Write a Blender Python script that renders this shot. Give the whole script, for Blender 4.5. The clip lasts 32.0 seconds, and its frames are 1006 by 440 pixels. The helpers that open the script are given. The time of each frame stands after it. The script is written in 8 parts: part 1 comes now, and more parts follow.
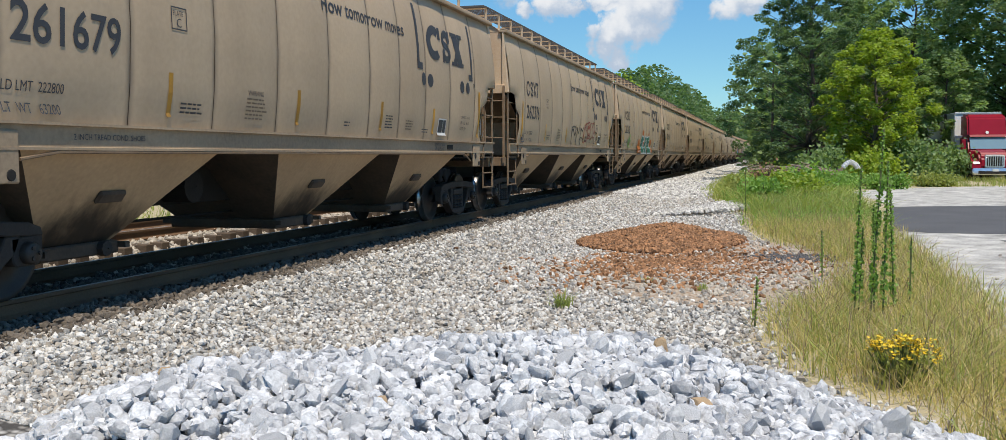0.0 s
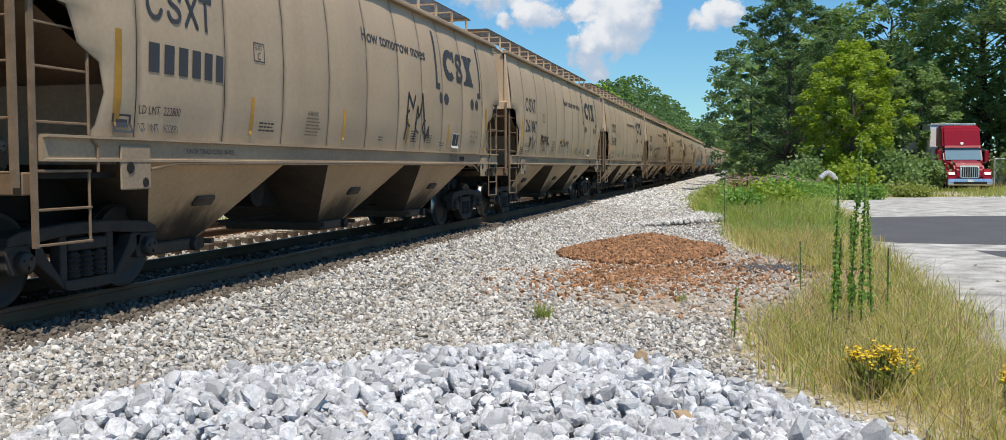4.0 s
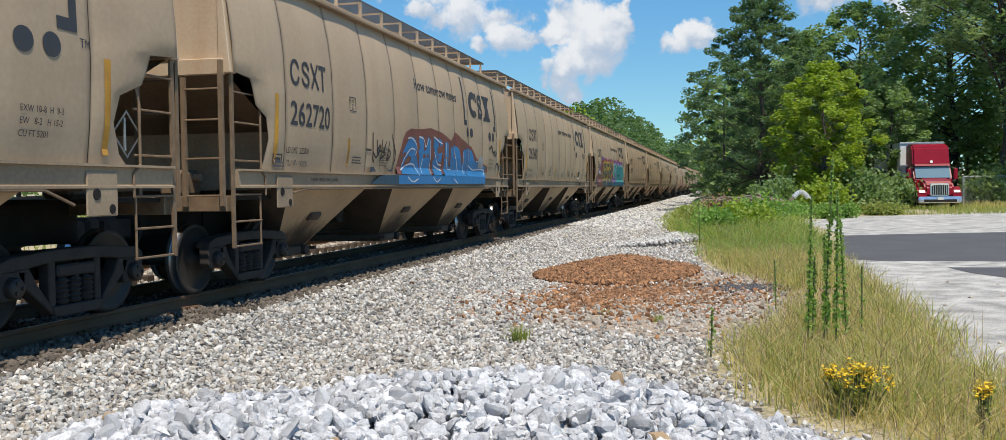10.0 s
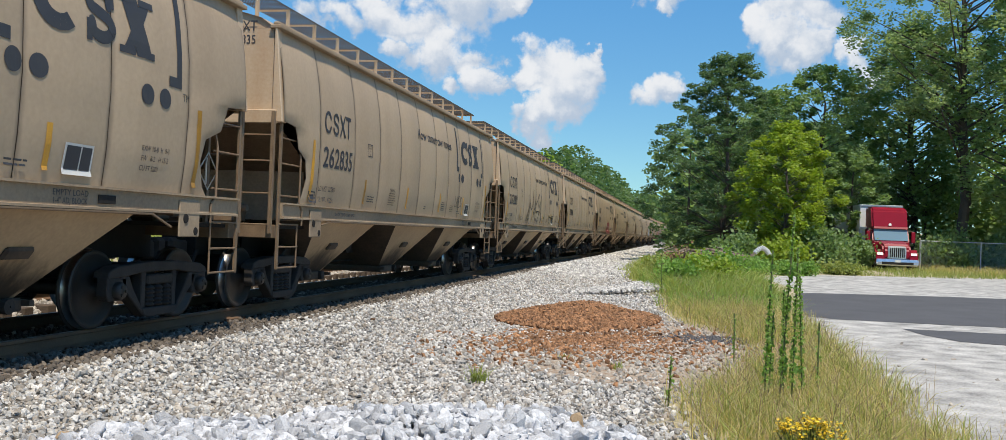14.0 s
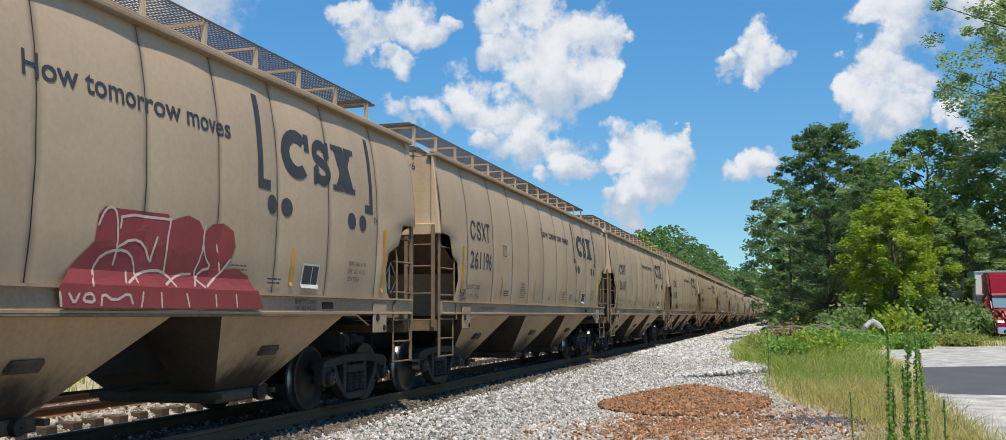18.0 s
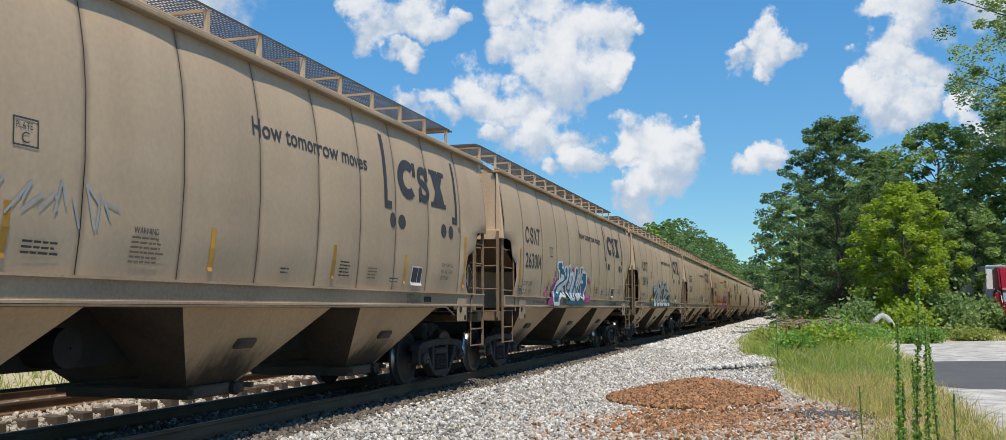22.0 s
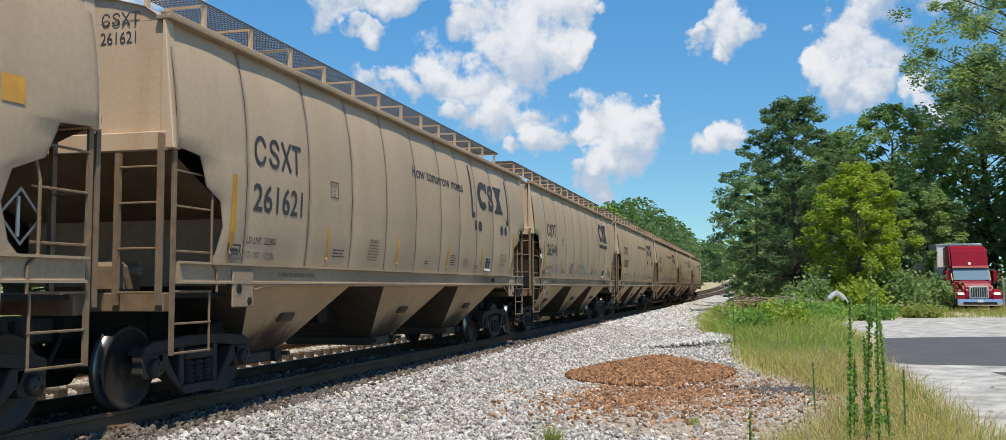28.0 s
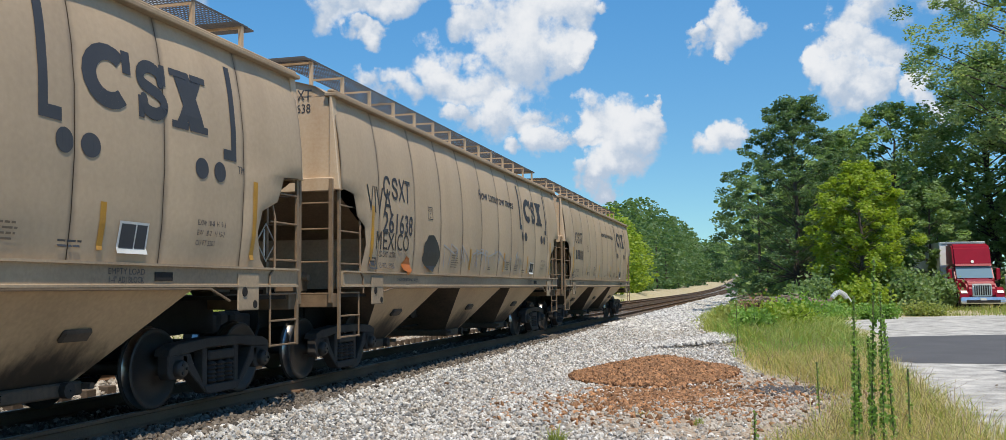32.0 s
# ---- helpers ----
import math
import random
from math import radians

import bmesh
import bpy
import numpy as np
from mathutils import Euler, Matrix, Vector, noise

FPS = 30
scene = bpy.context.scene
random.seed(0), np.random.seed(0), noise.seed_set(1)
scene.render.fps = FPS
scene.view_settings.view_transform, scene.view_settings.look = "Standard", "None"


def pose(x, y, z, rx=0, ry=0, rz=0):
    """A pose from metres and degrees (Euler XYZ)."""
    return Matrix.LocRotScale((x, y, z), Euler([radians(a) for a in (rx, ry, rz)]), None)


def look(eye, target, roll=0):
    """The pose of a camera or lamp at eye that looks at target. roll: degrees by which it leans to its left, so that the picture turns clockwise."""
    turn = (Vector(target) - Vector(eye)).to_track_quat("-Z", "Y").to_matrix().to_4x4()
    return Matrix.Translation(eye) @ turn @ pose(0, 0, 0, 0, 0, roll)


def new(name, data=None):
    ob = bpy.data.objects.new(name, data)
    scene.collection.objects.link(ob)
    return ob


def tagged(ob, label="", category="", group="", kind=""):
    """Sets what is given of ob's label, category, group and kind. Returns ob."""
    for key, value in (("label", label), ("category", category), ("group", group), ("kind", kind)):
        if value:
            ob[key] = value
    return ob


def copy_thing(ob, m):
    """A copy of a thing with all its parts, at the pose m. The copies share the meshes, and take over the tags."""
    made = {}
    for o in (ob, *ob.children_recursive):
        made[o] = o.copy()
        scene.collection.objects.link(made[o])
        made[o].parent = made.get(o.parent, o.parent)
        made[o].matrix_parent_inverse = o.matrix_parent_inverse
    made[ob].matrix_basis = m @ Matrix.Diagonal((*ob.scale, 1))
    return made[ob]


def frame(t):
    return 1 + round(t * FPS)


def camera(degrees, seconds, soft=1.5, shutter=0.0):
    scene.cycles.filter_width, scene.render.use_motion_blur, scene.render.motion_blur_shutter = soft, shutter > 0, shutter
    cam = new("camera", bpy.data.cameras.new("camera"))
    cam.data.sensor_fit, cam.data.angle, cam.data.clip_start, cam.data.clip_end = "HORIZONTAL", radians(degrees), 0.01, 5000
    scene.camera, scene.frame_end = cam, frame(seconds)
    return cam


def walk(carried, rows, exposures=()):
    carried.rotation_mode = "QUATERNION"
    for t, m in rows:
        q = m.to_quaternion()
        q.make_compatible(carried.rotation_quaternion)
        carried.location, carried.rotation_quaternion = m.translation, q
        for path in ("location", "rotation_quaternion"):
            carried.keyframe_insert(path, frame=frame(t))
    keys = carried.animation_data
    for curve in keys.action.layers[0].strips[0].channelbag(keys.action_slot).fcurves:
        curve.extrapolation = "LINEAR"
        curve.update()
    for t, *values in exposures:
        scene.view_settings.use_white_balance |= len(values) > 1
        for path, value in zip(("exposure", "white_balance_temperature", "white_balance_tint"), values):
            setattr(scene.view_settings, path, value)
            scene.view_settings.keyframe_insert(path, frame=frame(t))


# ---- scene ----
cam = camera(55.64, 32.0, soft=0.6)
PATH = [
    (0, pose(0.024, -0.010, 1.768, 86.15, 0.13, 15.64)),
    (0.5, pose(0.019, 0.000, 1.771, 86.25, 0.02, 15.46)),
    (1, pose(0.020, -0.004, 1.772, 86.30, -0.04, 15.22)),
    (1.5, pose(0.019, -0.001, 1.773, 86.34, -0.08, 15.05)),
    (2, pose(0.022, -0.005, 1.771, 86.49, -0.03, 14.96)),
    (2.5, pose(0.022, -0.006, 1.774, 86.67, -0.02, 14.67)),
    (4.5, pose(0.019, -0.001, 1.775, 86.77, 0.08, 14.41)),
    (5, pose(0.013, 0.002, 1.775, 86.71, -0.16, 13.95)),
    (5.5, pose(0.016, 0.008, 1.772, 86.68, -0.55, 12.88)),
    (6, pose(0.016, 0.002, 1.763, 86.16, -0.77, 13.09)),
    (6.5, pose(0.008, 0.004, 1.761, 86.09, -1.07, 13.44)),
    (7, pose(0.011, -0.004, 1.765, 86.50, -0.74, 14.15)),
    (7.5, pose(0.017, 0.012, 1.766, 87.03, -0.79, 13.83)),
    (8, pose(0.014, 0.007, 1.764, 87.25, -0.21, 14.13)),
    (8.5, pose(0.008, 0.010, 1.762, 87.69, -0.36, 14.62)),
    (9, pose(0.016, 0.023, 1.761, 87.54, 0.16, 13.60)),
    (9.5, pose(0.019, 0.030, 1.767, 87.68, 0.38, 12.99)),
    (10, pose(0.025, 0.019, 1.773, 88.12, 0.71, 12.98)),
    (10.5, pose(0.032, 0.011, 1.779, 88.48, 0.37, 12.11)),
    (11, pose(0.022, 0.015, 1.776, 88.52, -0.16, 10.90)),
    (11.5, pose(0.008, 0.013, 1.770, 88.24, -0.29, 10.53)),
    (12, pose(0.010, 0.001, 1.775, 88.65, 0.66, 10.50)),
    (12.5, pose(0.019, 0.004, 1.767, 88.03, 0.46, 10.08)),
    (13, pose(0.037, -0.005, 1.765, 88.15, -0.68, 10.67)),
    (13.5, pose(0.051, 0.002, 1.768, 89.11, -1.02, 11.54)),
    (14, pose(0.017, -0.030, 1.757, 90.70, -2.17, 10.87)),
    (14.5, pose(-0.004, -0.020, 1.762, 91.70, -1.62, 12.87)),
    (15, pose(-0.018, -0.013, 1.766, 92.67, -1.27, 15.27)),
    (15.5, pose(-0.021, -0.016, 1.770, 93.69, -1.16, 15.82)),
    (17.5, pose(-0.012, -0.013, 1.777, 95.54, 0.35, 16.68)),
    (18, pose(-0.015, -0.017, 1.774, 95.79, 0.36, 16.68)),
    (18.5, pose(-0.023, -0.018, 1.778, 96.02, 0.04, 16.91)),
    (19, pose(-0.017, -0.021, 1.772, 96.05, 0.02, 16.94)),
    (19.5, pose(-0.023, -0.019, 1.772, 95.79, 0.23, 16.74)),
    (20, pose(-0.023, -0.016, 1.770, 95.60, 0.18, 16.77)),
    (20.5, pose(-0.019, -0.014, 1.768, 95.46, 0.21, 16.83)),
    (21, pose(-0.025, -0.011, 1.769, 95.25, 0.00, 16.84)),
    (21.5, pose(-0.026, -0.010, 1.771, 95.26, -0.03, 17.07)),
    (22, pose(-0.018, -0.007, 1.768, 95.35, 0.12, 17.19)),
    (22.5, pose(-0.025, -0.005, 1.765, 95.36, -0.18, 17.58)),
    (23, pose(-0.020, -0.001, 1.769, 95.44, -0.19, 17.98)),
    (23.5, pose(-0.025, 0.005, 1.770, 95.40, -0.28, 17.82)),
    (24, pose(-0.027, 0.008, 1.765, 95.03, -0.44, 17.64)),
    (24.5, pose(-0.030, 0.012, 1.761, 95.00, -0.31, 17.08)),
    (25, pose(-0.034, 0.018, 1.767, 94.84, 0.04, 17.24)),
    (25.5, pose(-0.041, 0.022, 1.773, 94.57, 0.66, 17.28)),
    (27.5, pose(-0.007, 0.007, 1.770, 94.39, 0.13, 15.84)),
    (28, pose(-0.004, 0.005, 1.770, 94.05, 0.22, 14.83)),
    (28.5, pose(-0.003, 0.002, 1.766, 93.84, 0.17, 14.38)),
    (29, pose(-0.006, 0.002, 1.771, 93.73, 0.28, 13.91)),
    (29.5, pose(-0.004, 0.003, 1.778, 94.08, 0.62, 14.00)),
    (30, pose(-0.006, 0.005, 1.777, 94.39, 0.69, 14.17)),
    (30.5, pose(-0.009, 0.005, 1.775, 94.35, 0.58, 14.27)),
    (31, pose(-0.007, 0.007, 1.777, 94.18, 0.40, 14.36)),
    (31.5, pose(-0.006, 0.009, 1.777, 94.13, 0.46, 14.67)),
    (32, pose(-0.011, 0.009, 1.777, 94.11, 0.59, 14.98)),
]
walk(cam, PATH)

# ---- light ----
SUN = Vector((0.235, -0.37, 0.90)).normalized()
world = bpy.data.worlds.new("sky")
scene.world = world
world.use_nodes = True
wn, wl = world.node_tree.nodes, world.node_tree.links
wn.clear()


def wnode(kind, **values):
    n = wn.new(kind)
    for k, v in values.items():
        if k == "op":
            n.operation = v
        else:
            n.inputs[int(k[1:])].default_value = v
    return n


def direction(az, el):
    a, e = radians(az), radians(el)
    return Vector((math.sin(a) * math.cos(e), math.cos(a) * math.cos(e), math.sin(e)))


# cumulus lobes: azimuth from the track line, elevation, radius, all in degrees
CLOUDS = [(-25.8, 17.8, 0.97), (-24.6, 16.7, 1.54), (-23.0, 17.5, 1.54), (-21.8, 16.8, 1.16), (-23.6, 14.9, 0.85), (-20.6, 17.5, 0.77), 
          (-17.1, 18.3, 1.35), (-15.1, 18.5, 1.54), (-16.7, 16.1, 1.35), (-14.3, 16.1, 2.32), (-11.6, 16.4, 1.93), (-10.0, 16.9, 1.24), 
          (-8.8, 16.7, 0.77), (-13.6, 13.8, 2.32), (-11.2, 14.1, 1.47), (-22.6, 12.3, 0.93), (-20.6, 12.4, 1.16), (-18.5, 12.8, 1.62), 
          (-16.3, 12.3, 1.62), (-10.0, 13.9, 0.69), (-17.5, 10.1, 0.93), (-15.1, 10.2, 1.62), (-12.8, 10.0, 1.08), (-14.0, 8.3, 0.77), 
          (-12.2, 8.4, 1.00), (-10.1, 9.1, 1.00), (-8.6, 9.9, 1.39), (-7.4, 8.7, 1.78), (-6.3, 9.7, 0.93), (-6.1, 10.8, 0.46)]
CLOUDS += [(-8.6, 7.2, 1.31), (-10.5, 6.2, 0.85), (-9.2, 6.5, 1.00), (-3.9, 14.8, 0.62), (-2.4, 15.1, 1.24), (-1.1, 14.3, 1.24), 
          (0.1, 14.8, 0.93), (-1.4, 13.2, 0.62), (-2.4, 8.8, 1.08), (-1.4, 8.5, 0.85), 
          (5.2, 17.0, 1.24), (6.8, 16.5, 1.85), (8.8, 16.8, 1.85), (10.7, 16.5, 1.85), (5.9, 14.9, 1.39), 
          (5.0, 13.9, 1.00), (4.0, 11.8, 0.93), (5.0, 11.1, 1.31), (6.0, 12.8, 1.62), (6.6, 11.0, 1.08), 
          (8.5, 11.0, 0.58), (9.5, 10.4, 1.00), (10.1, 9.2, 0.85)]
CLOUDS += [(-35.0, 18.6, 3.0), (-38.0, 16.0, 2.4), (24.0, 19.0, 4.0), (-50.0, 24.0, 5.0), (-8.0, 34.0, 6.0), (40.0, 28.0, 7.0)]
geo = wn.new("ShaderNodeTexCoord")
unit = wnode("ShaderNodeVectorMath", op="NORMALIZE")
wl.new(geo.outputs["Generated"], unit.inputs[0])
billow = wnode("ShaderNodeTexNoise")
billow.inputs["Scale"].default_value, billow.inputs["Detail"].default_value, billow.inputs["Roughness"].default_value = 26, 10, 0.60
wl.new(unit.outputs[0], billow.inputs["Vector"])
ruffle = wnode("ShaderNodeTexNoise")
ruffle.inputs["Scale"].default_value, ruffle.inputs["Detail"].default_value, ruffle.inputs["Roughness"].default_value = 20, 8, 0.55
wl.new(unit.outputs[0], ruffle.inputs["Vector"])
sway = wnode("ShaderNodeVectorMath", op="MULTIPLY_ADD")
sway.inputs[1].default_value, sway.inputs[2].default_value = (0.10, 0.10, 0.10), (-0.05, -0.05, -0.05)
wl.new(ruffle.outputs["Color"], sway.inputs[0])
bent = wnode("ShaderNodeVectorMath", op="ADD")
wl.new(unit.outputs[0], bent.inputs[0])
wl.new(sway.outputs[0], bent.inputs[1])
warped = wnode("ShaderNodeVectorMath", op="NORMALIZE")
wl.new(bent.outputs[0], warped.inputs[0])
mask = None
shade = None
for az, el, r in CLOUDS:
    dot = wnode("ShaderNodeVectorMath", op="DOT_PRODUCT")
    dot.inputs[1].default_value = direction(az, el)
    wl.new(warped.outputs[0], dot.inputs[0])
    k = 1 / (1 - math.cos(radians(1.12 * r)))
    lobe = wnode("ShaderNodeMath", op="MULTIPLY_ADD", i1=k, i2=1 - k)
    wl.new(dot.outputs["Value"], lobe.inputs[0])
    dot2 = wnode("ShaderNodeVectorMath", op="DOT_PRODUCT")
    dot2.inputs[1].default_value = direction(az - 0.25 * r, el + 0.55 * r)
    wl.new(warped.outputs[0], dot2.inputs[0])
    top = wnode("ShaderNodeMath", op="MULTIPLY_ADD", i1=k, i2=1 - k)
    wl.new(dot2.outputs["Value"], top.inputs[0])
    if mask:
        m = wnode("ShaderNodeMath", op="SMOOTH_MAX", i2=0.25)
        wl.new(mask.outputs[0], m.inputs[0])
        wl.new(lobe.outputs[0], m.inputs[1])
        s = wnode("ShaderNodeMath", op="SMOOTH_MAX", i2=0.2)
        wl.new(shade.outputs[0], s.inputs[0])
        wl.new(top.outputs[0], s.inputs[1])
        mask, shade = m, s
    else:
        mask, shade = lobe, top


def wsum(a, b, f, off):
    """a + f * b + off"""
    m = wnode("ShaderNodeMath", op="MULTIPLY_ADD", i1=f, i2=off)
    wl.new(b, m.inputs[0])
    s = wnode("ShaderNodeMath", op="ADD")
    wl.new(a, s.inputs[0])
    wl.new(m.outputs[0], s.inputs[1])
    return s.outputs[0]


def wramp(value, lo, hi):
    m = wn.new("ShaderNodeMapRange")
    m.interpolation_type = "SMOOTHSTEP"
    m.inputs[1].default_value, m.inputs[2].default_value = lo, hi
    wl.new(value, m.inputs[0])
    return m.outputs[0]


cover = wramp(wsum(mask.outputs[0], billow.outputs[0], 2.6, -1.15), 0.0, 0.9)
lit = wramp(wsum(shade.outputs[0], billow.outputs[0], 2.8, -1.5), -0.3, 1.2)
sky = wn.new("ShaderNodeTexSky")
sky.sky_type, sky.sun_disc = "NISHITA", False
sky.sun_elevation, sky.sun_rotation = math.asin(SUN.z), math.atan2(SUN.x, SUN.y)
sky.altitude, sky.air_density, sky.dust_density, sky.ozone_density = 150, 1.0, 0.1, 3.0
blue = wnode("ShaderNodeVectorMath", op="MULTIPLY")
updown = wn.new("ShaderNodeSeparateXYZ")
wl.new(unit.outputs[0], updown.inputs[0])
depth = wn.new("ShaderNodeMix")
depth.data_type = "RGBA"
depth.inputs[6].default_value, depth.inputs[7].default_value = (0.72, 1.10, 1.26, 1), (0.68, 1.36, 1.66, 1)
wl.new(wramp(updown.outputs[2], 0.08, 0.36), depth.inputs[0])
wl.new(depth.outputs[2], blue.inputs[1])
wl.new(sky.outputs[0], blue.inputs[0])
white = wn.new("ShaderNodeMix")
white.data_type = "RGBA"
white.inputs[6].default_value, white.inputs[7].default_value = (5.1, 6.1, 7.5, 1), (9.0, 9.2, 9.5, 1)
wl.new(lit, white.inputs[0])
mix = wn.new("ShaderNodeMix")
mix.data_type = "RGBA"
wl.new(cover, mix.inputs[0])
wl.new(blue.outputs[0], mix.inputs[6])
wl.new(white.outputs[2], mix.inputs[7])
back = wn.new("ShaderNodeBackground")
back.inputs["Strength"].default_value = 0.093
wl.new(mix.outputs[2], back.inputs["Color"])
wout = wn.new("ShaderNodeOutputWorld")
wl.new(back.outputs[0], wout.inputs["Surface"])

sun = new("sun", bpy.data.lights.new("sun", "SUN"))
sun.data.energy, sun.data.angle, sun.data.color = 4.95, radians(0.6), (1.0, 0.90, 0.745)
sun.matrix_world = look((0, 0, 60), Vector((0, 0, 60)) - SUN)
scene.view_settings.exposure = 0.0

# ---- materials ----


def material(name, base, rough=0.7, metal=0.0, dark=None, scale=6.0, fine=60.0, bump=0.15, dist=0.01, mixed=0.6, island=0.0, each=0.0,
             streak=None, sheen=None):
    """Two scales of noise between base and dark, relief, and a change from piece to piece."""
    m = bpy.data.materials.new(name)
    m.use_nodes = True
    n, l = m.node_tree.nodes, m.node_tree.links
    bs = n["Principled BSDF"]
    bs.inputs["Roughness"].default_value, bs.inputs["Metallic"].default_value = rough, metal
    tc = n.new("ShaderNodeTexCoord")
    co = tc.outputs["Object"]
    if streak:
        mp = n.new("ShaderNodeMapping")
        mp.inputs["Scale"].default_value = streak
        l.new(co, mp.inputs[0])
        co2 = mp.outputs[0]
    else:
        co2 = co
    a = n.new("ShaderNodeTexNoise")
    a.inputs["Scale"].default_value, a.inputs["Detail"].default_value = scale, 5
    l.new(co2, a.inputs["Vector"])
    b = n.new("ShaderNodeTexNoise")
    b.inputs["Scale"].default_value, b.inputs["Detail"].default_value = fine, 4
    l.new(co, b.inputs["Vector"])
    f = n.new("ShaderNodeMath")
    f.operation = "MULTIPLY_ADD"
    l.new(a.outputs[0], f.inputs[0])
    f.inputs[1].default_value = 0.65
    g = n.new("ShaderNodeMath")
    g.operation = "MULTIPLY"
    l.new(b.outputs[0], g.inputs[0])
    g.inputs[1].default_value = 0.35
    l.new(g.outputs[0], f.inputs[2])
    r = n.new("ShaderNodeMapRange")
    r.inputs[1].default_value, r.inputs[2].default_value = 0.32, 0.68
    r.inputs[3].default_value, r.inputs[4].default_value = 0.0, mixed
    l.new(f.outputs[0], r.inputs[0])
    mx = n.new("ShaderNodeMix")
    mx.data_type = "RGBA"
    mx.inputs[6].default_value = (*base, 1)
    mx.inputs[7].default_value = (*(dark or [c * 0.55 for c in base]), 1)
    l.new(r.outputs[0], mx.inputs[0])
    col = mx.outputs[2]
    for amount, kind, out in ((island, "ShaderNodeNewGeometry", "Random Per Island"), (each, "ShaderNodeObjectInfo", "Random")):
        if amount:
            src = n.new(kind)
            hv = n.new("ShaderNodeHueSaturation")
            v = n.new("ShaderNodeMath")
            v.operation = "MULTIPLY_ADD"
            v.inputs[1].default_value, v.inputs[2].default_value = amount, 1 - amount * 0.6
            l.new(src.outputs[out], v.inputs[0])
            l.new(v.outputs[0], hv.inputs["Value"])
            l.new(col, hv.inputs["Color"])
            col = hv.outputs[0]
    l.new(col, bs.inputs["Base Color"])
    if bump:
        bp = n.new("ShaderNodeBump")
        bp.inputs["Strength"].default_value, bp.inputs["Distance"].default_value = bump, dist
        l.new(b.outputs[0], bp.inputs["Height"])
        l.new(bp.outputs[0], bs.inputs["Normal"])
    return m


def grime_shaded(name, overlay, low=0.0, high=0.75):
    """Lays dirt and painted shade over a material where the mesh's own layer says, in ragged runs."""
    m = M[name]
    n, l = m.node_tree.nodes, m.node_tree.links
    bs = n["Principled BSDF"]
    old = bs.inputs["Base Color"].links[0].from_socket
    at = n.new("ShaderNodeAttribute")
    at.attribute_name = "grime_shade"
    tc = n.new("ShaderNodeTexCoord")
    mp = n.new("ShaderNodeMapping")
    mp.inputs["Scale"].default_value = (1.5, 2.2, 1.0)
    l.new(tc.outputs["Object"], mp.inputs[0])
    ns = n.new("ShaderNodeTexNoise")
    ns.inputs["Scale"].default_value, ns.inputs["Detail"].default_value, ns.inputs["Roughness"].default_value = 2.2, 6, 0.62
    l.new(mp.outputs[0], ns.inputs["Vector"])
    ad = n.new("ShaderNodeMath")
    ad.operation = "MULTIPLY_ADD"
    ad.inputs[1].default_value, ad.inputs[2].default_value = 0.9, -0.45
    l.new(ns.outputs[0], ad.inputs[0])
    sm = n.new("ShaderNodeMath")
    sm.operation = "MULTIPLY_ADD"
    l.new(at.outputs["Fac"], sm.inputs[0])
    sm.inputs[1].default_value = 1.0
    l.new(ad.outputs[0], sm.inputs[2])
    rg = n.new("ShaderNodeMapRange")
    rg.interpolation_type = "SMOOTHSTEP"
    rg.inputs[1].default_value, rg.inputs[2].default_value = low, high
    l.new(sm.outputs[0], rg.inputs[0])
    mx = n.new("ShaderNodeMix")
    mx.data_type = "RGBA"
    mx.inputs[7].default_value = (*overlay, 1)
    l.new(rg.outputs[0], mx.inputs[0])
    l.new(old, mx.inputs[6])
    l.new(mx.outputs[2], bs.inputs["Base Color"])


def leaf_material(name, base, back, island=0.5):
    m = material(name, base, 0.55, dark=back, scale=0.9, fine=9, bump=0, mixed=0.8, island=island)
    n, l = m.node_tree.nodes, m.node_tree.links
    bs = n["Principled BSDF"]
    tr = n.new("ShaderNodeBsdfTranslucent")
    tr.inputs["Color"].default_value = (base[0] * 1.5, base[1] * 1.6, base[2] * 0.8, 1)
    ms = n.new("ShaderNodeMixShader")
    ms.inputs[0].default_value = 0.42
    out = n["Material Output"]
    l.new(bs.outputs[0], ms.inputs[1])
    l.new(tr.outputs[0], ms.inputs[2])
    l.new(ms.outputs[0], out.inputs["Surface"])
    return m


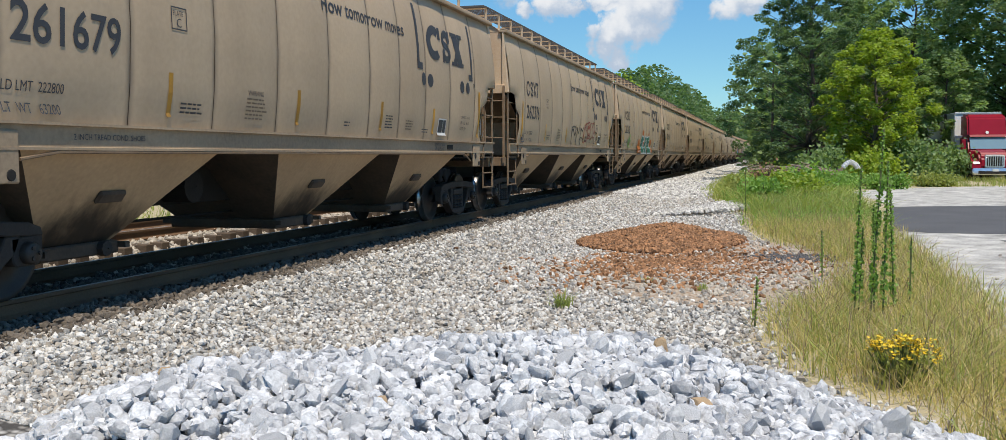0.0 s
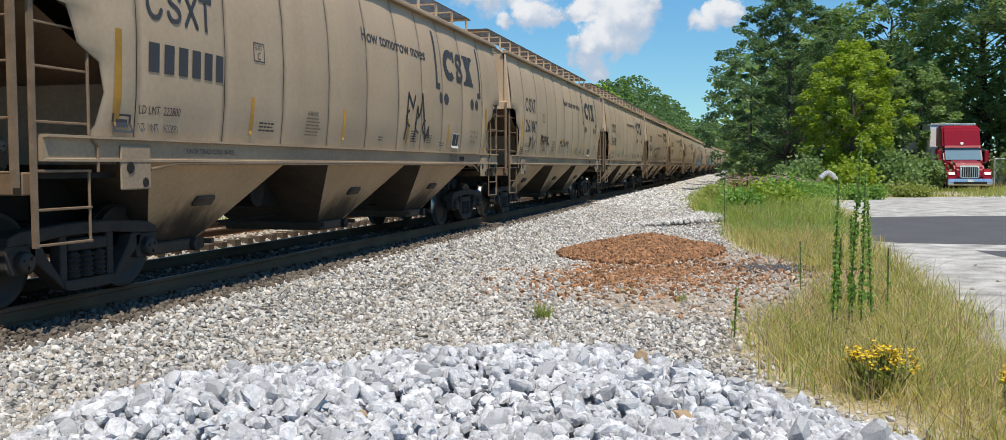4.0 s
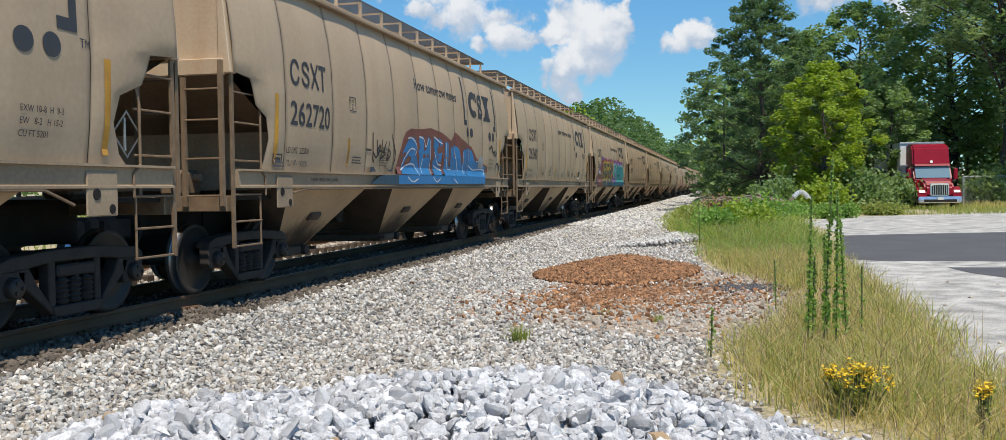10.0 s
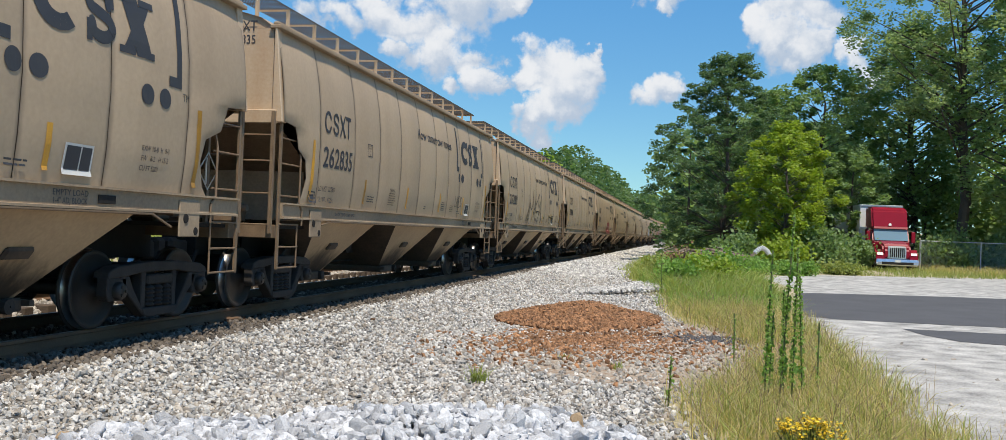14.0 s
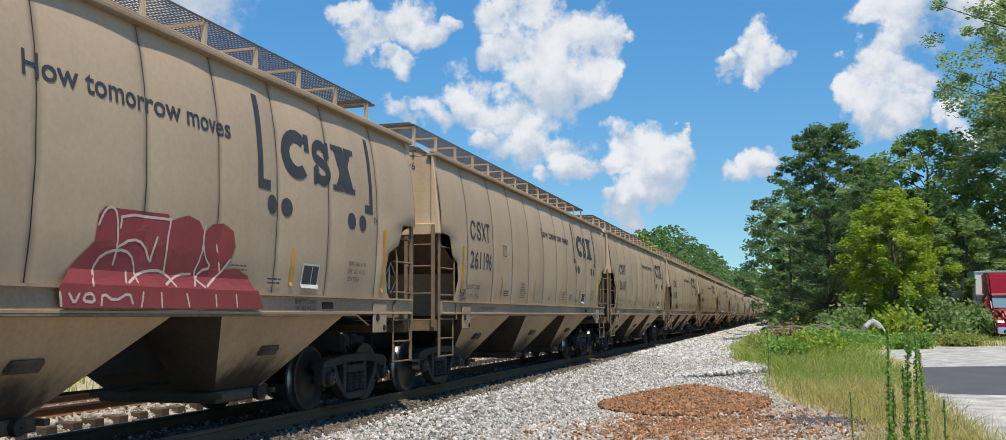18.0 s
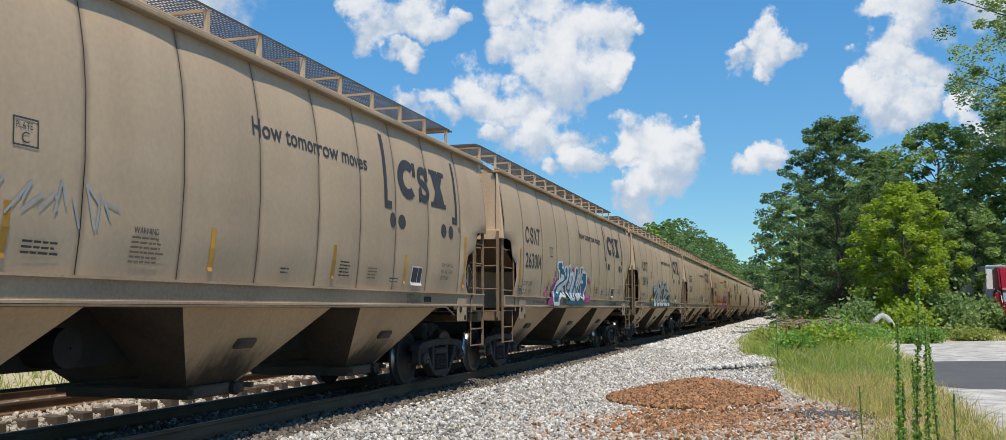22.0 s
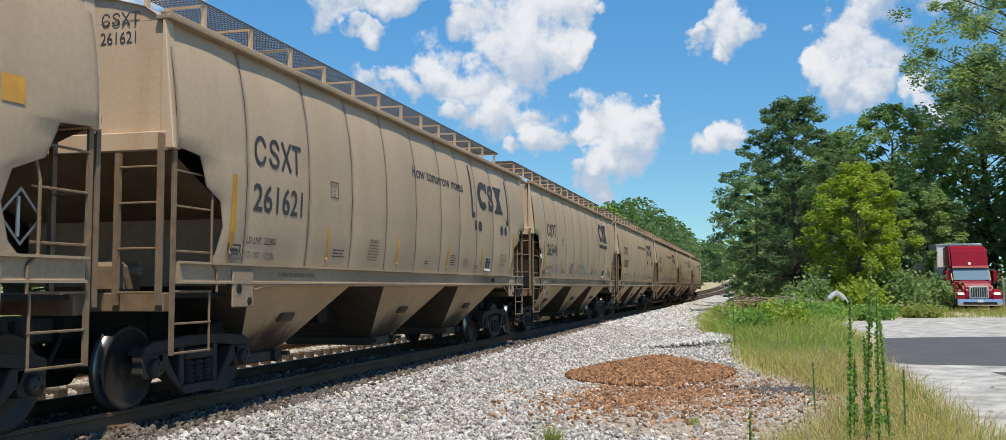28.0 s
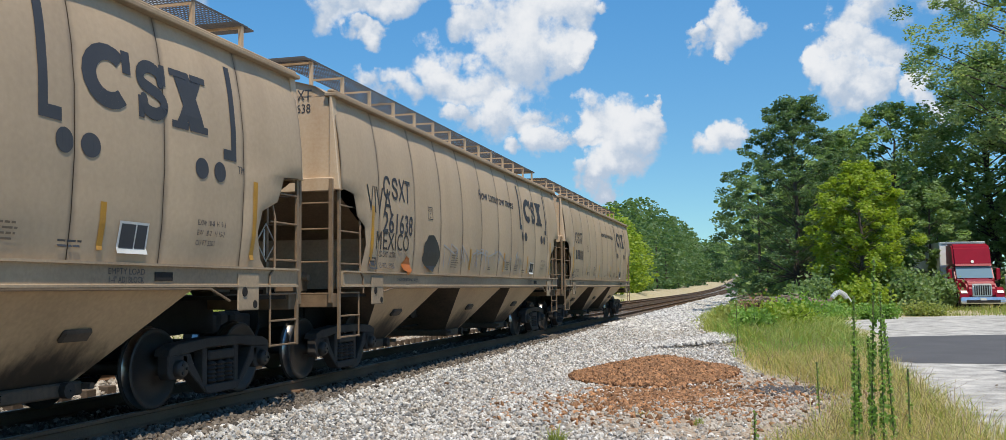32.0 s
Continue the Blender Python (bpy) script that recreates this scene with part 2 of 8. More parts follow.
M = {
    "car": material("hopper_paint", (0.485, 0.365, 0.243), 0.55, dark=(0.345, 0.255, 0.168), scale=0.8, fine=18, bump=0.06, dist=0.004, mixed=0.75, each=0.10, streak=(1, 1.6, 0.35)),
    "car_end": material("hopper_paint_rusty_end", (0.56, 0.44, 0.31), 0.55, dark=(0.40, 0.25, 0.14), scale=1.4, fine=22, bump=0.08, dist=0.004, mixed=0.7, streak=(2, 2, 0.35)),
    "sill": material("sill_paint", (0.42, 0.318, 0.213), 0.8, dark=(0.20, 0.15, 0.105), scale=1.2, fine=25, bump=0.1, dist=0.004, mixed=0.8, streak=(1, 0.5, 1)),
    "bay": material("hopper_bay_paint", (0.56, 0.385, 0.225), 0.6, dark=(0.34, 0.23, 0.135), scale=0.9, fine=20, bump=0.1, dist=0.004, mixed=0.85, streak=(1, 1, 0.5)),
    "slope": material("slope_sheet_grime", (0.42, 0.29, 0.185), 0.8, dark=(0.10, 0.07, 0.05), scale=2, fine=25, bump=0.1),
    # soot plus the shade of the turned-away bay ends, in one dark colour
    "soot_shade": material("sooty_shaded_hopper_end", (0.11, 0.078, 0.052), 0.85, dark=(0.04, 0.03, 0.024), scale=1.6, fine=20, bump=0.1, mixed=0.9),
    "seam": material("weld_seam", (0.16, 0.12, 0.085), 0.8, scale=3, fine=40),
    "truck": material("cast_steel_grime", (0.055, 0.048, 0.043), 0.75, dark=(0.022, 0.02, 0.019), scale=5, fine=40, bump=0.3),
    "wheel": material("wheel_steel", (0.05, 0.043, 0.038), 0.55, 0.3, dark=(0.02, 0.018, 0.017), scale=4, fine=50, bump=0.15),
    "tread": material("polished_tread", (0.55, 0.54, 0.53), 0.28, 1.0, scale=9, fine=60, bump=0.03),
    "cap": material("bearing_cap_paint", (0.10, 0.115, 0.14), 0.5, scale=9, bump=0.1, each=0.5),
    "black": material("underframe_black", (0.03, 0.027, 0.025), 0.8, dark=(0.014, 0.013, 0.012), scale=4, fine=40, bump=0.2),
    "ladder": material("ladder_steel", (0.24, 0.165, 0.10), 0.6, dark=(0.085, 0.05, 0.03), scale=7, fine=50, bump=0.15),
    "grate": material("running_board_steel", (0.10, 0.094, 0.092), 0.7, 0.0, scale=6, fine=50, bump=0.1),
    "ink": material("navy_stencil", (0.035, 0.038, 0.048), 0.6, dark=(0.06, 0.058, 0.058), scale=3, fine=30, bump=0.03, mixed=0.5),
    "red_ink": material("faded_stencil", (0.20, 0.145, 0.10), 0.6, scale=3, bump=0.03),
    "yellow": material("reflector_yellow", (0.62, 0.32, 0.03), 0.4, dark=(0.34, 0.17, 0.04), scale=5, fine=60, bump=0.05, mixed=0.8, each=0.6),
    "white": material("label_white", (0.72, 0.71, 0.68), 0.5, dark=(0.5, 0.48, 0.44), scale=8, bump=0.03),
    "rail": material("rail_rust", (0.18, 0.11, 0.066), 0.75, dark=(0.045, 0.03, 0.024), scale=3, fine=45, bump=0.25, streak=(1, 0.4, 1)),
    "railhead": material("rail_head_polished", (0.26, 0.235, 0.21), 0.5, 0.5, scale=3, bump=0.1),
    "tie": material("creosote_tie", (0.13, 0.095, 0.068), 0.9, dark=(0.035, 0.028, 0.023), scale=8, fine=60, bump=0.5, each=0.4, streak=(1, 6, 6)),
    "plate": material("tie_plate_rust", (0.10, 0.06, 0.04), 0.85, scale=8, bump=0.3),
    "stone": material("ballast_stone", (0.66, 0.64, 0.605), 0.85, dark=(0.26, 0.25, 0.235), scale=30, fine=120, bump=0.5, dist=0.006, mixed=0.8, island=0.85),
    "stone_lone": material("fresh_ballast_stone", (0.71, 0.715, 0.73), 0.85, dark=(0.24, 0.245, 0.26), scale=30, fine=120, bump=0.6, dist=0.006, mixed=0.8, each=0.45),
    "stone_heap": material("fresh_ballast", (0.71, 0.715, 0.73), 0.85, dark=(0.24, 0.245, 0.26), scale=30, fine=120, bump=0.6, dist=0.006, mixed=0.8, island=0.5),
    "brown_stone": material("rusty_stone", (0.45, 0.32, 0.19), 0.9, scale=20, bump=0.4),
    "dirty_stone": material("oily_ballast", (0.20, 0.165, 0.13), 0.9, dark=(0.06, 0.05, 0.042), scale=14, fine=70, bump=0.4, mixed=0.9, island=0.8),
    "gap_shade_grit": material("gap_shade_and_grit", (0.10, 0.10, 0.105), 0.95, scale=30, bump=0.4),
    "dead_stem": material("dead_stem", (0.36, 0.27, 0.16), 0.9, scale=9, bump=0, island=0.6),
    "old_stone": material("weathered_ballast", (0.51, 0.46, 0.395), 0.9, dark=(0.21, 0.18, 0.15), scale=14, fine=70, bump=0.4, mixed=0.8, island=0.65),
    "chip": material("bark_chip", (0.42, 0.215, 0.10), 0.9, dark=(0.12, 0.065, 0.038), scale=9, fine=50, bump=0.4, mixed=0.9, island=0.95),
    "dry_grass": leaf_material("dry_grass", (0.58, 0.48, 0.235), (0.33, 0.285, 0.12), 0.65),
    "grass": leaf_material("green_grass", (0.34, 0.37, 0.11), (0.18, 0.22, 0.06), 0.55),
    "weed": leaf_material("weed_leaf", (0.24, 0.38, 0.09), (0.13, 0.23, 0.045)),
    "stem": material("weed_stem", (0.12, 0.15, 0.05), 0.7, scale=20, bump=0.1),
    "bloom": material("yellow_bloom", (0.85, 0.58, 0.02), 0.6, scale=20, bump=0, island=0.3),
    "pine": leaf_material("pine_needles", (0.125, 0.20, 0.10), (0.065, 0.12, 0.06)),
    "oak": leaf_material("oak_leaves", (0.23, 0.32, 0.14), (0.12, 0.19, 0.075)),
    "airy": leaf_material("pale_leaves", (0.30, 0.37, 0.19), (0.17, 0.24, 0.10)),
    "bright": leaf_material("sunlit_leaves", (0.30, 0.38, 0.045), (0.15, 0.22, 0.03)),
    "far": leaf_material("distant_leaves", (0.13, 0.21, 0.085), (0.07, 0.13, 0.06)),
    "bark": material("bark", (0.10, 0.08, 0.065), 0.95, dark=(0.045, 0.036, 0.03), scale=5, fine=30, bump=0.8, dist=0.03, streak=(4, 4, 0.6)),
    "dead_wood": material("dead_wood", (0.27, 0.21, 0.16), 0.95, dark=(0.12, 0.09, 0.07), scale=6, fine=40, bump=0.6, each=0.4, streak=(4, 1, 4)),
    "asphalt": material("asphalt_patch", (0.10, 0.10, 0.105), 0.9, dark=(0.065, 0.065, 0.07), scale=0.9, fine=45, bump=0.3, mixed=0.8),
    "lot": material("worn_pavement", (0.62, 0.60, 0.56), 0.95, dark=(0.17, 0.165, 0.155), scale=2.3, fine=26, bump=0.9, dist=0.02, mixed=0.95),
    "truck_red": material("cab_red", (0.25, 0.007, 0.022), 0.35, dark=(0.19, 0.006, 0.016), scale=2, bump=0, mixed=0.5),
    "chrome": material("chrome", (0.72, 0.73, 0.75), 0.30, 1.0, scale=5, bump=0),
    "box_white": material("trailer_white", (0.74, 0.75, 0.76), 0.45, dark=(0.55, 0.55, 0.54), scale=1.2, bump=0.03, mixed=0.4),
    "tyre": material("tyre_rubber", (0.022, 0.022, 0.023), 0.85, scale=9, bump=0.2),
    # pale blue base stands in for sky reflected in the panes
    "glass": material("cab_glass", (0.16, 0.25, 0.31), 0.06, 0.0, scale=1, bump=0, mixed=0.2),
    "lens": material("lamp_lens", (0.50, 0.50, 0.50), 0.2, scale=4, bump=0),
    "galv": material("galvanised_steel", (0.50, 0.52, 0.54), 0.4, 0.75, dark=(0.36, 0.38, 0.40), scale=4, fine=40, bump=0.05),
    "conduit": material("corrugated_pipe", (0.62, 0.64, 0.66), 0.4, 0.3, dark=(0.42, 0.43, 0.45), scale=4, fine=40, bump=0.05),
    "ochre": material("seed_heads", (0.25, 0.14, 0.08), 0.9, scale=9, bump=0, island=0.4),
}
for key, rgb in {"teal": (0.012, 0.11, 0.19), "pinkp": (0.32, 0.05, 0.18), "whitep": (0.62, 0.65, 0.68), "redp": (0.28, 0.045, 0.045), "greenp": (0.03, 0.17, 0.11),
                 "orangep": (0.46, 0.13, 0.02), "bluep": (0.035, 0.21, 0.48), "purplep": (0.20, 0.11, 0.30), "yellowp": (0.55, 0.33, 0.05),
                 "greyp": (0.35, 0.36, 0.37), "blackp": (0.03, 0.03, 0.033), "goldp": (0.45, 0.34, 0.06), "aquap": (0.06, 0.33, 0.33), "dullp": (0.13, 0.17, 0.10), "limep": (0.20, 0.32, 0.11),
                 "navyp": (0.03, 0.075, 0.12), "rustp": (0.21, 0.075, 0.06), "palep": (0.62, 0.50, 0.42)}.items():
    M[key] = material("spray_" + key, rgb, 0.5, scale=2.5, fine=25, bump=0.03, mixed=0.45)

# weld dirt plus the shade of the dimpled seams, put into the side colour
grime_shaded("car", (0.20, 0.15, 0.105), 0.1, 1.3)
# soot plus the shade low on the bays, put into their colour
grime_shaded("bay", (0.05, 0.037, 0.027), 0.25, 1.0)

for key in ("rail", "railhead", "truck", "tie", "black", "sill", "plate", "bay", "truck_red"):
    M[key].node_tree.nodes["Principled BSDF"].inputs["Specular IOR Level"].default_value = 0.2

# ---- mesh tools ----


def part(name, bm, mat, parent=None, label="", m=None):
    me = bpy.data.meshes.new(name)
    bm.to_mesh(me)
    bm.free()
    return piece(name, me, mat, parent, label, m)


def piece(name, me, mat, parent=None, label="", m=None):
    if mat and not me.materials:
        me.materials.append(M[mat])
    ob = new(name, me)
    if parent:
        ob.parent = parent
    if m:
        ob.matrix_basis = m
    if label:
        tagged(ob, label)
    return ob


def thing(name, label, category, at=None, group="", kind=""):
    ob = new(name)
    ob.empty_display_size = 0.2
    if at:
        ob.matrix_basis = at
    return tagged(ob, label, category, group, kind)


def flat(name, verts, faces, mat):
    me = bpy.data.meshes.new(name)
    verts = np.asarray(verts, dtype=np.float32)
    faces = np.asarray(faces, dtype=np.int32)
    n, k = faces.shape
    me.vertices.add(len(verts))
    me.vertices.foreach_set("co", verts.ravel())
    me.loops.add(n * k)
    me.loops.foreach_set("vertex_index", faces.ravel())
    me.polygons.add(n)
    me.polygons.foreach_set("loop_start", np.arange(0, n * k, k, dtype=np.int32))
    me.polygons.foreach_set("use_smooth", np.zeros(n, dtype=bool))
    me.update(calc_edges=True)
    me.validate()
    if mat:
        me.materials.append(M[mat])
    return me


def box(x0, x1, y0, y1, z0, z1, bevel=0.0, bm=None):
    bm = bm or bmesh.new()
    got = bmesh.ops.create_cube(bm, size=1, matrix=Matrix.LocRotScale(((x0 + x1) / 2, (y0 + y1) / 2, (z0 + z1) / 2), None, (x1 - x0, y1 - y0, z1 - z0)))
    if bevel:
        es = list({e for v in got["verts"] for e in v.link_edges})
        bmesh.ops.bevel(bm, geom=es, offset=bevel, segments=1, affect="EDGES")
    return bm


def rod(a, b, r, bm=None, seg=8, r2=None):
    bm = bm or bmesh.new()
    a, b = Vector(a), Vector(b)
    q = (b - a).to_track_quat("Z", "Y").to_matrix().to_4x4()
    bmesh.ops.create_cone(bm, cap_ends=True, segments=seg, radius1=r, radius2=r if r2 is None else r2, depth=(b - a).length, matrix=Matrix.Translation((a + b) / 2) @ q)
    return bm


def tube(points, r, bm=None, seg=6):
    bm = bm or bmesh.new()
    for a, b in zip(points, points[1:]):
        rod(a, b, r, bm, seg)
    return bm


def prism(outline, x0, x1, bm=None):
    """An outline in y, z drawn out along x."""
    bm = bm or bmesh.new()
    a = [bm.verts.new((x0, y, z)) for y, z in outline]
    b = [bm.verts.new((x1, y, z)) for y, z in outline]
    bm.faces.new(a)
    bm.faces.new(b[::-1])
    for i in range(len(a)):
        j = (i + 1) % len(a)
        bm.faces.new((a[j], a[i], b[i], b[j]))
    bmesh.ops.recalc_face_normals(bm, faces=bm.faces)
    return bm


def lathe(profile, seg=32, bm=None, axis_y=0.0, axis_z=0.0):
    """A profile of x, radius turned about the x axis."""
    bm = bm or bmesh.new()
    rings = [[bm.verts.new((x, axis_y + r * math.cos(2 * math.pi * i / seg), axis_z + r * math.sin(2 * math.pi * i / seg))) for i in range(seg)] for x, r in profile]
    for a, b in zip(rings, rings[1:]):
        for i in range(seg):
            j = (i + 1) % seg
            bm.faces.new((a[i], a[j], b[j], b[i]))
    bmesh.ops.recalc_face_normals(bm, faces=bm.faces)
    return bm


ICO_V = np.array([(0, 0, -1), (0.72, -0.53, -0.45), (-0.28, -0.85, -0.45), (-0.89, 0, -0.45), (-0.28, 0.85, -0.45), (0.72, 0.53, -0.45),
                  (0.28, -0.85, 0.45), (-0.72, -0.53, 0.45), (-0.72, 0.53, 0.45), (0.28, 0.85, 0.45), (0.89, 0, 0.45), (0, 0, 1)])
ICO_F = np.array([(0, 1, 2), (1, 0, 5), (0, 2, 3), (0, 3, 4), (0, 4, 5), (1, 5, 10), (2, 1, 6), (3, 2, 7), (4, 3, 8), (5, 4, 9),
                  (1, 10, 6), (2, 6, 7), (3, 7, 8), (4, 8, 9), (5, 9, 10), (6, 10, 11), (7, 6, 11), (8, 7, 11), (9, 8, 11), (10, 9, 11)])


def turns(rng, n):
    q = rng.normal(size=(n, 4))
    q /= np.linalg.norm(q, axis=1)[:, None]
    w, x, y, z = q.T
    return np.stack([1 - 2 * (y * y + z * z), 2 * (x * y - z * w), 2 * (x * z + y * w), 2 * (x * y + z * w), 1 - 2 * (x * x + z * z), 2 * (y * z - x * w),
                     2 * (x * z - y * w), 2 * (y * z + x * w), 1 - 2 * (x * x + y * y)], 1).reshape(n, 3, 3)


def split_sphere():
    """The twenty-sided ball with each face cut in four."""
    vs = [tuple(p / np.linalg.norm(p)) for p in ICO_V]
    mid, fs = {}, []

    def between(a, b):
        key = (min(a, b), max(a, b))
        if key not in mid:
            m = np.array(vs[a]) + np.array(vs[b])
            vs.append(tuple(m / np.linalg.norm(m)))
            mid[key] = len(vs) - 1
        return mid[key]

    for a, b, c in ICO_F:
        d, e, g = between(a, b), between(b, c), between(c, a)
        fs += [(a, d, g), (b, e, d), (c, g, e), (d, e, g)]
    return np.array(vs), np.array(fs)


FINE_V, FINE_F = split_sphere()


def stones(rng, at, size, long=1.5, thin=0.6, rough=0.28, fine=False):
    """Broken stones: lumps cut by random planes, each of its own shape and turn."""
    n = len(at)
    cut = 9 if fine else 7
    cuts = rng.normal(size=(n, cut, 3))
    cuts /= np.linalg.norm(cuts, axis=2)[:, :, None]
    deep = rng.uniform(0.45, 0.85, (n, cut)) if fine else rng.uniform(0.55, 1.0, (n, cut))
    unit_v, faces = (FINE_V, FINE_F) if fine else (ICO_V / np.linalg.norm(ICO_V, axis=1)[:, None], ICO_F)
    facing = np.einsum("nij,kj->nki", cuts, unit_v)
    reach = np.where(facing > 0.15, deep[:, None, :] / np.maximum(facing, 0.15), 9.0).min(axis=2)
    v = unit_v[None] * np.minimum(reach, 1.15)[:, :, None] * (1 + rng.uniform(-rough, rough, (n, len(unit_v), 1)) * (0.08 if fine else 0.35))
    v *= np.stack([rng.uniform(1.0, long, n), rng.uniform(0.85, 1.15, n), rng.uniform(thin, 0.95, n)], 1)[:, None] * np.asarray(size)[:, None, None] * 0.6
    v = np.einsum("nij,nkj->nki", turns(rng, n), v) + at[:, None]
    f = faces[None] + len(unit_v) * np.arange(n)[:, None, None]
    return v.reshape(-1, 3), f.reshape(-1, 3)

# ---- the plan ----
TRACK_X, RAIL_Z, LENGTH = -7.5, 0.45, 16.87
RISE = 3.0e-5


def grade(y):
    """The rise of the line beyond 120 m."""
    return RISE * max(0.0, min(y, 720.0) - 120.0) ** 2


def soft(a, b, v):
    v = np.clip((v - a) / (b - a), 0, 1)
    return v * v * (3 - 2 * v)


def land(x, y):
    """Height of the ground."""
    x, y = np.asarray(x, float), np.asarray(y, float)
    d = np.maximum(np.abs(x - (TRACK_X - 2.1)) - 2.1, 0)
    far = RISE * np.maximum(0, np.minimum(y, 720) - 120) ** 2
    base = 0.0045 * np.clip(y, 0, 75) * soft(-4.5, -1, x)
    bed = 0.24 * (1 - soft(1.75, 3.3, d))
    wild = (0.10 * np.sin(x * 0.31 + 1.3) * np.sin(y * 0.23) + 0.05 * np.sin(x * 0.9 + y * 0.7)) * (soft(3.5, 7, d) * (1 - soft(-2.0, -0.5, x) * (1 - soft(18, 26, x)) * (1 - soft(60, 75, y))))
    bank = 0.9 * soft(-14.2, -18, x)
    knoll = 0.35 * np.exp(-((x - 0.4) / 1.8) ** 2 - ((y - 33) / 7.5) ** 2)
    ditch = -0.23 * np.exp(-((x + 9.9) / 0.6) ** 4)
    return base + bed + far + wild + bank + knoll + ditch


def edge(y):
    """The line where gravel gives way to grass."""
    return np.interp(y, [0, 6.6, 7.7, 8.7, 10.1, 11.5, 13.5, 15.5, 17.5, 19, 21.7, 25, 27, 30, 36, 45, 70, 700], [1.0, 0.85, 0.1, -0.12, -0.2, 0.1, 0.75, 0.75, 0.35, -0.2, -0.6, -0.7, -1.1, -1.7, -2.3, -2.6, -2.6, -2.8])


def gravelled(x, y):
    return soft(0.45, -0.45, x - edge(y)) * soft(-14.6, -13.6, x)


# ---- ground, one sheet ----
gx = np.unique(np.round(np.concatenate([np.arange(-400, -40, 20), np.arange(-40, -13, 1.5), np.arange(-13, 4, 0.22), np.arange(4, 20, 1.0), np.arange(20, 60, 5), np.arange(60, 401, 20)]), 3))
gy = np.unique(np.round(np.concatenate([np.arange(-720, -40, 40), np.arange(-40, -6, 8), np.arange(-6, 40, 0.3), np.arange(40, 80, 1.2), np.arange(80, 200, 5), np.arange(200, 1000, 20), np.arange(1000, 2401, 100)]), 3))
GX, GY = np.meshgrid(gx, gy)
GZ = land(GX, GY)
ny, nx = GX.shape
idx = np.arange(nx * ny).reshape(ny, nx)
quads = np.stack([idx[:-1, :-1], idx[:-1, 1:], idx[1:, 1:], idx[1:, :-1]], -1).reshape(-1, 4)
gme = flat("ground", np.stack([GX, GY, GZ], -1).reshape(-1, 3), quads, None)
gme.polygons.foreach_set("use_smooth", np.ones(len(quads), dtype=bool))
zone = gme.attributes.new("zone", "FLOAT_COLOR", "POINT")
mulchy = soft(1.0, 0.7, np.hypot((GX + 0.65) / 2.9, (GY - 15.0) / 4.9))
zone.data.foreach_set("color", np.stack([gravelled(GX, GY), mulchy, soft(0.8, 2.6, np.hypot((GX - 0.4) / 2.2, (GY - 33) / 9)), np.ones_like(GX)], -1).reshape(-1).astype(np.float32))
gm = bpy.data.materials.new("trackside_ground")
gm.use_nodes = True
n, l = gm.node_tree.nodes, gm.node_tree.links
bs = n["Principled BSDF"]
bs.inputs["Roughness"].default_value = 0.95
at = n.new("ShaderNodeAttribute")
at.attribute_name = "zone"
sp = n.new("ShaderNodeSeparateColor")
l.new(at.outputs["Color"], sp.inputs[0])
tc = n.new("ShaderNodeTexCoord")


def gnoise(scale, detail=5):
    t = n.new("ShaderNodeTexNoise")
    t.inputs["Scale"].default_value, t.inputs["Detail"].default_value = scale, detail
    l.new(tc.outputs["Object"], t.inputs["Vector"])
    return t.outputs[0]


def gcell(scale, out):
    t = n.new("ShaderNodeTexVoronoi")
    t.inputs["Scale"].default_value = scale
    l.new(tc.outputs["Object"], t.inputs["Vector"])
    return t.outputs[out]


def gmix(f, a, b):
    m = n.new("ShaderNodeMix")
    m.data_type = "RGBA"
    for i, v in ((0, f), (6, a), (7, b)):
        if isinstance(v, (tuple, float)):
            m.inputs[i].default_value = v if isinstance(v, float) else (*v, 1)
        else:
            l.new(v, m.inputs[i])
    return m.outputs[2]


def gramp(v, lo, hi):
    m = n.new("ShaderNodeMapRange")
    m.inputs[1].default_value, m.inputs[2].default_value = lo, hi
    l.new(v, m.inputs[0])
    return m.outputs[0]


def gadd(a, b, f, off):
    m = n.new("ShaderNodeMath")
    m.operation = "MULTIPLY_ADD"
    m.inputs[1].default_value, m.inputs[2].default_value = f, off
    l.new(b, m.inputs[0])
    s = n.new("ShaderNodeMath")
    s.operation = "ADD"
    l.new(a, s.inputs[0])
    l.new(m.outputs[0], s.inputs[1])
    return s.outputs[0]


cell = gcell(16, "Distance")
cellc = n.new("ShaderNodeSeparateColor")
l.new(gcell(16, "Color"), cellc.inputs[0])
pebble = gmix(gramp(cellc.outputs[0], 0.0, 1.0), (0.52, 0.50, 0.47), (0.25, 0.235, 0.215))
# shade in the gaps between pebbles is painted near-black
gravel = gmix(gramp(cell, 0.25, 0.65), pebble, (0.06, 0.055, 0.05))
gravel = gmix(gramp(gnoise(0.7), 0.55, 0.95), gravel, (0.42, 0.38, 0.33))
turf = gmix(gramp(gnoise(0.5), 0.35, 0.65), (0.46, 0.385, 0.25), (0.30, 0.27, 0.14))
turf = gmix(gramp(gnoise(22), 0.4, 0.7), turf, (0.48, 0.40, 0.28))
barky = gmix(gramp(gnoise(18), 0.35, 0.65), (0.27, 0.175, 0.105), (0.46, 0.41, 0.34))
fuzz = gnoise(2.2)
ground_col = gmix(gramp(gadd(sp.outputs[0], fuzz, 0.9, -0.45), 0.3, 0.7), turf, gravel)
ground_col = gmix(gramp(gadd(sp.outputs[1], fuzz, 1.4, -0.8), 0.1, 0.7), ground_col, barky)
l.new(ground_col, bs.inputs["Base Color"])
bp = n.new("ShaderNodeBump")
bp.inputs["Strength"].default_value, bp.inputs["Distance"].default_value = 0.9, 0.03
bp.invert = True
l.new(cell, bp.inputs["Height"])
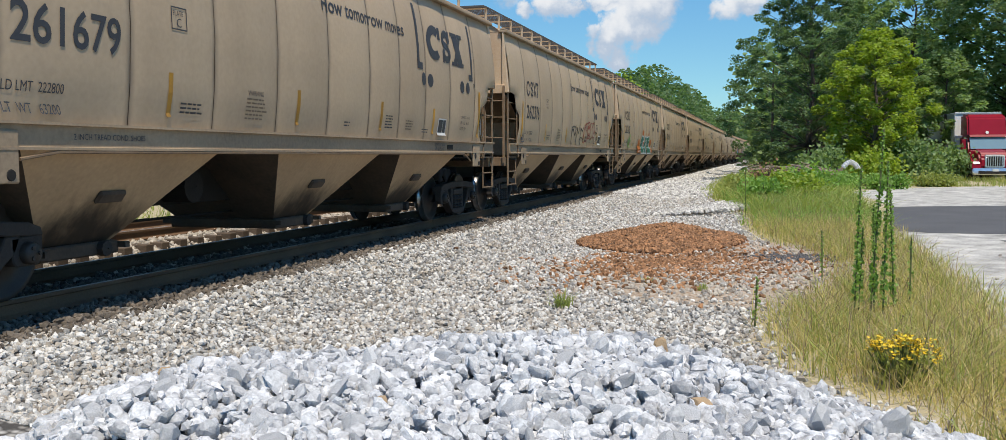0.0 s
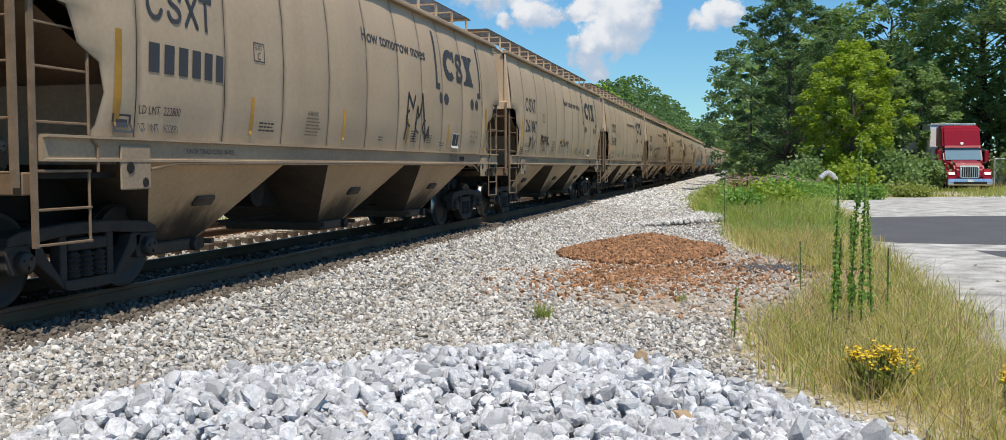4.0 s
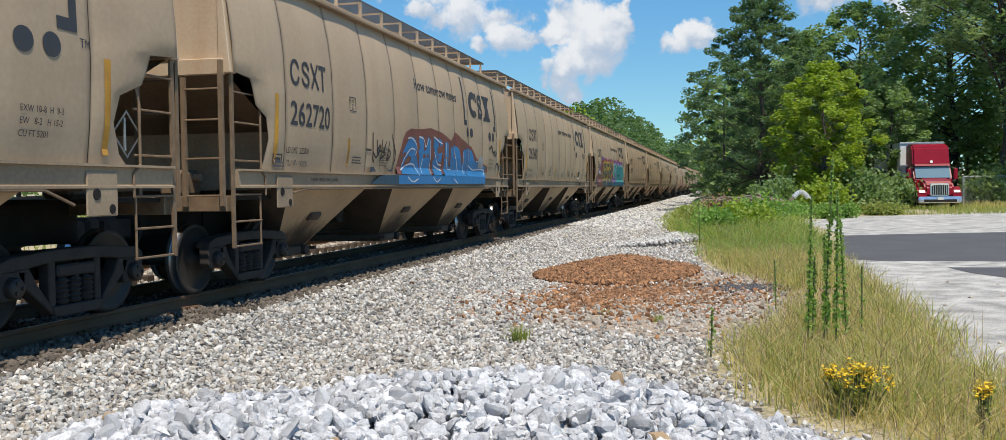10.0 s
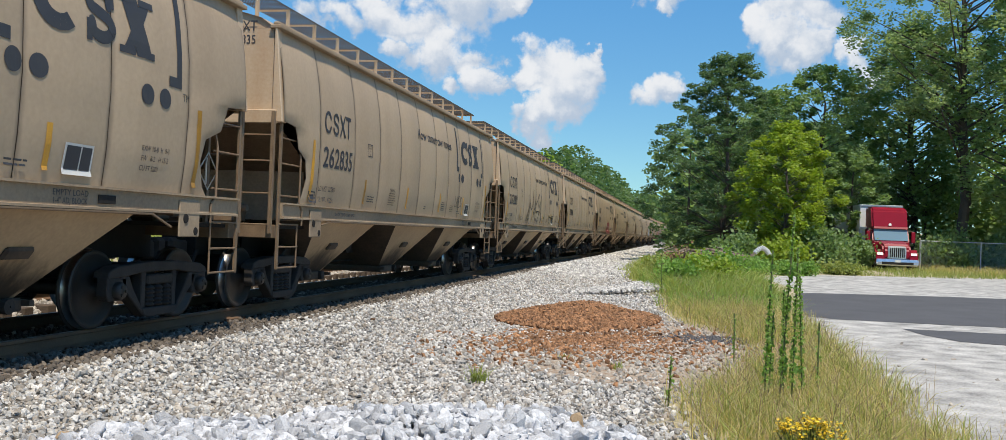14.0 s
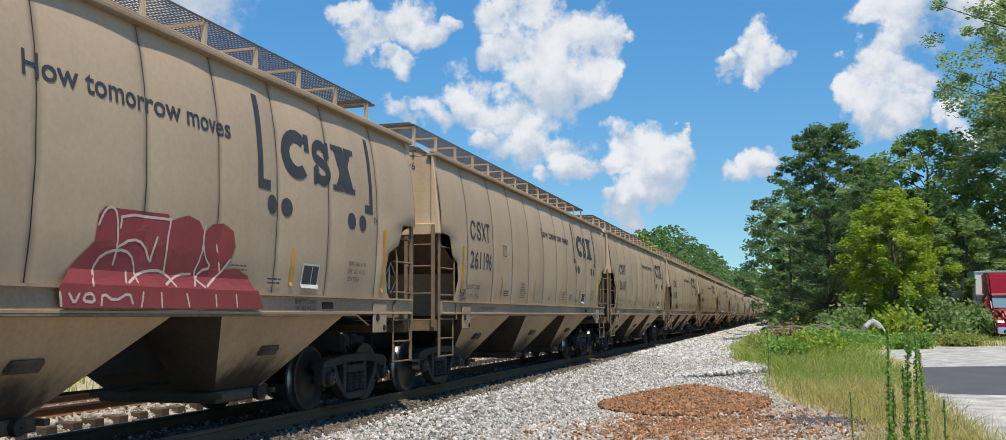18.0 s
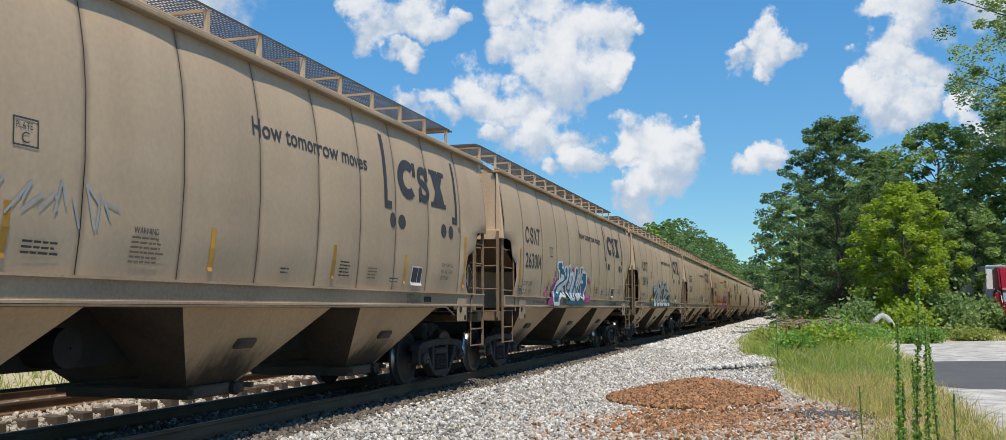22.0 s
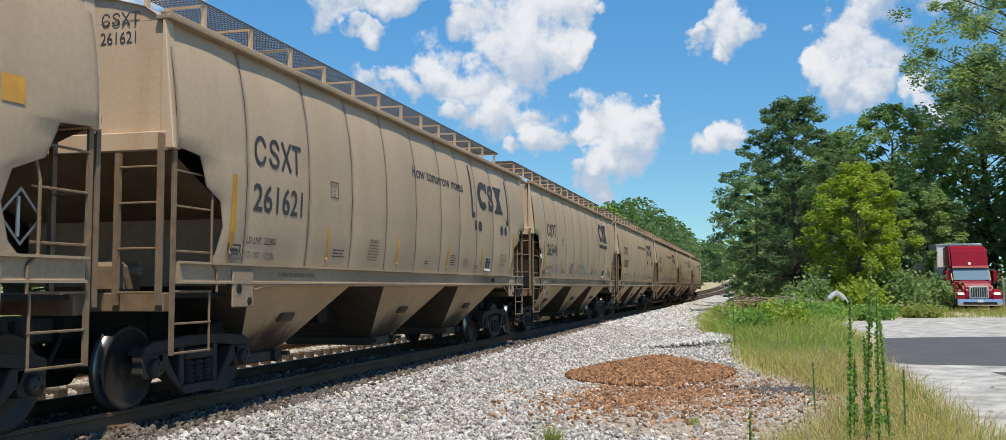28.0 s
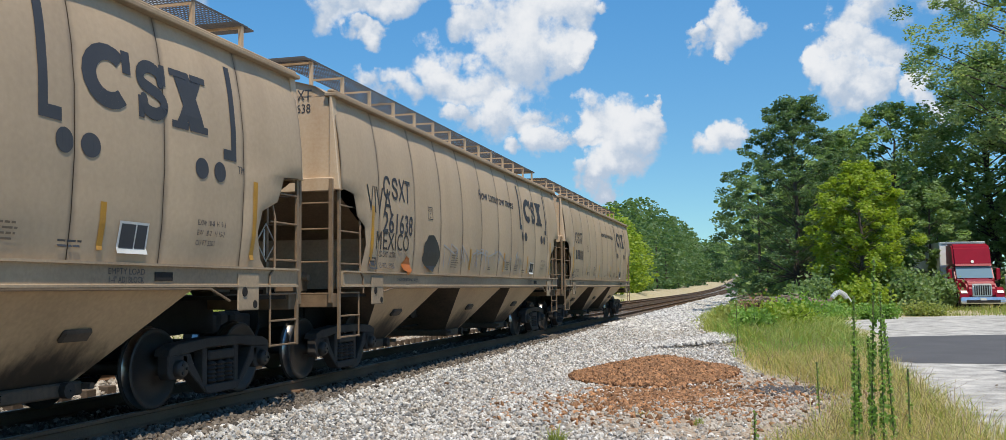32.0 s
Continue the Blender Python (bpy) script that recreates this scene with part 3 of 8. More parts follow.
l.new(bp.outputs[0], bs.inputs["Normal"])
gme.materials.append(gm)
tagged(new("ground", gme), "trackside ground of pale gravel, bare earth and grass", "ground", kind="structure")

# ---- parking lot ----


def sheet(name, outline, lift, mat, label, thick=0.0):
    bm = bmesh.new()
    vs = [bm.verts.new((x, y, 0)) for x, y in outline]
    f = bm.faces.new(vs)
    bmesh.ops.triangulate(bm, faces=[f])
    bmesh.ops.subdivide_edges(bm, edges=bm.edges, cuts=5, use_grid_fill=True)
    for v in bm.verts:
        v.co.z = 0.0045 * min(v.co.y, 75) + lift
    ob = part(name, bm, mat)
    return tagged(ob, label, "pavement", kind="structure")


rng = np.random.default_rng(7)
rim = [(x + rng.uniform(-0.14, 0.14), y) for x, y in zip(np.interp(np.arange(4, 42, 0.7), [4, 9, 10.5, 15, 20, 24, 31, 36, 41], [2.25, 2.25, 2.3, 2.42, 2.5, 2.5, 2.75, 2.9, 2.75]), np.arange(4, 42, 0.7))]
sheet("pavement", rim + [(3.6, 43.5), (5.5, 47.5), (9, 50), (12, 52), (19, 56), (45, 58), (45, 4)], 0.012, "lot", "worn pale grey pavement with a ragged edge")
patch = [(2.95, 31.4), (2.6, 26), (2.55, 22.4), (3.3, 21.9), (5.7, 21.9), (12, 22.6), (30, 24), (44, 26), (44, 37), (30, 36.2), (14, 34.6), (8.6, 33.6), (5, 32.4)]
sheet("road", patch, 0.018, "asphalt", "dark asphalt patch laid over the old pavement")
sheet("road", [(4.35, 20.35), (4.5, 19.2), (4.9, 18.3), (7, 17.6), (12, 17.2), (30, 18), (30, 20.6), (9, 20.5)], 0.018, "asphalt", "second dark asphalt patch on the pavement")
sheet("pavement", [(20, 57.5), (26, 56.5), (44, 57.5), (44, 63), (28, 62)], 0.035, "lot", "pale gravel drive beside the fence")

# ---- the track ----
ys = list(range(-640, 120, 40)) + list(range(120, 900, 20))
RAIL = [(-0.075, -0.18), (0.075, -0.18), (0.075, -0.165), (0.012, -0.145), (0.010, -0.05), (0.036, -0.038), (0.038, -0.008), (0.028, 0.0), (-0.028, 0.0), (-0.038, -0.008), (-0.036, -0.038), (-0.010, -0.05), (-0.012, -0.145), (-0.075, -0.165)]
tie_me = bpy.data.meshes.new("tie")
bm = box(-1.37, 1.37, -0.115, 0.115, -0.17, 0.0, 0.012)
bm.to_mesh(tie_me)
bm.free()
plate_me = bpy.data.meshes.new("tie_plate")
bm = box(-0.18, 0.18, -0.095, 0.095, 0.0, 0.022, 0.006)
for sx in (-0.11, 0.11):
    box(sx - 0.016, sx + 0.016, -0.06, -0.03, 0.02, 0.055, 0, bm)
    box(sx - 0.016, sx + 0.016, 0.03, 0.06, 0.02, 0.055, 0, bm)
bm.to_mesh(plate_me)
bm.free()
rng = np.random.default_rng(3)
for cx, label in ((TRACK_X, "railway track of rusty rails on dark timber ties"), (TRACK_X - 4.2, "second track of rusty rails beyond the train")):
    track = thing("railway_track", label, "railway track", kind="structure")
    for side in (-1, 1):
        bm = bmesh.new()
        rings = [[bm.verts.new((cx + side * 0.755 + a, y, RAIL_Z + grade(y) + b)) for a, b in RAIL] for y in ys]
        for p, q in zip(rings, rings[1:]):
            for i in range(len(RAIL)):
                j = (i + 1) % len(RAIL)
                f = bm.faces.new((p[i], p[j], q[j], q[i]))
                f.material_index = 1 if i == 7 else 0
        bmesh.ops.recalc_face_normals(bm, faces=bm.faces)
        r = part("rail", bm, "rail", track)
        r.data.materials.append(M["railhead"])
    near = 90 if cx == TRACK_X else 30
    for i in range(near):
        y = 2.0 + i * 0.53
        t = piece("tie", tie_me, "tie", track, m=pose(cx + rng.uniform(-0.06, 0.06), y, RAIL_Z - 0.202 + rng.uniform(-0.008, 0.004), 0, 0, rng.uniform(-1, 1)))
        if i < 40:
            for side in (-0.755, 0.755):
                if cx == TRACK_X and side > 0:
                    piece("tie_plate", plate_me, "plate", t, m=pose(side, 0, 0))
    bm = bmesh.new()
    for i in range(near, 620):
        y = 2.0 + i * 0.53
        box(cx - 1.37, cx + 1.37, y - 0.115, y + 0.115, RAIL_Z - 0.36 + grade(y), RAIL_Z - 0.2 + grade(y), 0, bm)
    tagged(part("distant_ties", bm, "tie", track), kind="stuff")

# ---- loose ballast ----
rng = np.random.default_rng(11)


def scatter(n, x0, x1, y0, y1, power=1.0):
    y = y0 + (y1 - y0) * rng.uniform(0, 1, n) ** power
    return rng.uniform(x0, x1, n), y


bx, by = scatter(92000, -5.95, 1.2, 5.0, 44, 1.9)
keep = rng.uniform(0, 1, len(bx)) < gravelled(bx, by) * (1 - 0.90 * soft(1.0, 0.70, np.hypot((bx + 0.65) / 2.75, (by - 14.8) / 4.8)))
bx, by = bx[keep], by[keep]
bz = land(bx, by)
size = rng.choice([0.021, 0.029, 0.038, 0.050], len(bx), p=[0.27, 0.37, 0.26, 0.10]) * rng.uniform(0.85, 1.2, len(bx)) * (1 + 0.014 * by)
v, f = stones(rng, np.stack([bx, by, bz + size * rng.uniform(0.05, 0.45, len(bx))], 1), size)
fresh = rng.uniform(0, 1, len(bx)) < 0.72
fm = np.repeat(np.where(fresh, 0, 1), 20)
me = flat("ballast", v, f, "stone")
me.materials.append(M["old_stone"])
me.polygons.foreach_set("material_index", fm.astype(np.int32))
tagged(new("ballast", me), "loose pale grey crushed-stone ballast beside the rails", "ballast", kind="stuff")
bx, by = scatter(17000, -6.0, -1.6, 38, 150, 1.5)
keep = rng.uniform(0, 1, len(bx)) < gravelled(bx, by)
bx, by = bx[keep], by[keep]
size = rng.uniform(0.07, 0.13, len(bx)) * (1 + 0.008 * by)
v, f = stones(rng, np.stack([bx, by, land(bx, by) + size * 0.12], 1), size)
tagged(new("ballast", flat("ballast", v, f, "stone")), "pale ballast shoulder running on into the distance", "ballast", kind="stuff")
bx, by = scatter(20000, -8.9, -5.8, 4.0, 60, 1.7)
size = rng.uniform(0.03, 0.065, len(bx)) * (1 + 0.012 * by)
v, f = stones(rng, np.stack([bx, by, land(bx, by) + size * 0.15 + 0.012], 1), size)
tagged(new("ballast", flat("ballast", v, f, "dirty_stone")), "oily brown ballast between and beside the rails", "ballast", kind="stuff")
bx, by = scatter(20000, -14.2, -8.0, 4.0, 45, 1.6)
bx2, by2 = scatter(7000, -10.9, -9.0, 6.0, 40, 1.3)
bx, by = np.concatenate([bx, bx2]), np.concatenate([by, by2])
size = rng.uniform(0.04, 0.085, len(bx)) * (1 + 0.012 * by)
v, f = stones(rng, np.stack([bx, by, land(bx, by) + size * 0.1], 1), size)
me = flat("ballast", v, f, "old_stone")
tagged(new("ballast", me), "weathered ballast between and beyond the tracks", "ballast", kind="stuff")

# ---- the heap of fresh ballast ----
HEAP = (-0.86, 3.0)


def heap_height(x, y):
    u, w = (x - HEAP[0]) / 2.26, (y - HEAP[1]) / 1.7
    r = np.sqrt(u * u + w * w)
    lumps = 0.05 * np.sin(3.1 * x + 0.6) * np.cos(2.7 * y) + 0.03 * np.sin(7 * x + 2) * np.sin(6 * y)
    return (1.035 + lumps) * np.clip(1 - 0.25 * r ** 2.5 - 0.62 * np.maximum(r - 0.55, 0), 0, 1) - 0.02


heap = thing("ballast_heap", "heap of fresh white crushed stone beside the track", "stone heap")
hx = np.linspace(HEAP[0] - 3.5, HEAP[0] + 3.5, 80)
hy = np.linspace(HEAP[1] - 2.3, HEAP[1] + 2.3, 60)
HX, HY = np.meshgrid(hx, hy)
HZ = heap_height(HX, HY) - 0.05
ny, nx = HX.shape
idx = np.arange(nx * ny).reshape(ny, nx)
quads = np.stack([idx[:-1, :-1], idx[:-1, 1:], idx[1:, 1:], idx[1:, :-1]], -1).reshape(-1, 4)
# the near-black core paints in the shade between the white stones
piece("core", flat("core", np.stack([HX, HY, HZ], -1).reshape(-1, 3), quads, "gap_shade_grit"), None, heap)
rng = np.random.default_rng(21)


def heap_spots(n):
    a, r = rng.uniform(0, 2 * math.pi, n), np.sqrt(rng.uniform(0, 1, n)) * 1.42
    x, y = HEAP[0] + 2.26 * r * np.cos(a), HEAP[1] + 1.7 * r * np.sin(a)
    return x, y


x, y = heap_spots(36000)
z = heap_height(x, y)
ok = (z > 0.02) & (y > 1.1) & (y < 4.4)
x, y, z = x[ok], y[ok], z[ok]
size = rng.choice([0.025, 0.035, 0.046, 0.062], len(x), p=[0.32, 0.36, 0.24, 0.08]) * rng.uniform(0.85, 1.2, len(x))
for name, pick, fine in (("rubble", size >= 0.037, True), ("chippings", size < 0.037, False)):
    at = np.stack([x, y, z + rng.uniform(-0.026, 0.016, len(x))], 1)[pick]
    v, f = stones(rng, at, size[pick], 1.55, 0.6, 0.3, fine)
    tagged(piece(name, flat(name, v, f, "stone_heap"), None, heap), kind="stuff")
stone_meshes = []
for i in range(14):
    v, f = stones(rng, np.zeros((1, 3)), [1.0], 1.5, 0.6, 0.3, True)
    stone_meshes.append(flat("stone", v, f, "brown_stone" if i == 13 else "stone_lone"))
i = 0
while i < 300:
    x, y = heap_spots(1)
    x, y = float(x[0]), float(y[0])
    z = float(heap_height(x, y))
    if z < 0.35 or y < 1.9 or y > 4.1:
        continue
    s = random.uniform(0.045, 0.078)
    piece("stone", stone_meshes[13 if i % 40 == 5 else random.randrange(13)], None, heap,
          m=Matrix.LocRotScale((x, y, z + 0.015), Euler([random.uniform(0, 6.28) for _ in range(3)]), (s, s, s)))
    i += 1

# ---- bark mulch ----
MULCH = (-2.05, 19.0)
rng = np.random.default_rng(31)


def mulch_height(x, y):
    r2 = ((x - MULCH[0]) / 1.5) ** 2 + ((y - MULCH[1]) / 2.0) ** 2
    return (0.34 + 0.05 * np.sin(2.3 * x + 1.1 * y) * np.cos(1.7 * y - x)) * np.exp(-1.6 * r2 ** 1.1) - 0.02


mulch = thing("mulch_pile", "low pile of reddish-brown bark chips on the gravel", "mulch pile")
hx, hy = np.linspace(MULCH[0] - 2.2, MULCH[0] + 2.2, 40), np.linspace(MULCH[1] - 3.4, MULCH[1] + 3.4, 50)
HX, HY = np.meshgrid(hx, hy)
ny, nx = HX.shape
idx = np.arange(nx * ny).reshape(ny, nx)
quads = np.stack([idx[:-1, :-1], idx[:-1, 1:], idx[1:, 1:], idx[1:, :-1]], -1).reshape(-1, 4)
piece("core", flat("core", np.stack([HX, HY, land(HX, HY) + mulch_height(HX, HY) - 0.02], -1).reshape(-1, 3), quads, "chip"), None, mulch)
a, r = rng.uniform(0, 2 * math.pi, 17000), np.sqrt(rng.uniform(0, 1, 17000)) * 1.08
x, y = MULCH[0] + 1.5 * r * np.cos(a), MULCH[1] + 2.0 * r * np.sin(a)
a, r = rng.uniform(0, 2 * math.pi, 5200), np.abs(rng.normal(0, 0.46, 5200))
x = np.concatenate([x, -1.3 + 2.3 * r * np.cos(a) + 0.25 * r * np.sin(a)])
y = np.concatenate([y, 14.9 + 2.9 * r * np.sin(a)])
size = rng.uniform(0.03, 0.08, len(x))
v, f = stones(rng, np.stack([x, y, land(x, y) + np.maximum(mulch_height(x, y), 0) + 0.012], 1), size, 1.9, 0.35, 0.25)
tagged(piece("bark", flat("bark", v, f, "chip"), None, mulch), kind="stuff")
a, r = rng.uniform(0, 2 * math.pi, 4200), np.abs(rng.normal(0, 0.62, 4200))
x, y = -0.8 + 2.6 * r * np.cos(a), 14.6 + 3.4 * r * np.sin(a)
v, f = stones(rng, np.stack([x, y, land(x, y) + 0.008], 1), rng.uniform(0.03, 0.07, 4200))
tagged(new("gravel_spill", flat("gravel_spill", v, f, "old_stone")), "brownish stones scattered over bare earth", "gravel", kind="stuff")
x, y = rng.normal(0.30, 0.32, 500), rng.normal(16.2, 0.26, 500)
v, f = stones(rng, np.stack([x, y, land(x, y) + 0.02], 1), rng.uniform(0.03, 0.06, 500))
tagged(new("gravel_spill", flat("gravel_spill", v, f, "gap_shade_grit")), "small spill of grey-white gravel on the earth", "gravel", kind="stuff")
x, y = rng.normal(-1.6, 0.7, 2200), rng.normal(27.6, 0.5, 2200)
v, f = stones(rng, np.stack([x, y, land(x, y) + 0.05 + 0.1 * np.exp(-((x + 1.6) / 0.9) ** 2)], 1), rng.uniform(0.06, 0.12, 2200))
tagged(new("gravel_spill", flat("gravel_spill", v, f, "stone")), "low ridge of white gravel at the edge of the grass", "gravel", kind="stuff")

# ---- grass and weeds ----


def blades(rng, x, y, z, tall, wide, lean=0.5):
    """Bent, tapering blades of three quads."""
    n = len(x)
    a = rng.uniform(0, 2 * math.pi, n)
    b = rng.uniform(0, 2 * math.pi, n)
    s = np.stack([np.cos(a), np.sin(a), 0 * a], 1) * (wide * rng.uniform(0.6, 1.3, n))[:, None] * 0.5
    d = np.stack([np.cos(b), np.sin(b), 0 * b], 1) * (tall * np.abs(rng.normal(0, lean, n)))[:, None]
    up = np.stack([0 * a, 0 * a, tall], 1)
    p0 = np.stack([x, y, z - 0.02], 1)
    pts = []
    for k, w in ((0, 1.0), (0.45, 0.85), (0.8, 0.5), (1.0, 0.08)):
        c = p0 + up * (k - 0.12 * k * k) + d * k * k
        pts += [c - s * w, c + s * w]
    v = np.stack(pts, 1).reshape(-1, 3)
    q = np.array([(0, 1, 3, 2), (2, 3, 5, 4), (4, 5, 7, 6)])
    f = (q[None] + 8 * np.arange(n)[:, None, None]).reshape(-1, 4)
    return v, f


rng = np.random.default_rng(41)


def sward(name, count, x0, x1, y0, y1, tall, wide, mat, label, power=1.6, lo=0.0, hi=1.0, gap=0.0):
    x, y = rng.uniform(x0, x1, count), y0 + (y1 - y0) * rng.uniform(0, 1, count) ** power
    side = 1 - gravelled(x - 0.3, y)
    right = soft(2.75, 2.1, x - 0.015 * np.maximum(0, y - 20) - 0.02 * rng.normal(size=count))
    clumps = np.array([noise.noise((px * 1.1, py * 0.8, 3.0)) for px, py in zip(x, y)]) * 0.5 + 0.5
    k = (rng.uniform(0, 1, count) < side ** 1.6 * right) & (clumps > lo) & (clumps < hi)
    x, y = x[k], y[k]
    t = tall * rng.uniform(0.45, 1.15, len(x)) * (0.55 + 0.9 * clumps[k])
    v, f = blades(rng, x, y, land(x, y), t, wide * (1 + 0.03 * y), 0.85)
    return tagged(new(name, flat(name, v, f, mat)), label, "grass", kind="stuff")


sward("dry_grass", 26000, -1.2, 3.2, 4.6, 24, 0.34, 0.007, "dry_grass", "tall dry yellowish grass along the pavement", lo=0.30)
sward("dry_grass", 24000, -1.2, 3.2, 4.6, 28, 0.20, 0.008, "dry_grass", "short dry grass along the pavement")
sward("green_grass", 9000, -1.4, 2.6, 22, 36, 0.40, 0.011, "weed", "deep green grass and weeds towards the trees", power=1.0)
sward("green_grass", 19000, -1.0, 3.0, 4.6, 30, 0.36, 0.008, "grass", "green grass tufts among the dry grass", lo=0.42)
sward("dead_stems", 9000, -0.9, 3.0, 4.6, 30, 0.46, 0.005, "dead_stem", "brown dead stems standing in the dry grass")
sward("meadow_grass", 26000, -4.2, 4.2, 24, 60, 0.55, 0.014, "grass", "rank green grass below the trees", power=1.1)
x, y = rng.uniform(-3, 22, 16000), rng.uniform(43, 64, 16000)
k = (x < 2.5) | (y > 45 + 0.62 * (x - 3)) & (y > 50)
k &= ~((x > 3) & (x < 11) & (y > 52) & (y < 57.5))
v, f = blades(rng, x[k], y[k], land(x[k], y[k]), rng.uniform(0.12, 0.42, k.sum()), 0.03 + 0 * x[k])
tagged(new("meadow_grass", flat("meadow_grass", v, f, "grass")), "rough grass between the pavement and the trees", "grass", kind="stuff")
x, y = rng.uniform(12, 44, 9000), rng.uniform(57, 72, 9000)
k = ((x < 20) | (y > 63)) & ~((x > 10.5) & (x < 14.6) & (y > 58))
v, f = blades(rng, x[k], y[k], land(x[k], y[k]), rng.uniform(0.15, 0.6, k.sum()), 0.04 + 0 * x[k])
tagged(new("meadow_grass", flat("meadow_grass", v, f, "dry_grass")), "long straw-coloured grass along the fence", "grass", kind="stuff")
x, y = rng.uniform(-24, -13.9, 18000), 4 + 100 * rng.uniform(0, 1, 18000) ** 1.5
v, f = blades(rng, x, y, land(x, y), rng.uniform(0.15, 0.55, len(x)), 0.02 + 0.0008 * y)
tagged(new("meadow_grass", flat("meadow_grass", v, f, "grass")), "grassy bank beyond the track", "grass", kind="stuff")


def leaves(rng, at, size, droop=0.0):
    """One bent leaf of two quads at each point."""
    n = len(at)
    R = turns(rng, n)
    if droop:
        R[:, 2, :] *= droop
    base = np.array([(-0.5, -0.28, 0), (0.0, -0.42, 0.12), (0.5, -0.05, -0.04), (0.5, 0.05, -0.04), (0.0, 0.42, 0.12), (-0.5, 0.28, 0)])
    v = np.einsum("nij,kj->nki", R, base) * np.asarray(size)[:, None, None] + at[:, None]
    q = np.array([(0, 1, 4, 5), (1, 2, 3, 4)])
    return v.reshape(-1, 3), (q[None] + 6 * np.arange(n)[:, None, None]).reshape(-1, 4)


def weed_stalk(x, y, tall, label, seed, full=1.0):
    r = np.random.default_rng(seed)
    ob = thing("weed", label, "weed", pose(x, y, float(land(x, y))), group="tall weeds by the pavement")
    lean = r.uniform(-0.05, 0.05, 2)
    pts = [(lean[0] * k * tall, lean[1] * k * tall, k * tall) for k in np.linspace(0, 1, 6)]
    part("stem", tube(pts, 0.010, seg=5), "stem", ob)
    n = int(170 * tall * full)
    k = 0.12 + 0.88 * r.uniform(0, 1, n) ** 0.8
    a = r.uniform(0, 2 * math.pi, n)
    reach = (0.014 + 0.022 * (1 - k) ** 0.7) * r.uniform(0.4, 1.2, n)
    at = np.stack([lean[0] * k * tall + np.cos(a) * reach, lean[1] * k * tall + np.sin(a) * reach, k * tall + r.uniform(-0.02, 0.03, n)], 1)
    v, f = leaves(r, at, r.uniform(0.026, 0.048, n) * (1.15 - 0.5 * k))
    piece("foliage", flat("foliage", v, f, "weed"), None, ob)
    return ob


for i, (x, y, h) in enumerate([(0.87, 10.25, 1.62), (1.03, 10.3, 1.98), (1.14, 10.2, 1.66), (1.28, 10.45, 1.42), (1.1, 10.6, 1.2), (0.95, 10.7, 0.95)]):
    weed_stalk(x, y, h, "tall upright green weed in the grass", 50 + i)
for i, (x, y, h) in enumerate([(-0.55, 24.5, 1.25), (0.72, 13.4, 0.7), (-0.1, 9.8, 0.5), (1.55, 11.4, 0.8)]):
    weed_stalk(x, y, h, "thin green weed in the dry grass", 70 + i, 0.35)
for i, (x, y, s) in enumerate([(-2.25, 10.6, 0.24), (-0.8, 12.2, 0.13), (-1.5, 12.6, 0.10)]):
    r = np.random.default_rng(90 + i)
    m = int(70 * s / 0.24)
    v, f = blades(r, r.normal(0, 0.05, m), r.normal(0, 0.05, m), np.zeros(m), r.uniform(0.5, 1.2, m) * s, 0.014 + 0 * r.uniform(size=m), 0.5)
    tagged(piece("grass_tuft", flat("grass_tuft", v, f, "grass"), None, None, m=pose(x, y, float(land(x, y)))), "small bright green grass tuft on the gravel", "grass tuft", group="grass tufts on the gravel")


def ragwort(x, y, w, seed):
    r = np.random.default_rng(seed)
    ob = thing("wildflower", "clump of yellow wildflowers in the dry grass", "wildflower", pose(x, y, float(land(x, y))), group="yellow wildflowers")
    stems, blooms = [], []
    bm = bmesh.new()
    for i in range(int(70 * w / 0.5)):
        a, q = r.uniform(0, 6.28), math.sqrt(r.uniform(0, 1)) * w * 0.5
        top = Vector((math.cos(a) * q, math.sin(a) * q, 0.36 + r.uniform(-0.05, 0.05) - 0.25 * q))
        rod((top.x * 0.35, top.y * 0.35, 0), top, 0.004, bm, 4)
        blooms.append(top)
    part("stem", bm, "stem", ob)
    at = np.repeat(np.array(blooms), 9, 0) + r.normal(0, 0.016, (len(blooms) * 9, 3))
    v, f = leaves(r, at, r.uniform(0.018, 0.034, len(at)), 0.5)
    piece("bloom", flat("bloom", v, f, "bloom"), None, ob)
    at = np.repeat(np.array(blooms), 6, 0) * r.uniform(0.3, 0.9, (len(blooms) * 6, 1)) + r.normal(0, 0.02, (len(blooms) * 6, 3))
    v, f = leaves(r, at, r.uniform(0.02, 0.045, len(at)))
    piece("foliage", flat("foliage", v, f, "grass"), None, ob)


ragwort(1.0, 7.55, 0.52, 5)
ragwort(1.72, 6.9, 0.10, 6)


def shrub(name, x, y, w, d, h, count, leaf, mat, label, seed, cat="shrub"):
    r = np.random.default_rng(seed)
    ob = thing(name, label, cat, pose(x, y, float(land(x, y))))
    bm = bmesh.new()
    ends = []
    for i in range(26):
        a, q = r.uniform(0, 6.28), math.sqrt(r.uniform(0.05, 1))
        e = Vector((math.cos(a) * q * w * 0.42, math.sin(a) * q * d * 0.42, h * (0.95 - 0.5 * q * q) * r.uniform(0.65, 1.0)))
        rod((e.x * 0.4, e.y * 0.4, 0), e, 0.018, bm, 4, 0.006)
        ends.append(e)
    part("stem", bm, "bark", ob)
    c = np.array(ends)[r.integers(0, len(ends), count)] * r.uniform(0.35, 1.0, (count, 1)) + r.normal(0, 0.11 * h + 0.05, (count, 3))
    c[:, 2] = np.abs(c[:, 2])
    v, f = leaves(r, c, r.uniform(0.6, 1.3, count) * leaf)
    piece("foliage", flat("foliage", v, f, mat), None, ob)
    return ob


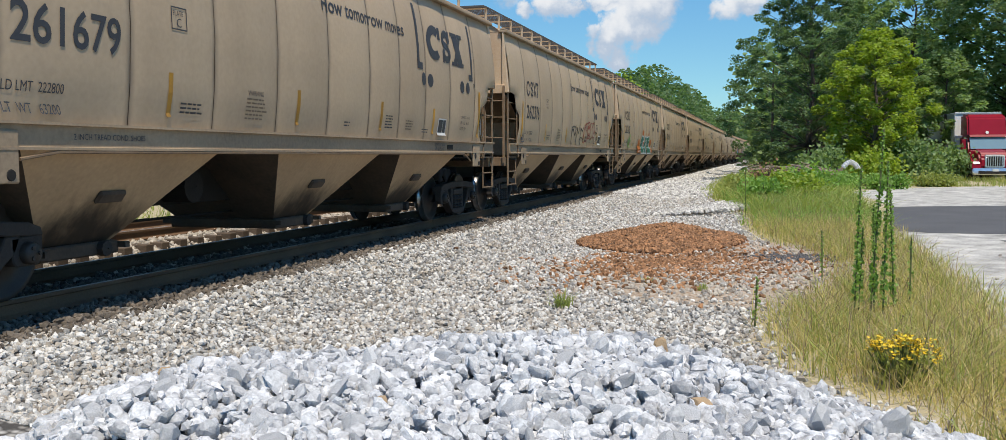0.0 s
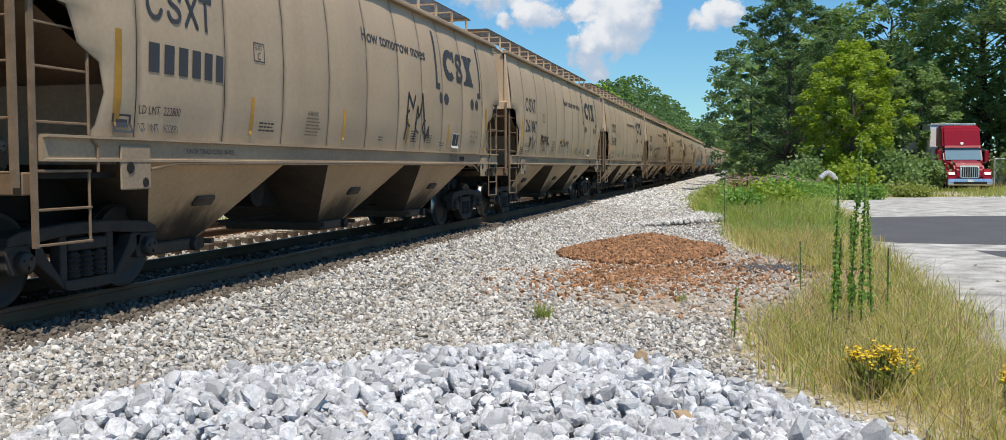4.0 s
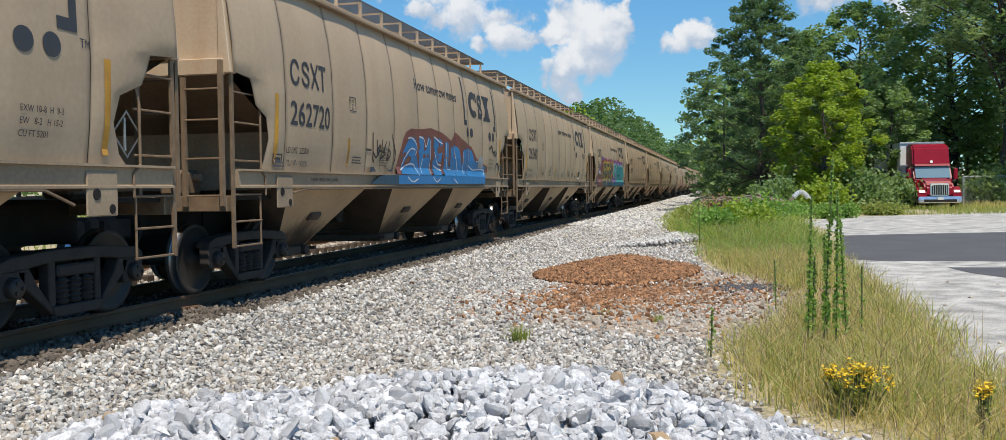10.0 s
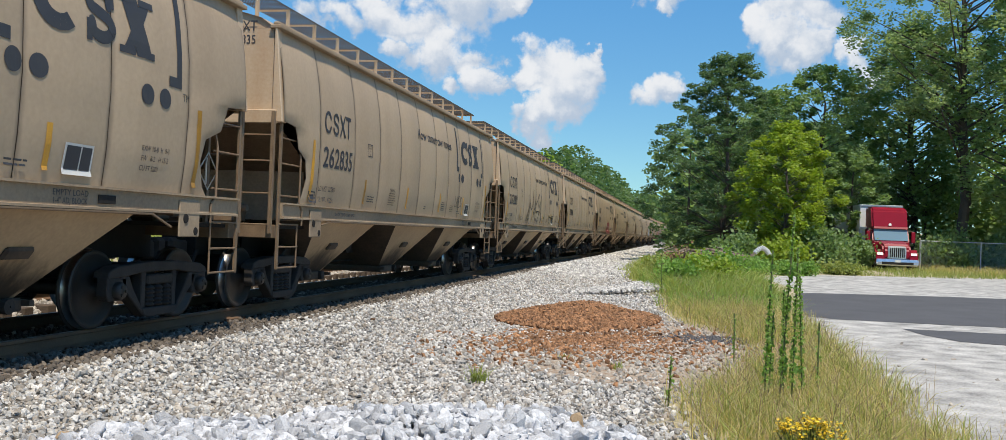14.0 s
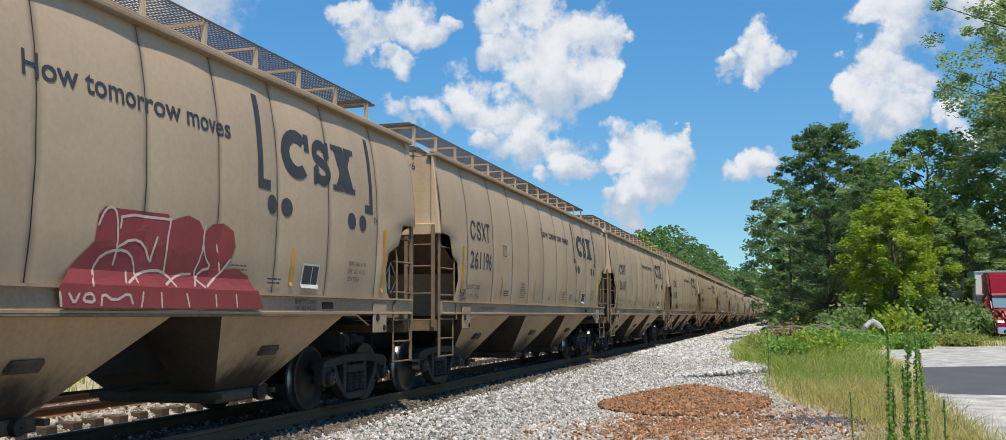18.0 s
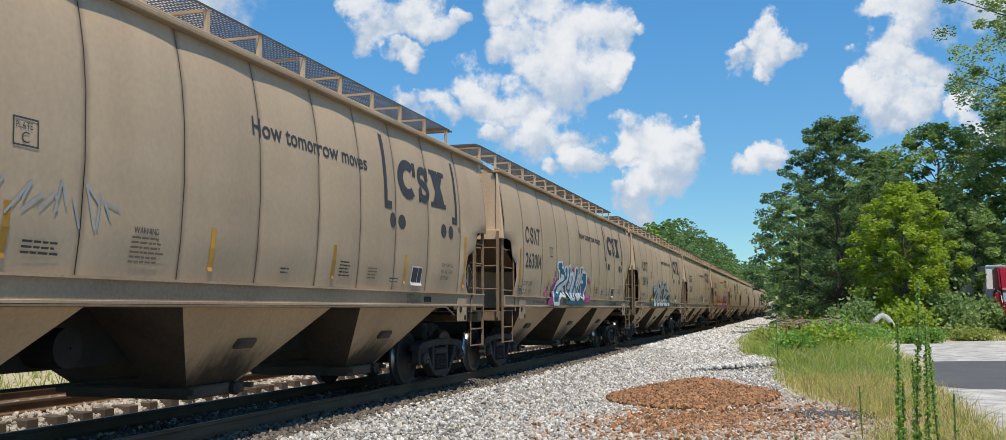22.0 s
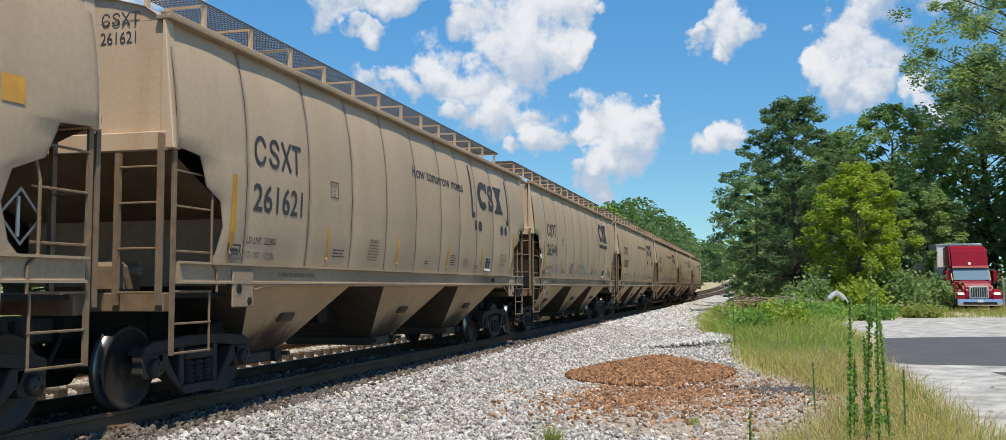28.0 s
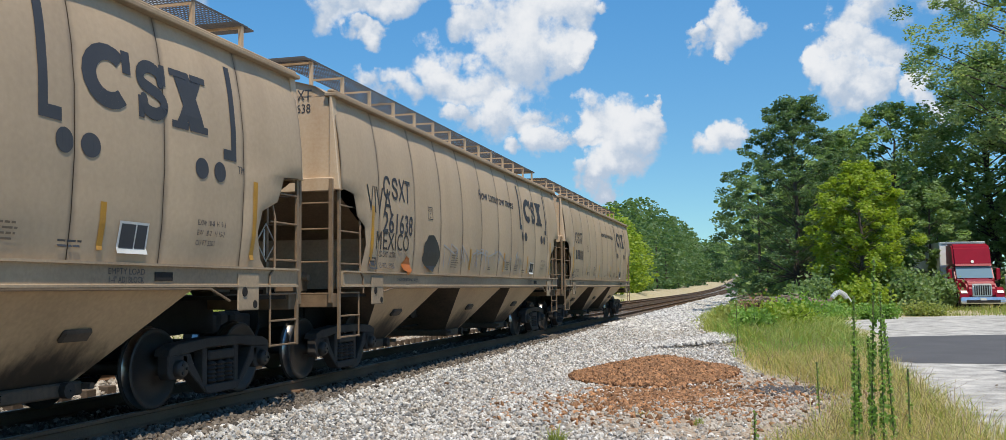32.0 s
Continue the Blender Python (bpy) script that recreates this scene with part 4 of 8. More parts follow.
for i, (x, y, w, d, h, m) in enumerate([(-0.2, 29.5, 2.0, 4, 0.75, "weed"), (0.6, 31, 2.6, 5, 0.9, "bright"), (1.3, 35, 3.2, 5, 1.0, "weed"), (-0.6, 34, 2.2, 5, 0.8, "grass"), (2.4, 39, 3, 4, 0.95, "weed"), (-0.8, 39.5, 2.2, 4, 0.8, "weed"), (0.2, 41, 4, 4, 0.9, "grass"),
                                       (5, 46.5, 3, 2.5, 0.75, "weed"), (7.6, 50.5, 3, 2.5, 0.7, "grass")]):
    shrub("weed_clump", x, y, w, d, h, 2600, 0.10, m, "dense clump of broad-leaved green weeds", 120 + i, "weed clump")
shrub("weed_clump", -0.2, 33.2, 1.2, 2.0, 1.0, 900, 0.08, "ochre", "patch of brown seed heads among green weeds", 140, "weed clump")

# ---- trees ----


def tree(name, x, y, tall, wide, mat, label, seed, clumps=90, per=75, leaf=0.30, base=0.25, lean=(0, 0), trunk=None, shape="round", puff=1.0, deep=None):
    r = np.random.default_rng(seed)
    per, leaf = int(per * 1.6), leaf * 0.76
    z0 = float(land(x, y))
    ob = thing(name, label, "tree", pose(x, y, z0))
    tr = trunk or tall * 0.016
    pts = [(lean[0] * k, lean[1] * k, tall * 0.93 * k) for k in (0, 0.2, 0.45, 0.7, 0.88, 1.0)]
    pts = [(px + r.normal(0, 0.012) * tall * (k > 0), py + r.normal(0, 0.012) * tall * (k > 0), pz) for k, (px, py, pz) in enumerate(pts)]
    bm = bmesh.new()
    for k, (a, b) in enumerate(zip(pts, pts[1:])):
        rod(a, b, tr * (1 - 0.18 * k), bm, 8, tr * (1 - 0.18 * (k + 1)))
    part("trunk", bm, "bark", ob)
    cs = []
    bm = bmesh.new()
    for i in range(clumps):
        k = base + (1 - base) * (i + 0.5) / clumps
        a = i * 2.39996 + r.uniform(-0.4, 0.4)
        u = (k - base) / (1 - base)
        if shape == "pine":
            reach = wide * 0.5 * (0.35 + 0.85 * math.sin(math.pi * min(1, 0.18 + u * 0.80)) ** 0.8) * (1.0 - 0.55 * u) * 1.45 * r.uniform(0.35, 1.08)
        elif shape == "spread":
            reach = wide * 0.5 * math.sqrt(max(0.05, 1 - (1.5 * u - 0.75) ** 2)) * r.uniform(0.35, 1.1)
        else:
            reach = wide * 0.5 * math.sqrt(max(0.04, 1 - (2 * u - 0.92) ** 2 * 0.95)) * r.uniform(0.45, 1.05)
        hz = tall * k
        c = Vector((math.cos(a) * reach + lean[0] * k, math.sin(a) * reach + lean[1] * k, hz + (0.10 * reach if shape == "pine" else 0.0)))
        t = Vector((lean[0] * k * 0.9, lean[1] * k * 0.9, max(0.15 * tall, hz - 0.45 * reach - 0.02 * tall)))
        if i % (5 if shape == "spread" else 2) == 0:
            rod(t, c, tr * (0.12 if shape == "pine" else 0.26) * (1.1 - 0.6 * u), bm, 5, tr * 0.05)
        cs.append(c)
    part("limb", bm, "bark", ob)
    spread = puff * tall * 0.058
    cc = np.repeat(np.array(cs), per, 0)
    off = r.normal(0, 1, cc.shape)
    off /= np.linalg.norm(off, axis=1)[:, None]
    off *= (r.uniform(0, 1, len(cc)) ** 0.45 * spread)[:, None] * np.repeat(r.uniform(0.6, 1.35, len(cs)), per)[:, None]
    off[:, 2] *= 0.55 if shape == "pine" else 0.72
    cc = cc + off
    v, f = leaves(r, cc, r.uniform(0.55, 1.4, len(cc)) * leaf, 0.62)
    piece("crown", flat("crown", v, f, mat), None, ob)
    return ob


tree("pine_tree", 2.5, 66, 13.8, 7.8, "pine", "tall dark pine beside the line, with open layered boughs", 200, clumps=420, per=80, leaf=0.19, base=0.06, shape="pine", puff=0.62)
tree("maple_tree", 5.9, 60, 8.6, 6.2, "bright", "rounded yellow-green young tree before the dark woods", 201, clumps=150, per=80, leaf=0.24, base=0.10, puff=0.95)
tree("oak_tree", 9.6, 74, 14.4, 9.0, "oak", "tall open oak behind the bright young tree", 202, clumps=130, per=80, leaf=0.28, base=0.38, puff=0.8)
tree("oak_tree", 6.4, 78, 13.2, 6.0, "oak", "slender dark oak between the pine and the taller oak", 203, clumps=100, per=70, leaf=0.28, base=0.35, puff=0.8)
tree("oak_tree", 16.4, 76, 18.0, 9.0, "oak", "large dense oak behind the parked lorry", 204, clumps=170, per=90, leaf=0.30, base=0.22, puff=0.85)
tree("oak_tree", 18.2, 70, 25.5, 16.5, "airy", "very tall spreading tree with thin pale foliage", 205, clumps=300, per=75, leaf=0.26, base=0.40, shape="spread", puff=0.55)
tree("oak_tree", 23.0, 67, 24.0, 13.0, "oak", "very tall leafy tree with sunlit outer leaves", 206, clumps=230, per=80, leaf=0.32, base=0.16, puff=0.7)
tree("maple_tree", 25.5, 63.5, 15.0, 7.0, "bright", "yellow-green tree at the edge of the woods", 207, clumps=130, per=80, leaf=0.28, base=0.2, puff=0.85)
tree("oak_tree", 30.5, 68, 20.0, 11.0, "oak", "dark leafy tree behind the fence", 208, clumps=160, per=80, leaf=0.32, base=0.15, puff=0.8)
tree("oak_tree", 10.8, 67, 8.0, 5.0, "oak", "low dark tree beside the lorry", 209, clumps=100, per=80, leaf=0.27, base=0.1, puff=1.1)
tree("oak_tree", 3.2, 73, 9.5, 5.0, "oak", "small dark tree at the foot of the pine", 210, clumps=80, per=80, leaf=0.28, base=0.1, puff=1.1)
for i, (x, y, w, h, m) in enumerate([(3.0, 57.5, 3.2, 2.3, "oak"), (5.6, 56.5, 3.4, 2.0, "bright"), (8.0, 59, 4, 2.8, "oak"), (10.2, 61.5, 2.6, 2.4, "oak"), (16.8, 66.5, 4, 3.2, "oak"), (20.5, 68, 5, 3.0, "oak"), (26, 69, 6, 3.2, "oak"), (32, 68, 6, 3, "oak")]):
    shrub("shrub", x, y, w, 2.6, h, 3000, 0.20, m, "leafy shrub at the edge of the woods", 160 + i)

# far woods, one mass each
rng = np.random.default_rng(77)


def woods(name, spots, mat, label, per=26, leaf=0.9, low=0.0):
    at, sz = [], []
    bm = bmesh.new()
    for x, y, h, w in spots:
        z0 = float(land(x, y))
        n = per * 20
        k = rng.uniform(low, 1, n)
        a = rng.uniform(0, 6.283, n)
        rr = w * 0.5 * np.sqrt(np.clip(1 - (1.7 * k - 0.8) ** 2, 0.05, 1)) * rng.uniform(0.5, 1.05, n) * (1 + 0.3 * np.sin(3 * a + x) * np.sin(7 * k + y))
        at.append(np.stack([x + rr * np.cos(a), y + rr * np.sin(a), z0 + h * k], 1))
        sz.append(rng.uniform(0.5, 1.2, n) * leaf)
        rod((x, y, z0), (x, y, z0 + h * 0.8), h * 0.014, bm, 5, h * 0.004)
    v, f = leaves(rng, np.concatenate(at), np.concatenate(sz), 0.7)
    ob = tagged(new(name, flat(name, v, f, mat)), label, "woods", kind="stuff")
    part("trunks", bm, "bark", ob)
    return ob


spots = [(rng.uniform(-2, 75), rng.uniform(80, 96), rng.uniform(8, 13), 6.5) for _ in range(46)]
woods("woods", spots, "oak", "dark woods behind the fence and the parked lorry", per=34, leaf=0.6)
spots = [(9 + i * 2.6 + rng.uniform(-1, 1), rng.uniform(76, 86), rng.uniform(6, 9), 6.0) for i in range(20)]
woods("woods", spots, "oak", "dense undergrowth behind the fence", per=60, leaf=0.45)
spots = [(rng.uniform(31, 70), rng.uniform(66, 80), rng.uniform(15, 22), 9) for _ in range(16)]
woods("woods", spots, "oak", "tall woods behind the fence", per=40, leaf=0.6)
spots = [(-18.5 - rng.uniform(0, 6), 118 + i * 6 + rng.uniform(-2, 2), rng.uniform(8.5, 11.5), 8) for i in range(7)]
woods("woods", spots, "bright", "sunlit yellow-green trees along the far side of the line", per=90, leaf=0.55)
spots = [(-19.5 - rng.uniform(0, 8), 170 + i * 9 + rng.uniform(-3, 3), rng.uniform(14, 19), 10) for i in range(16)]
woods("woods", spots, "far", "dark trees along the far side of the line", per=70, leaf=0.8)
spots = [(-16 - rng.uniform(0, 14) - 0.0 * i, 320 + i * 14 + rng.uniform(-5, 5), rng.uniform(14, 20), 12) for i in range(34)]
woods("woods", spots, "far", "distant trees beside the line", per=46, leaf=1.2)
spots = [(6 + rng.uniform(0, 14), 95 + i * 12 + rng.uniform(-5, 5), rng.uniform(9, 14), 9) for i in range(40)]
woods("woods", spots, "far", "trees on the near side of the line in the distance", per=46, leaf=0.9)
spots = [(0.2 + rng.uniform(0, 4), 92 + i * 6 + rng.uniform(-2, 2), rng.uniform(7, 10), 6) for i in range(7)]
woods("woods", spots, "oak", "leafy trees beside the line behind the pine", per=60, leaf=0.5)
spots = [(rng.uniform(-60, 40), 760 + rng.uniform(0, 60), rng.uniform(14, 22), 14) for i in range(50)]
woods("woods", spots, "far", "hazy woods at the end of the line", per=30, leaf=1.8)
spots = [(-30 - rng.uniform(0, 12), 6 + i * 7 + rng.uniform(-2, 2), rng.uniform(3, 5), 7) for i in range(16)]
woods("woods", spots, "oak", "low scrub beyond the grassy bank", per=50, leaf=0.4)
# added woods behind the camera, never in view
spots = [(x, y, rng.uniform(12, 18), 12) for x, y in [(60 * math.cos(a), -40 + 50 * math.sin(a)) for a in np.linspace(3.3, 6.2, 16)]]
woods("woods", spots, "oak", "unseen woods added behind the camera", per=20, leaf=1.2)

# ---- brush pile and culvert pipe ----
rng = np.random.default_rng(88)
brush = thing("brush_pile", "pile of dead branches and logs at the edge of the weeds", "brush pile", pose(1.6, 49, float(land(1.6, 49))))
for i in range(46):
    a = rng.uniform(-0.35, 0.35) + (math.pi if rng.uniform() < 0.5 else 0)
    c = Vector((rng.uniform(-2.0, 1.4), rng.uniform(-0.8, 0.8), 0.25 + rng.uniform(0, 0.75)))
    h = Vector((math.cos(a), math.sin(a), rng.uniform(-0.25, 0.3))) * rng.uniform(0.6, 1.5)
    part("log" if i % 3 == 0 else "branch", rod(c - h, c + h, rng.uniform(0.05, 0.11) if i % 3 == 0 else rng.uniform(0.018, 0.04), None, 7, 0.02), "dead_wood", brush)
pipe = thing("culvert_pipe", "bent bright corrugated metal pipe lying in the weeds", "pipe", pose(3.35, 44.0, float(land(3.35, 44.0)) + 1.15))
arc = [(-0.28 + 0.62 * k, 0.1 * k, 0.36 * math.sin(0.35 + 2.5 * k) - 0.25) for k in np.linspace(0, 1, 18)]
bm = bmesh.new()
for k, (a, b) in enumerate(zip(arc, arc[1:])):
    rod(a, b, 0.10 + 0.012 * (k % 2), bm, 12, 0.10 + 0.012 * ((k + 1) % 2))
part("shell", bm, "conduit", pipe)
part("strap", tube([(0.0, -0.2, 0.22), (0.28, -0.2, 0.05), (0.5, -0.18, -0.3)], 0.03), "white", pipe)
part("foot", box(-0.5, -0.28, -0.1, 0.1, -1.2, -0.1, 0.02), "dead_wood", pipe)

# ---- chain-link fence ----
fence = thing("fence", "galvanised chain-link fence beside the parked lorry", "fence", pose(15.0, 66.0, float(land(15, 66)), 0, 0, -4))
for i in range(9):
    part("post", rod((i * 3.6, 0, 0), (i * 3.6, 0, 1.95), 0.06 if i == 0 else 0.035), "galv", fence)
part("rail", rod((0, 0, 1.9), (28.8, 0, 1.9), 0.03), "galv", fence)
part("rail", rod((0, 0, 0.12), (28.8, 0, 0.12), 0.015), "galv", fence)
for i in range(8):
    bm = bmesh.new()
    for k in np.arange(-1.8, 3.6, 0.16):
        for s in (1, -1):
            a0, a1 = (k, 0.1), (k + 1.8, 1.9)
            lo = max(0.0, k)
            hi = min(3.6, k + 1.8)
            z0, z1 = 0.1 + (lo - k), 0.1 + (hi - k)
            p, q = (lo, 0, z0), (hi, 0, z1)
            if s < 0:
                p, q = (3.6 - lo, 0, z0), (3.6 - hi, 0, z1)
            rod(p, q, 0.004, bm, 3)
    part("wire_mesh", bm, "galv", fence, m=pose(i * 3.6, 0, 0))

# ---- parked lorry ----


def lorry(at):
    t = thing("lorry", "parked red tractor unit with a white box trailer", "lorry", at)

    def slab(name, outline, x0, x1, mat, bev=0.05, label=""):
        bm = prism(outline, x0, x1)
        bmesh.ops.bevel(bm, geom=list(bm.edges), offset=bev, segments=2, affect="EDGES")
        return part(name, bm, mat, t, label)

    slab("hood", [(-1.15, 0.75), (-1.12, 1.35), (-0.9, 1.62), (0.35, 1.85), (0.35, 0.7)], -0.82, 0.82, "truck_red", 0.12)
    slab("cab", [(0.3, 0.75), (0.3, 1.85), (0.72, 2.55), (0.95, 2.62), (2.6, 2.62), (2.6, 0.75)], -1.08, 1.08, "truck_red", 0.08)
    slab("roof_fairing", [(0.72, 2.6), (1.02, 3.72), (1.3, 3.92), (2.6, 3.97), (2.6, 2.6)], -1.06, 1.06, "truck_red", 0.10)
    part("sun_visor", prism([(0.50, 2.58), (0.56, 2.70), (0.78, 2.72), (0.72, 2.62)], -1.0, 1.0), "truck_red", t)
    part("windscreen", prism([(0.275, 1.86), (0.32, 1.86), (0.69, 2.52), (0.64, 2.55)], -0.98, 0.98), "glass", t)
    for s in (-1, 1):
        part("window", box(s * 1.085 - 0.008, s * 1.085 + 0.008, 0.75, 1.35, 1.85, 2.4), "glass", t)
        bm = prism([(-1.2, 0.45), (-1.16, 0.98), (-0.75, 1.32), (0.15, 1.22), (0.32, 0.55), (0.05, 0.5), (-0.1, 0.95), (-0.55, 1.1), (-0.85, 0.9), (-0.9, 0.45)], s * 0.72, s * 1.2)
        part("fender", bm, "truck_red", t)
        part("headlamp", prism([(-1.19, 0.98), (-1.08, 1.12), (-0.8, 1.16), (-0.9, 0.96)], s * 0.80, s * 1.14), "lens", t)
        part("mirror", box(s * 1.26 - 0.12 + s * 0.06, s * 1.26 + 0.12 + s * 0.06, 0.45, 0.56, 1.75, 2.42, 0.04), "truck_red", t)
        part("mirror_arm", tube([(s * 1.05, 0.75, 2.5), (s * 1.3, 0.55, 2.46), (s * 1.3, 0.52, 1.7), (s * 1.05, 0.75, 1.68)], 0.02), "chrome", t)
        for y in (-0.42, 4.2, 5.5):
            w = part("wheel", lathe([(s * 0.80, 0.02), (s * 0.80, 0.5), (s * 0.86, 0.53), (s * 1.12, 0.53), (s * 1.17, 0.48), (s * 1.17, 0.30), (s * 1.08, 0.28), (s * 1.05, 0.02)], 28, None, y, 0.53), "tyre", t)
            part("rim", lathe([(s * 1.09, 0.27), (s * 1.10, 0.14), (s * 1.16, 0.12), (s * 1.17, 0.01)], 20, None, y, 0.53), "chrome", w)
        part("step", box(s * 1.12 - 0.12, s * 1.12 + 0.12, 0.6, 2.5, 0.35, 0.85, 0.05), "truck_red", t)
    slab("bumper", [(-1.32, 0.36), (-1.36, 0.5), (-1.3, 0.74), (-0.9, 0.76), (-0.9, 0.34)], -1.2, 1.2, "chrome", 0.05)
    part("air_dam", box(-0.9, 0.9, -1.37, -1.32, 0.42, 0.58, 0.01), "black", t)
    part("plate_holder", box(-0.16, 0.16, -1.385, -1.37, 0.56, 0.70), "white", t)
    slab("grille_surround", [(-1.20, 0.78), (-1.19, 1.40), (-1.05, 1.52), (-0.95, 1.52), (-0.95, 0.78)], -0.52, 0.52, "chrome", 0.04)
    bm = bmesh.new()
    part("grille", box(-0.43, 0.43, -1.225, -1.19, 0.85, 1.42, 0.01), "black", t)
    for k in range(7):
        x = -0.36 + k * 0.12
        part("grille_bar", box(x - 0.018, x + 0.018, -1.245, -1.225, 0.86, 1.41), "chrome", t)
    part("emblem", lathe([(0, 0.001), (0, 0.09), (0.02, 0.09), (0.02, 0.001)], 16), "white", t, m=pose(0, 0.72, 2.84, 0, 0, 90) @ pose(0, 0, 0, 0, 15, 0))
    part("chassis", box(-0.45, 0.45, -0.6, 7.0, 0.55, 0.95), "black", t)
    tb = part("trailer_body", box(-1.3, 1.3, 3.1, 17.2, 1.15, 4.12, 0.03), "box_white", t)
    for x in (-1.3, 1.3):
        part("trim", box(x - 0.03, x + 0.03, 3.06, 3.12, 1.15, 4.12, 0.01), "galv", tb)
        part("skirt_rail", box(x - 0.02, x + 0.02, 3.1, 17.2, 1.10, 1.26), "galv", tb)
    part("nose_rail", box(-1.3, 1.3, 3.05, 3.12, 4.02, 4.13, 0.01), "galv", tb)
    for y in (14.5, 15.7):
        for s in (-1, 1):
            part("wheel", lathe([(s * 0.75, 0.02), (s * 0.75, 0.5), (s * 1.2, 0.53), (s * 1.25, 0.48), (s * 1.2, 0.02)], 24, None, y, 0.53), "tyre", t)
    return t


lorry(pose(12.4, 61.6, float(land(12.4, 61.6)) - 0.02, 0, 0, 2.5))

# ---- the train ----
# along the car: y from the front corner post at -7.9 to the rear edge at 7.8; z above the rail; x = 1.6 on the lit side
SIDE = [(1.60, 1.555), (2.0, 1.60), (2.6, 1.625), (3.2, 1.605), (3.6, 1.56), (3.9, 1.505), (4.12, 1.45), (4.2, 1.43)]


def side_x(z):
    return float(np.interp(z, [p[0] for p in SIDE], [p[1] for p in SIDE]))


SEAMS = [-7.86, -6.42, -4.77, -3.33, -1.93, -0.51, 0.90, 2.12, 3.35, 4.69, 6.26, 7.78]
CUT = [(1.60, 0.72), (1.72, 0.84), (2.03, 0.94), (2.31, 0.86), (2.45, 0.56), (2.78, 0.42), (2.82, 0.0), (4.2, 0.0)]


def cut_y(z, end=0):
    return (1.0 if end == 0 else 1.22) * float(np.interp(z, [p[0] for p in CUT], [p[1] for p in CUT]))


def bulge(u, z):
    return 0.034 * math.sin(math.pi * min(1, max(0, u))) ** 0.8 * min(1, (z - 1.55) * 2.2) * min(1, max(0, 4.3 - z) * 2.0)


def skin_x(y, z):
    """The outer face of the bulged side at a place."""
    k = min(len(SEAMS) - 2, max(0, int(np.searchsorted(SEAMS, y)) - 1))
    z = min(4.2, max(1.3, z))
    y0 = SEAMS[k] + (cut_y(z) if k == 0 else 0)
    y1 = SEAMS[k + 1] - (cut_y(z, 1) if k == len(SEAMS) - 2 else 0)
    x = side_x(max(z, 1.6)) + bulge((y - y0) / (y1 - y0), max(z, 1.6))
    return x + (1.634 - x) * min(1.0, max(0.0, (1.76 - z) / 0.13))


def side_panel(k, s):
    """One bulged sheet of the car's side between two seams, with weld dirt and crease shade painted along its edges."""
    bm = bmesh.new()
    grime_shade = bm.verts.layers.float.new("grime_shade")
    zs = [1.60, 1.72, 1.88, 2.03, 2.2, 2.31, 2.38, 2.45, 2.6, 2.78, 2.82, 3.0, 3.2, 3.4, 3.6, 3.75, 3.9, 4.05, 4.2]
    us = [0, 0.02, 0.05, 0.10, 0.22, 0.36, 0.5, 0.64, 0.78, 0.90, 0.95, 0.98, 1]
    rows = []
    for z in zs:
        y0, y1 = SEAMS[k] + 0.006, SEAMS[k + 1] - 0.006
        if k == 0:
            y0 += cut_y(z)
        if k == len(SEAMS) - 2:
            y1 -= cut_y(z, 1)
        row = []
        for u in us:
            v = bm.verts.new((s * (side_x(z) + bulge(u, z)), y0 + (y1 - y0) * u, z))
            v[grime_shade] = max(0.0, 1.0 - min(u, 1 - u) / 0.06)
            row.append(v)
        rows.append(row)
    for a, b in zip(rows, rows[1:]):
        for i in range(len(us) - 1):
            f = bm.faces.new((a[i], a[i + 1], b[i + 1], b[i]) if s > 0 else (b[i], b[i + 1], a[i + 1], a[i]))
            f.smooth = True
    return bm


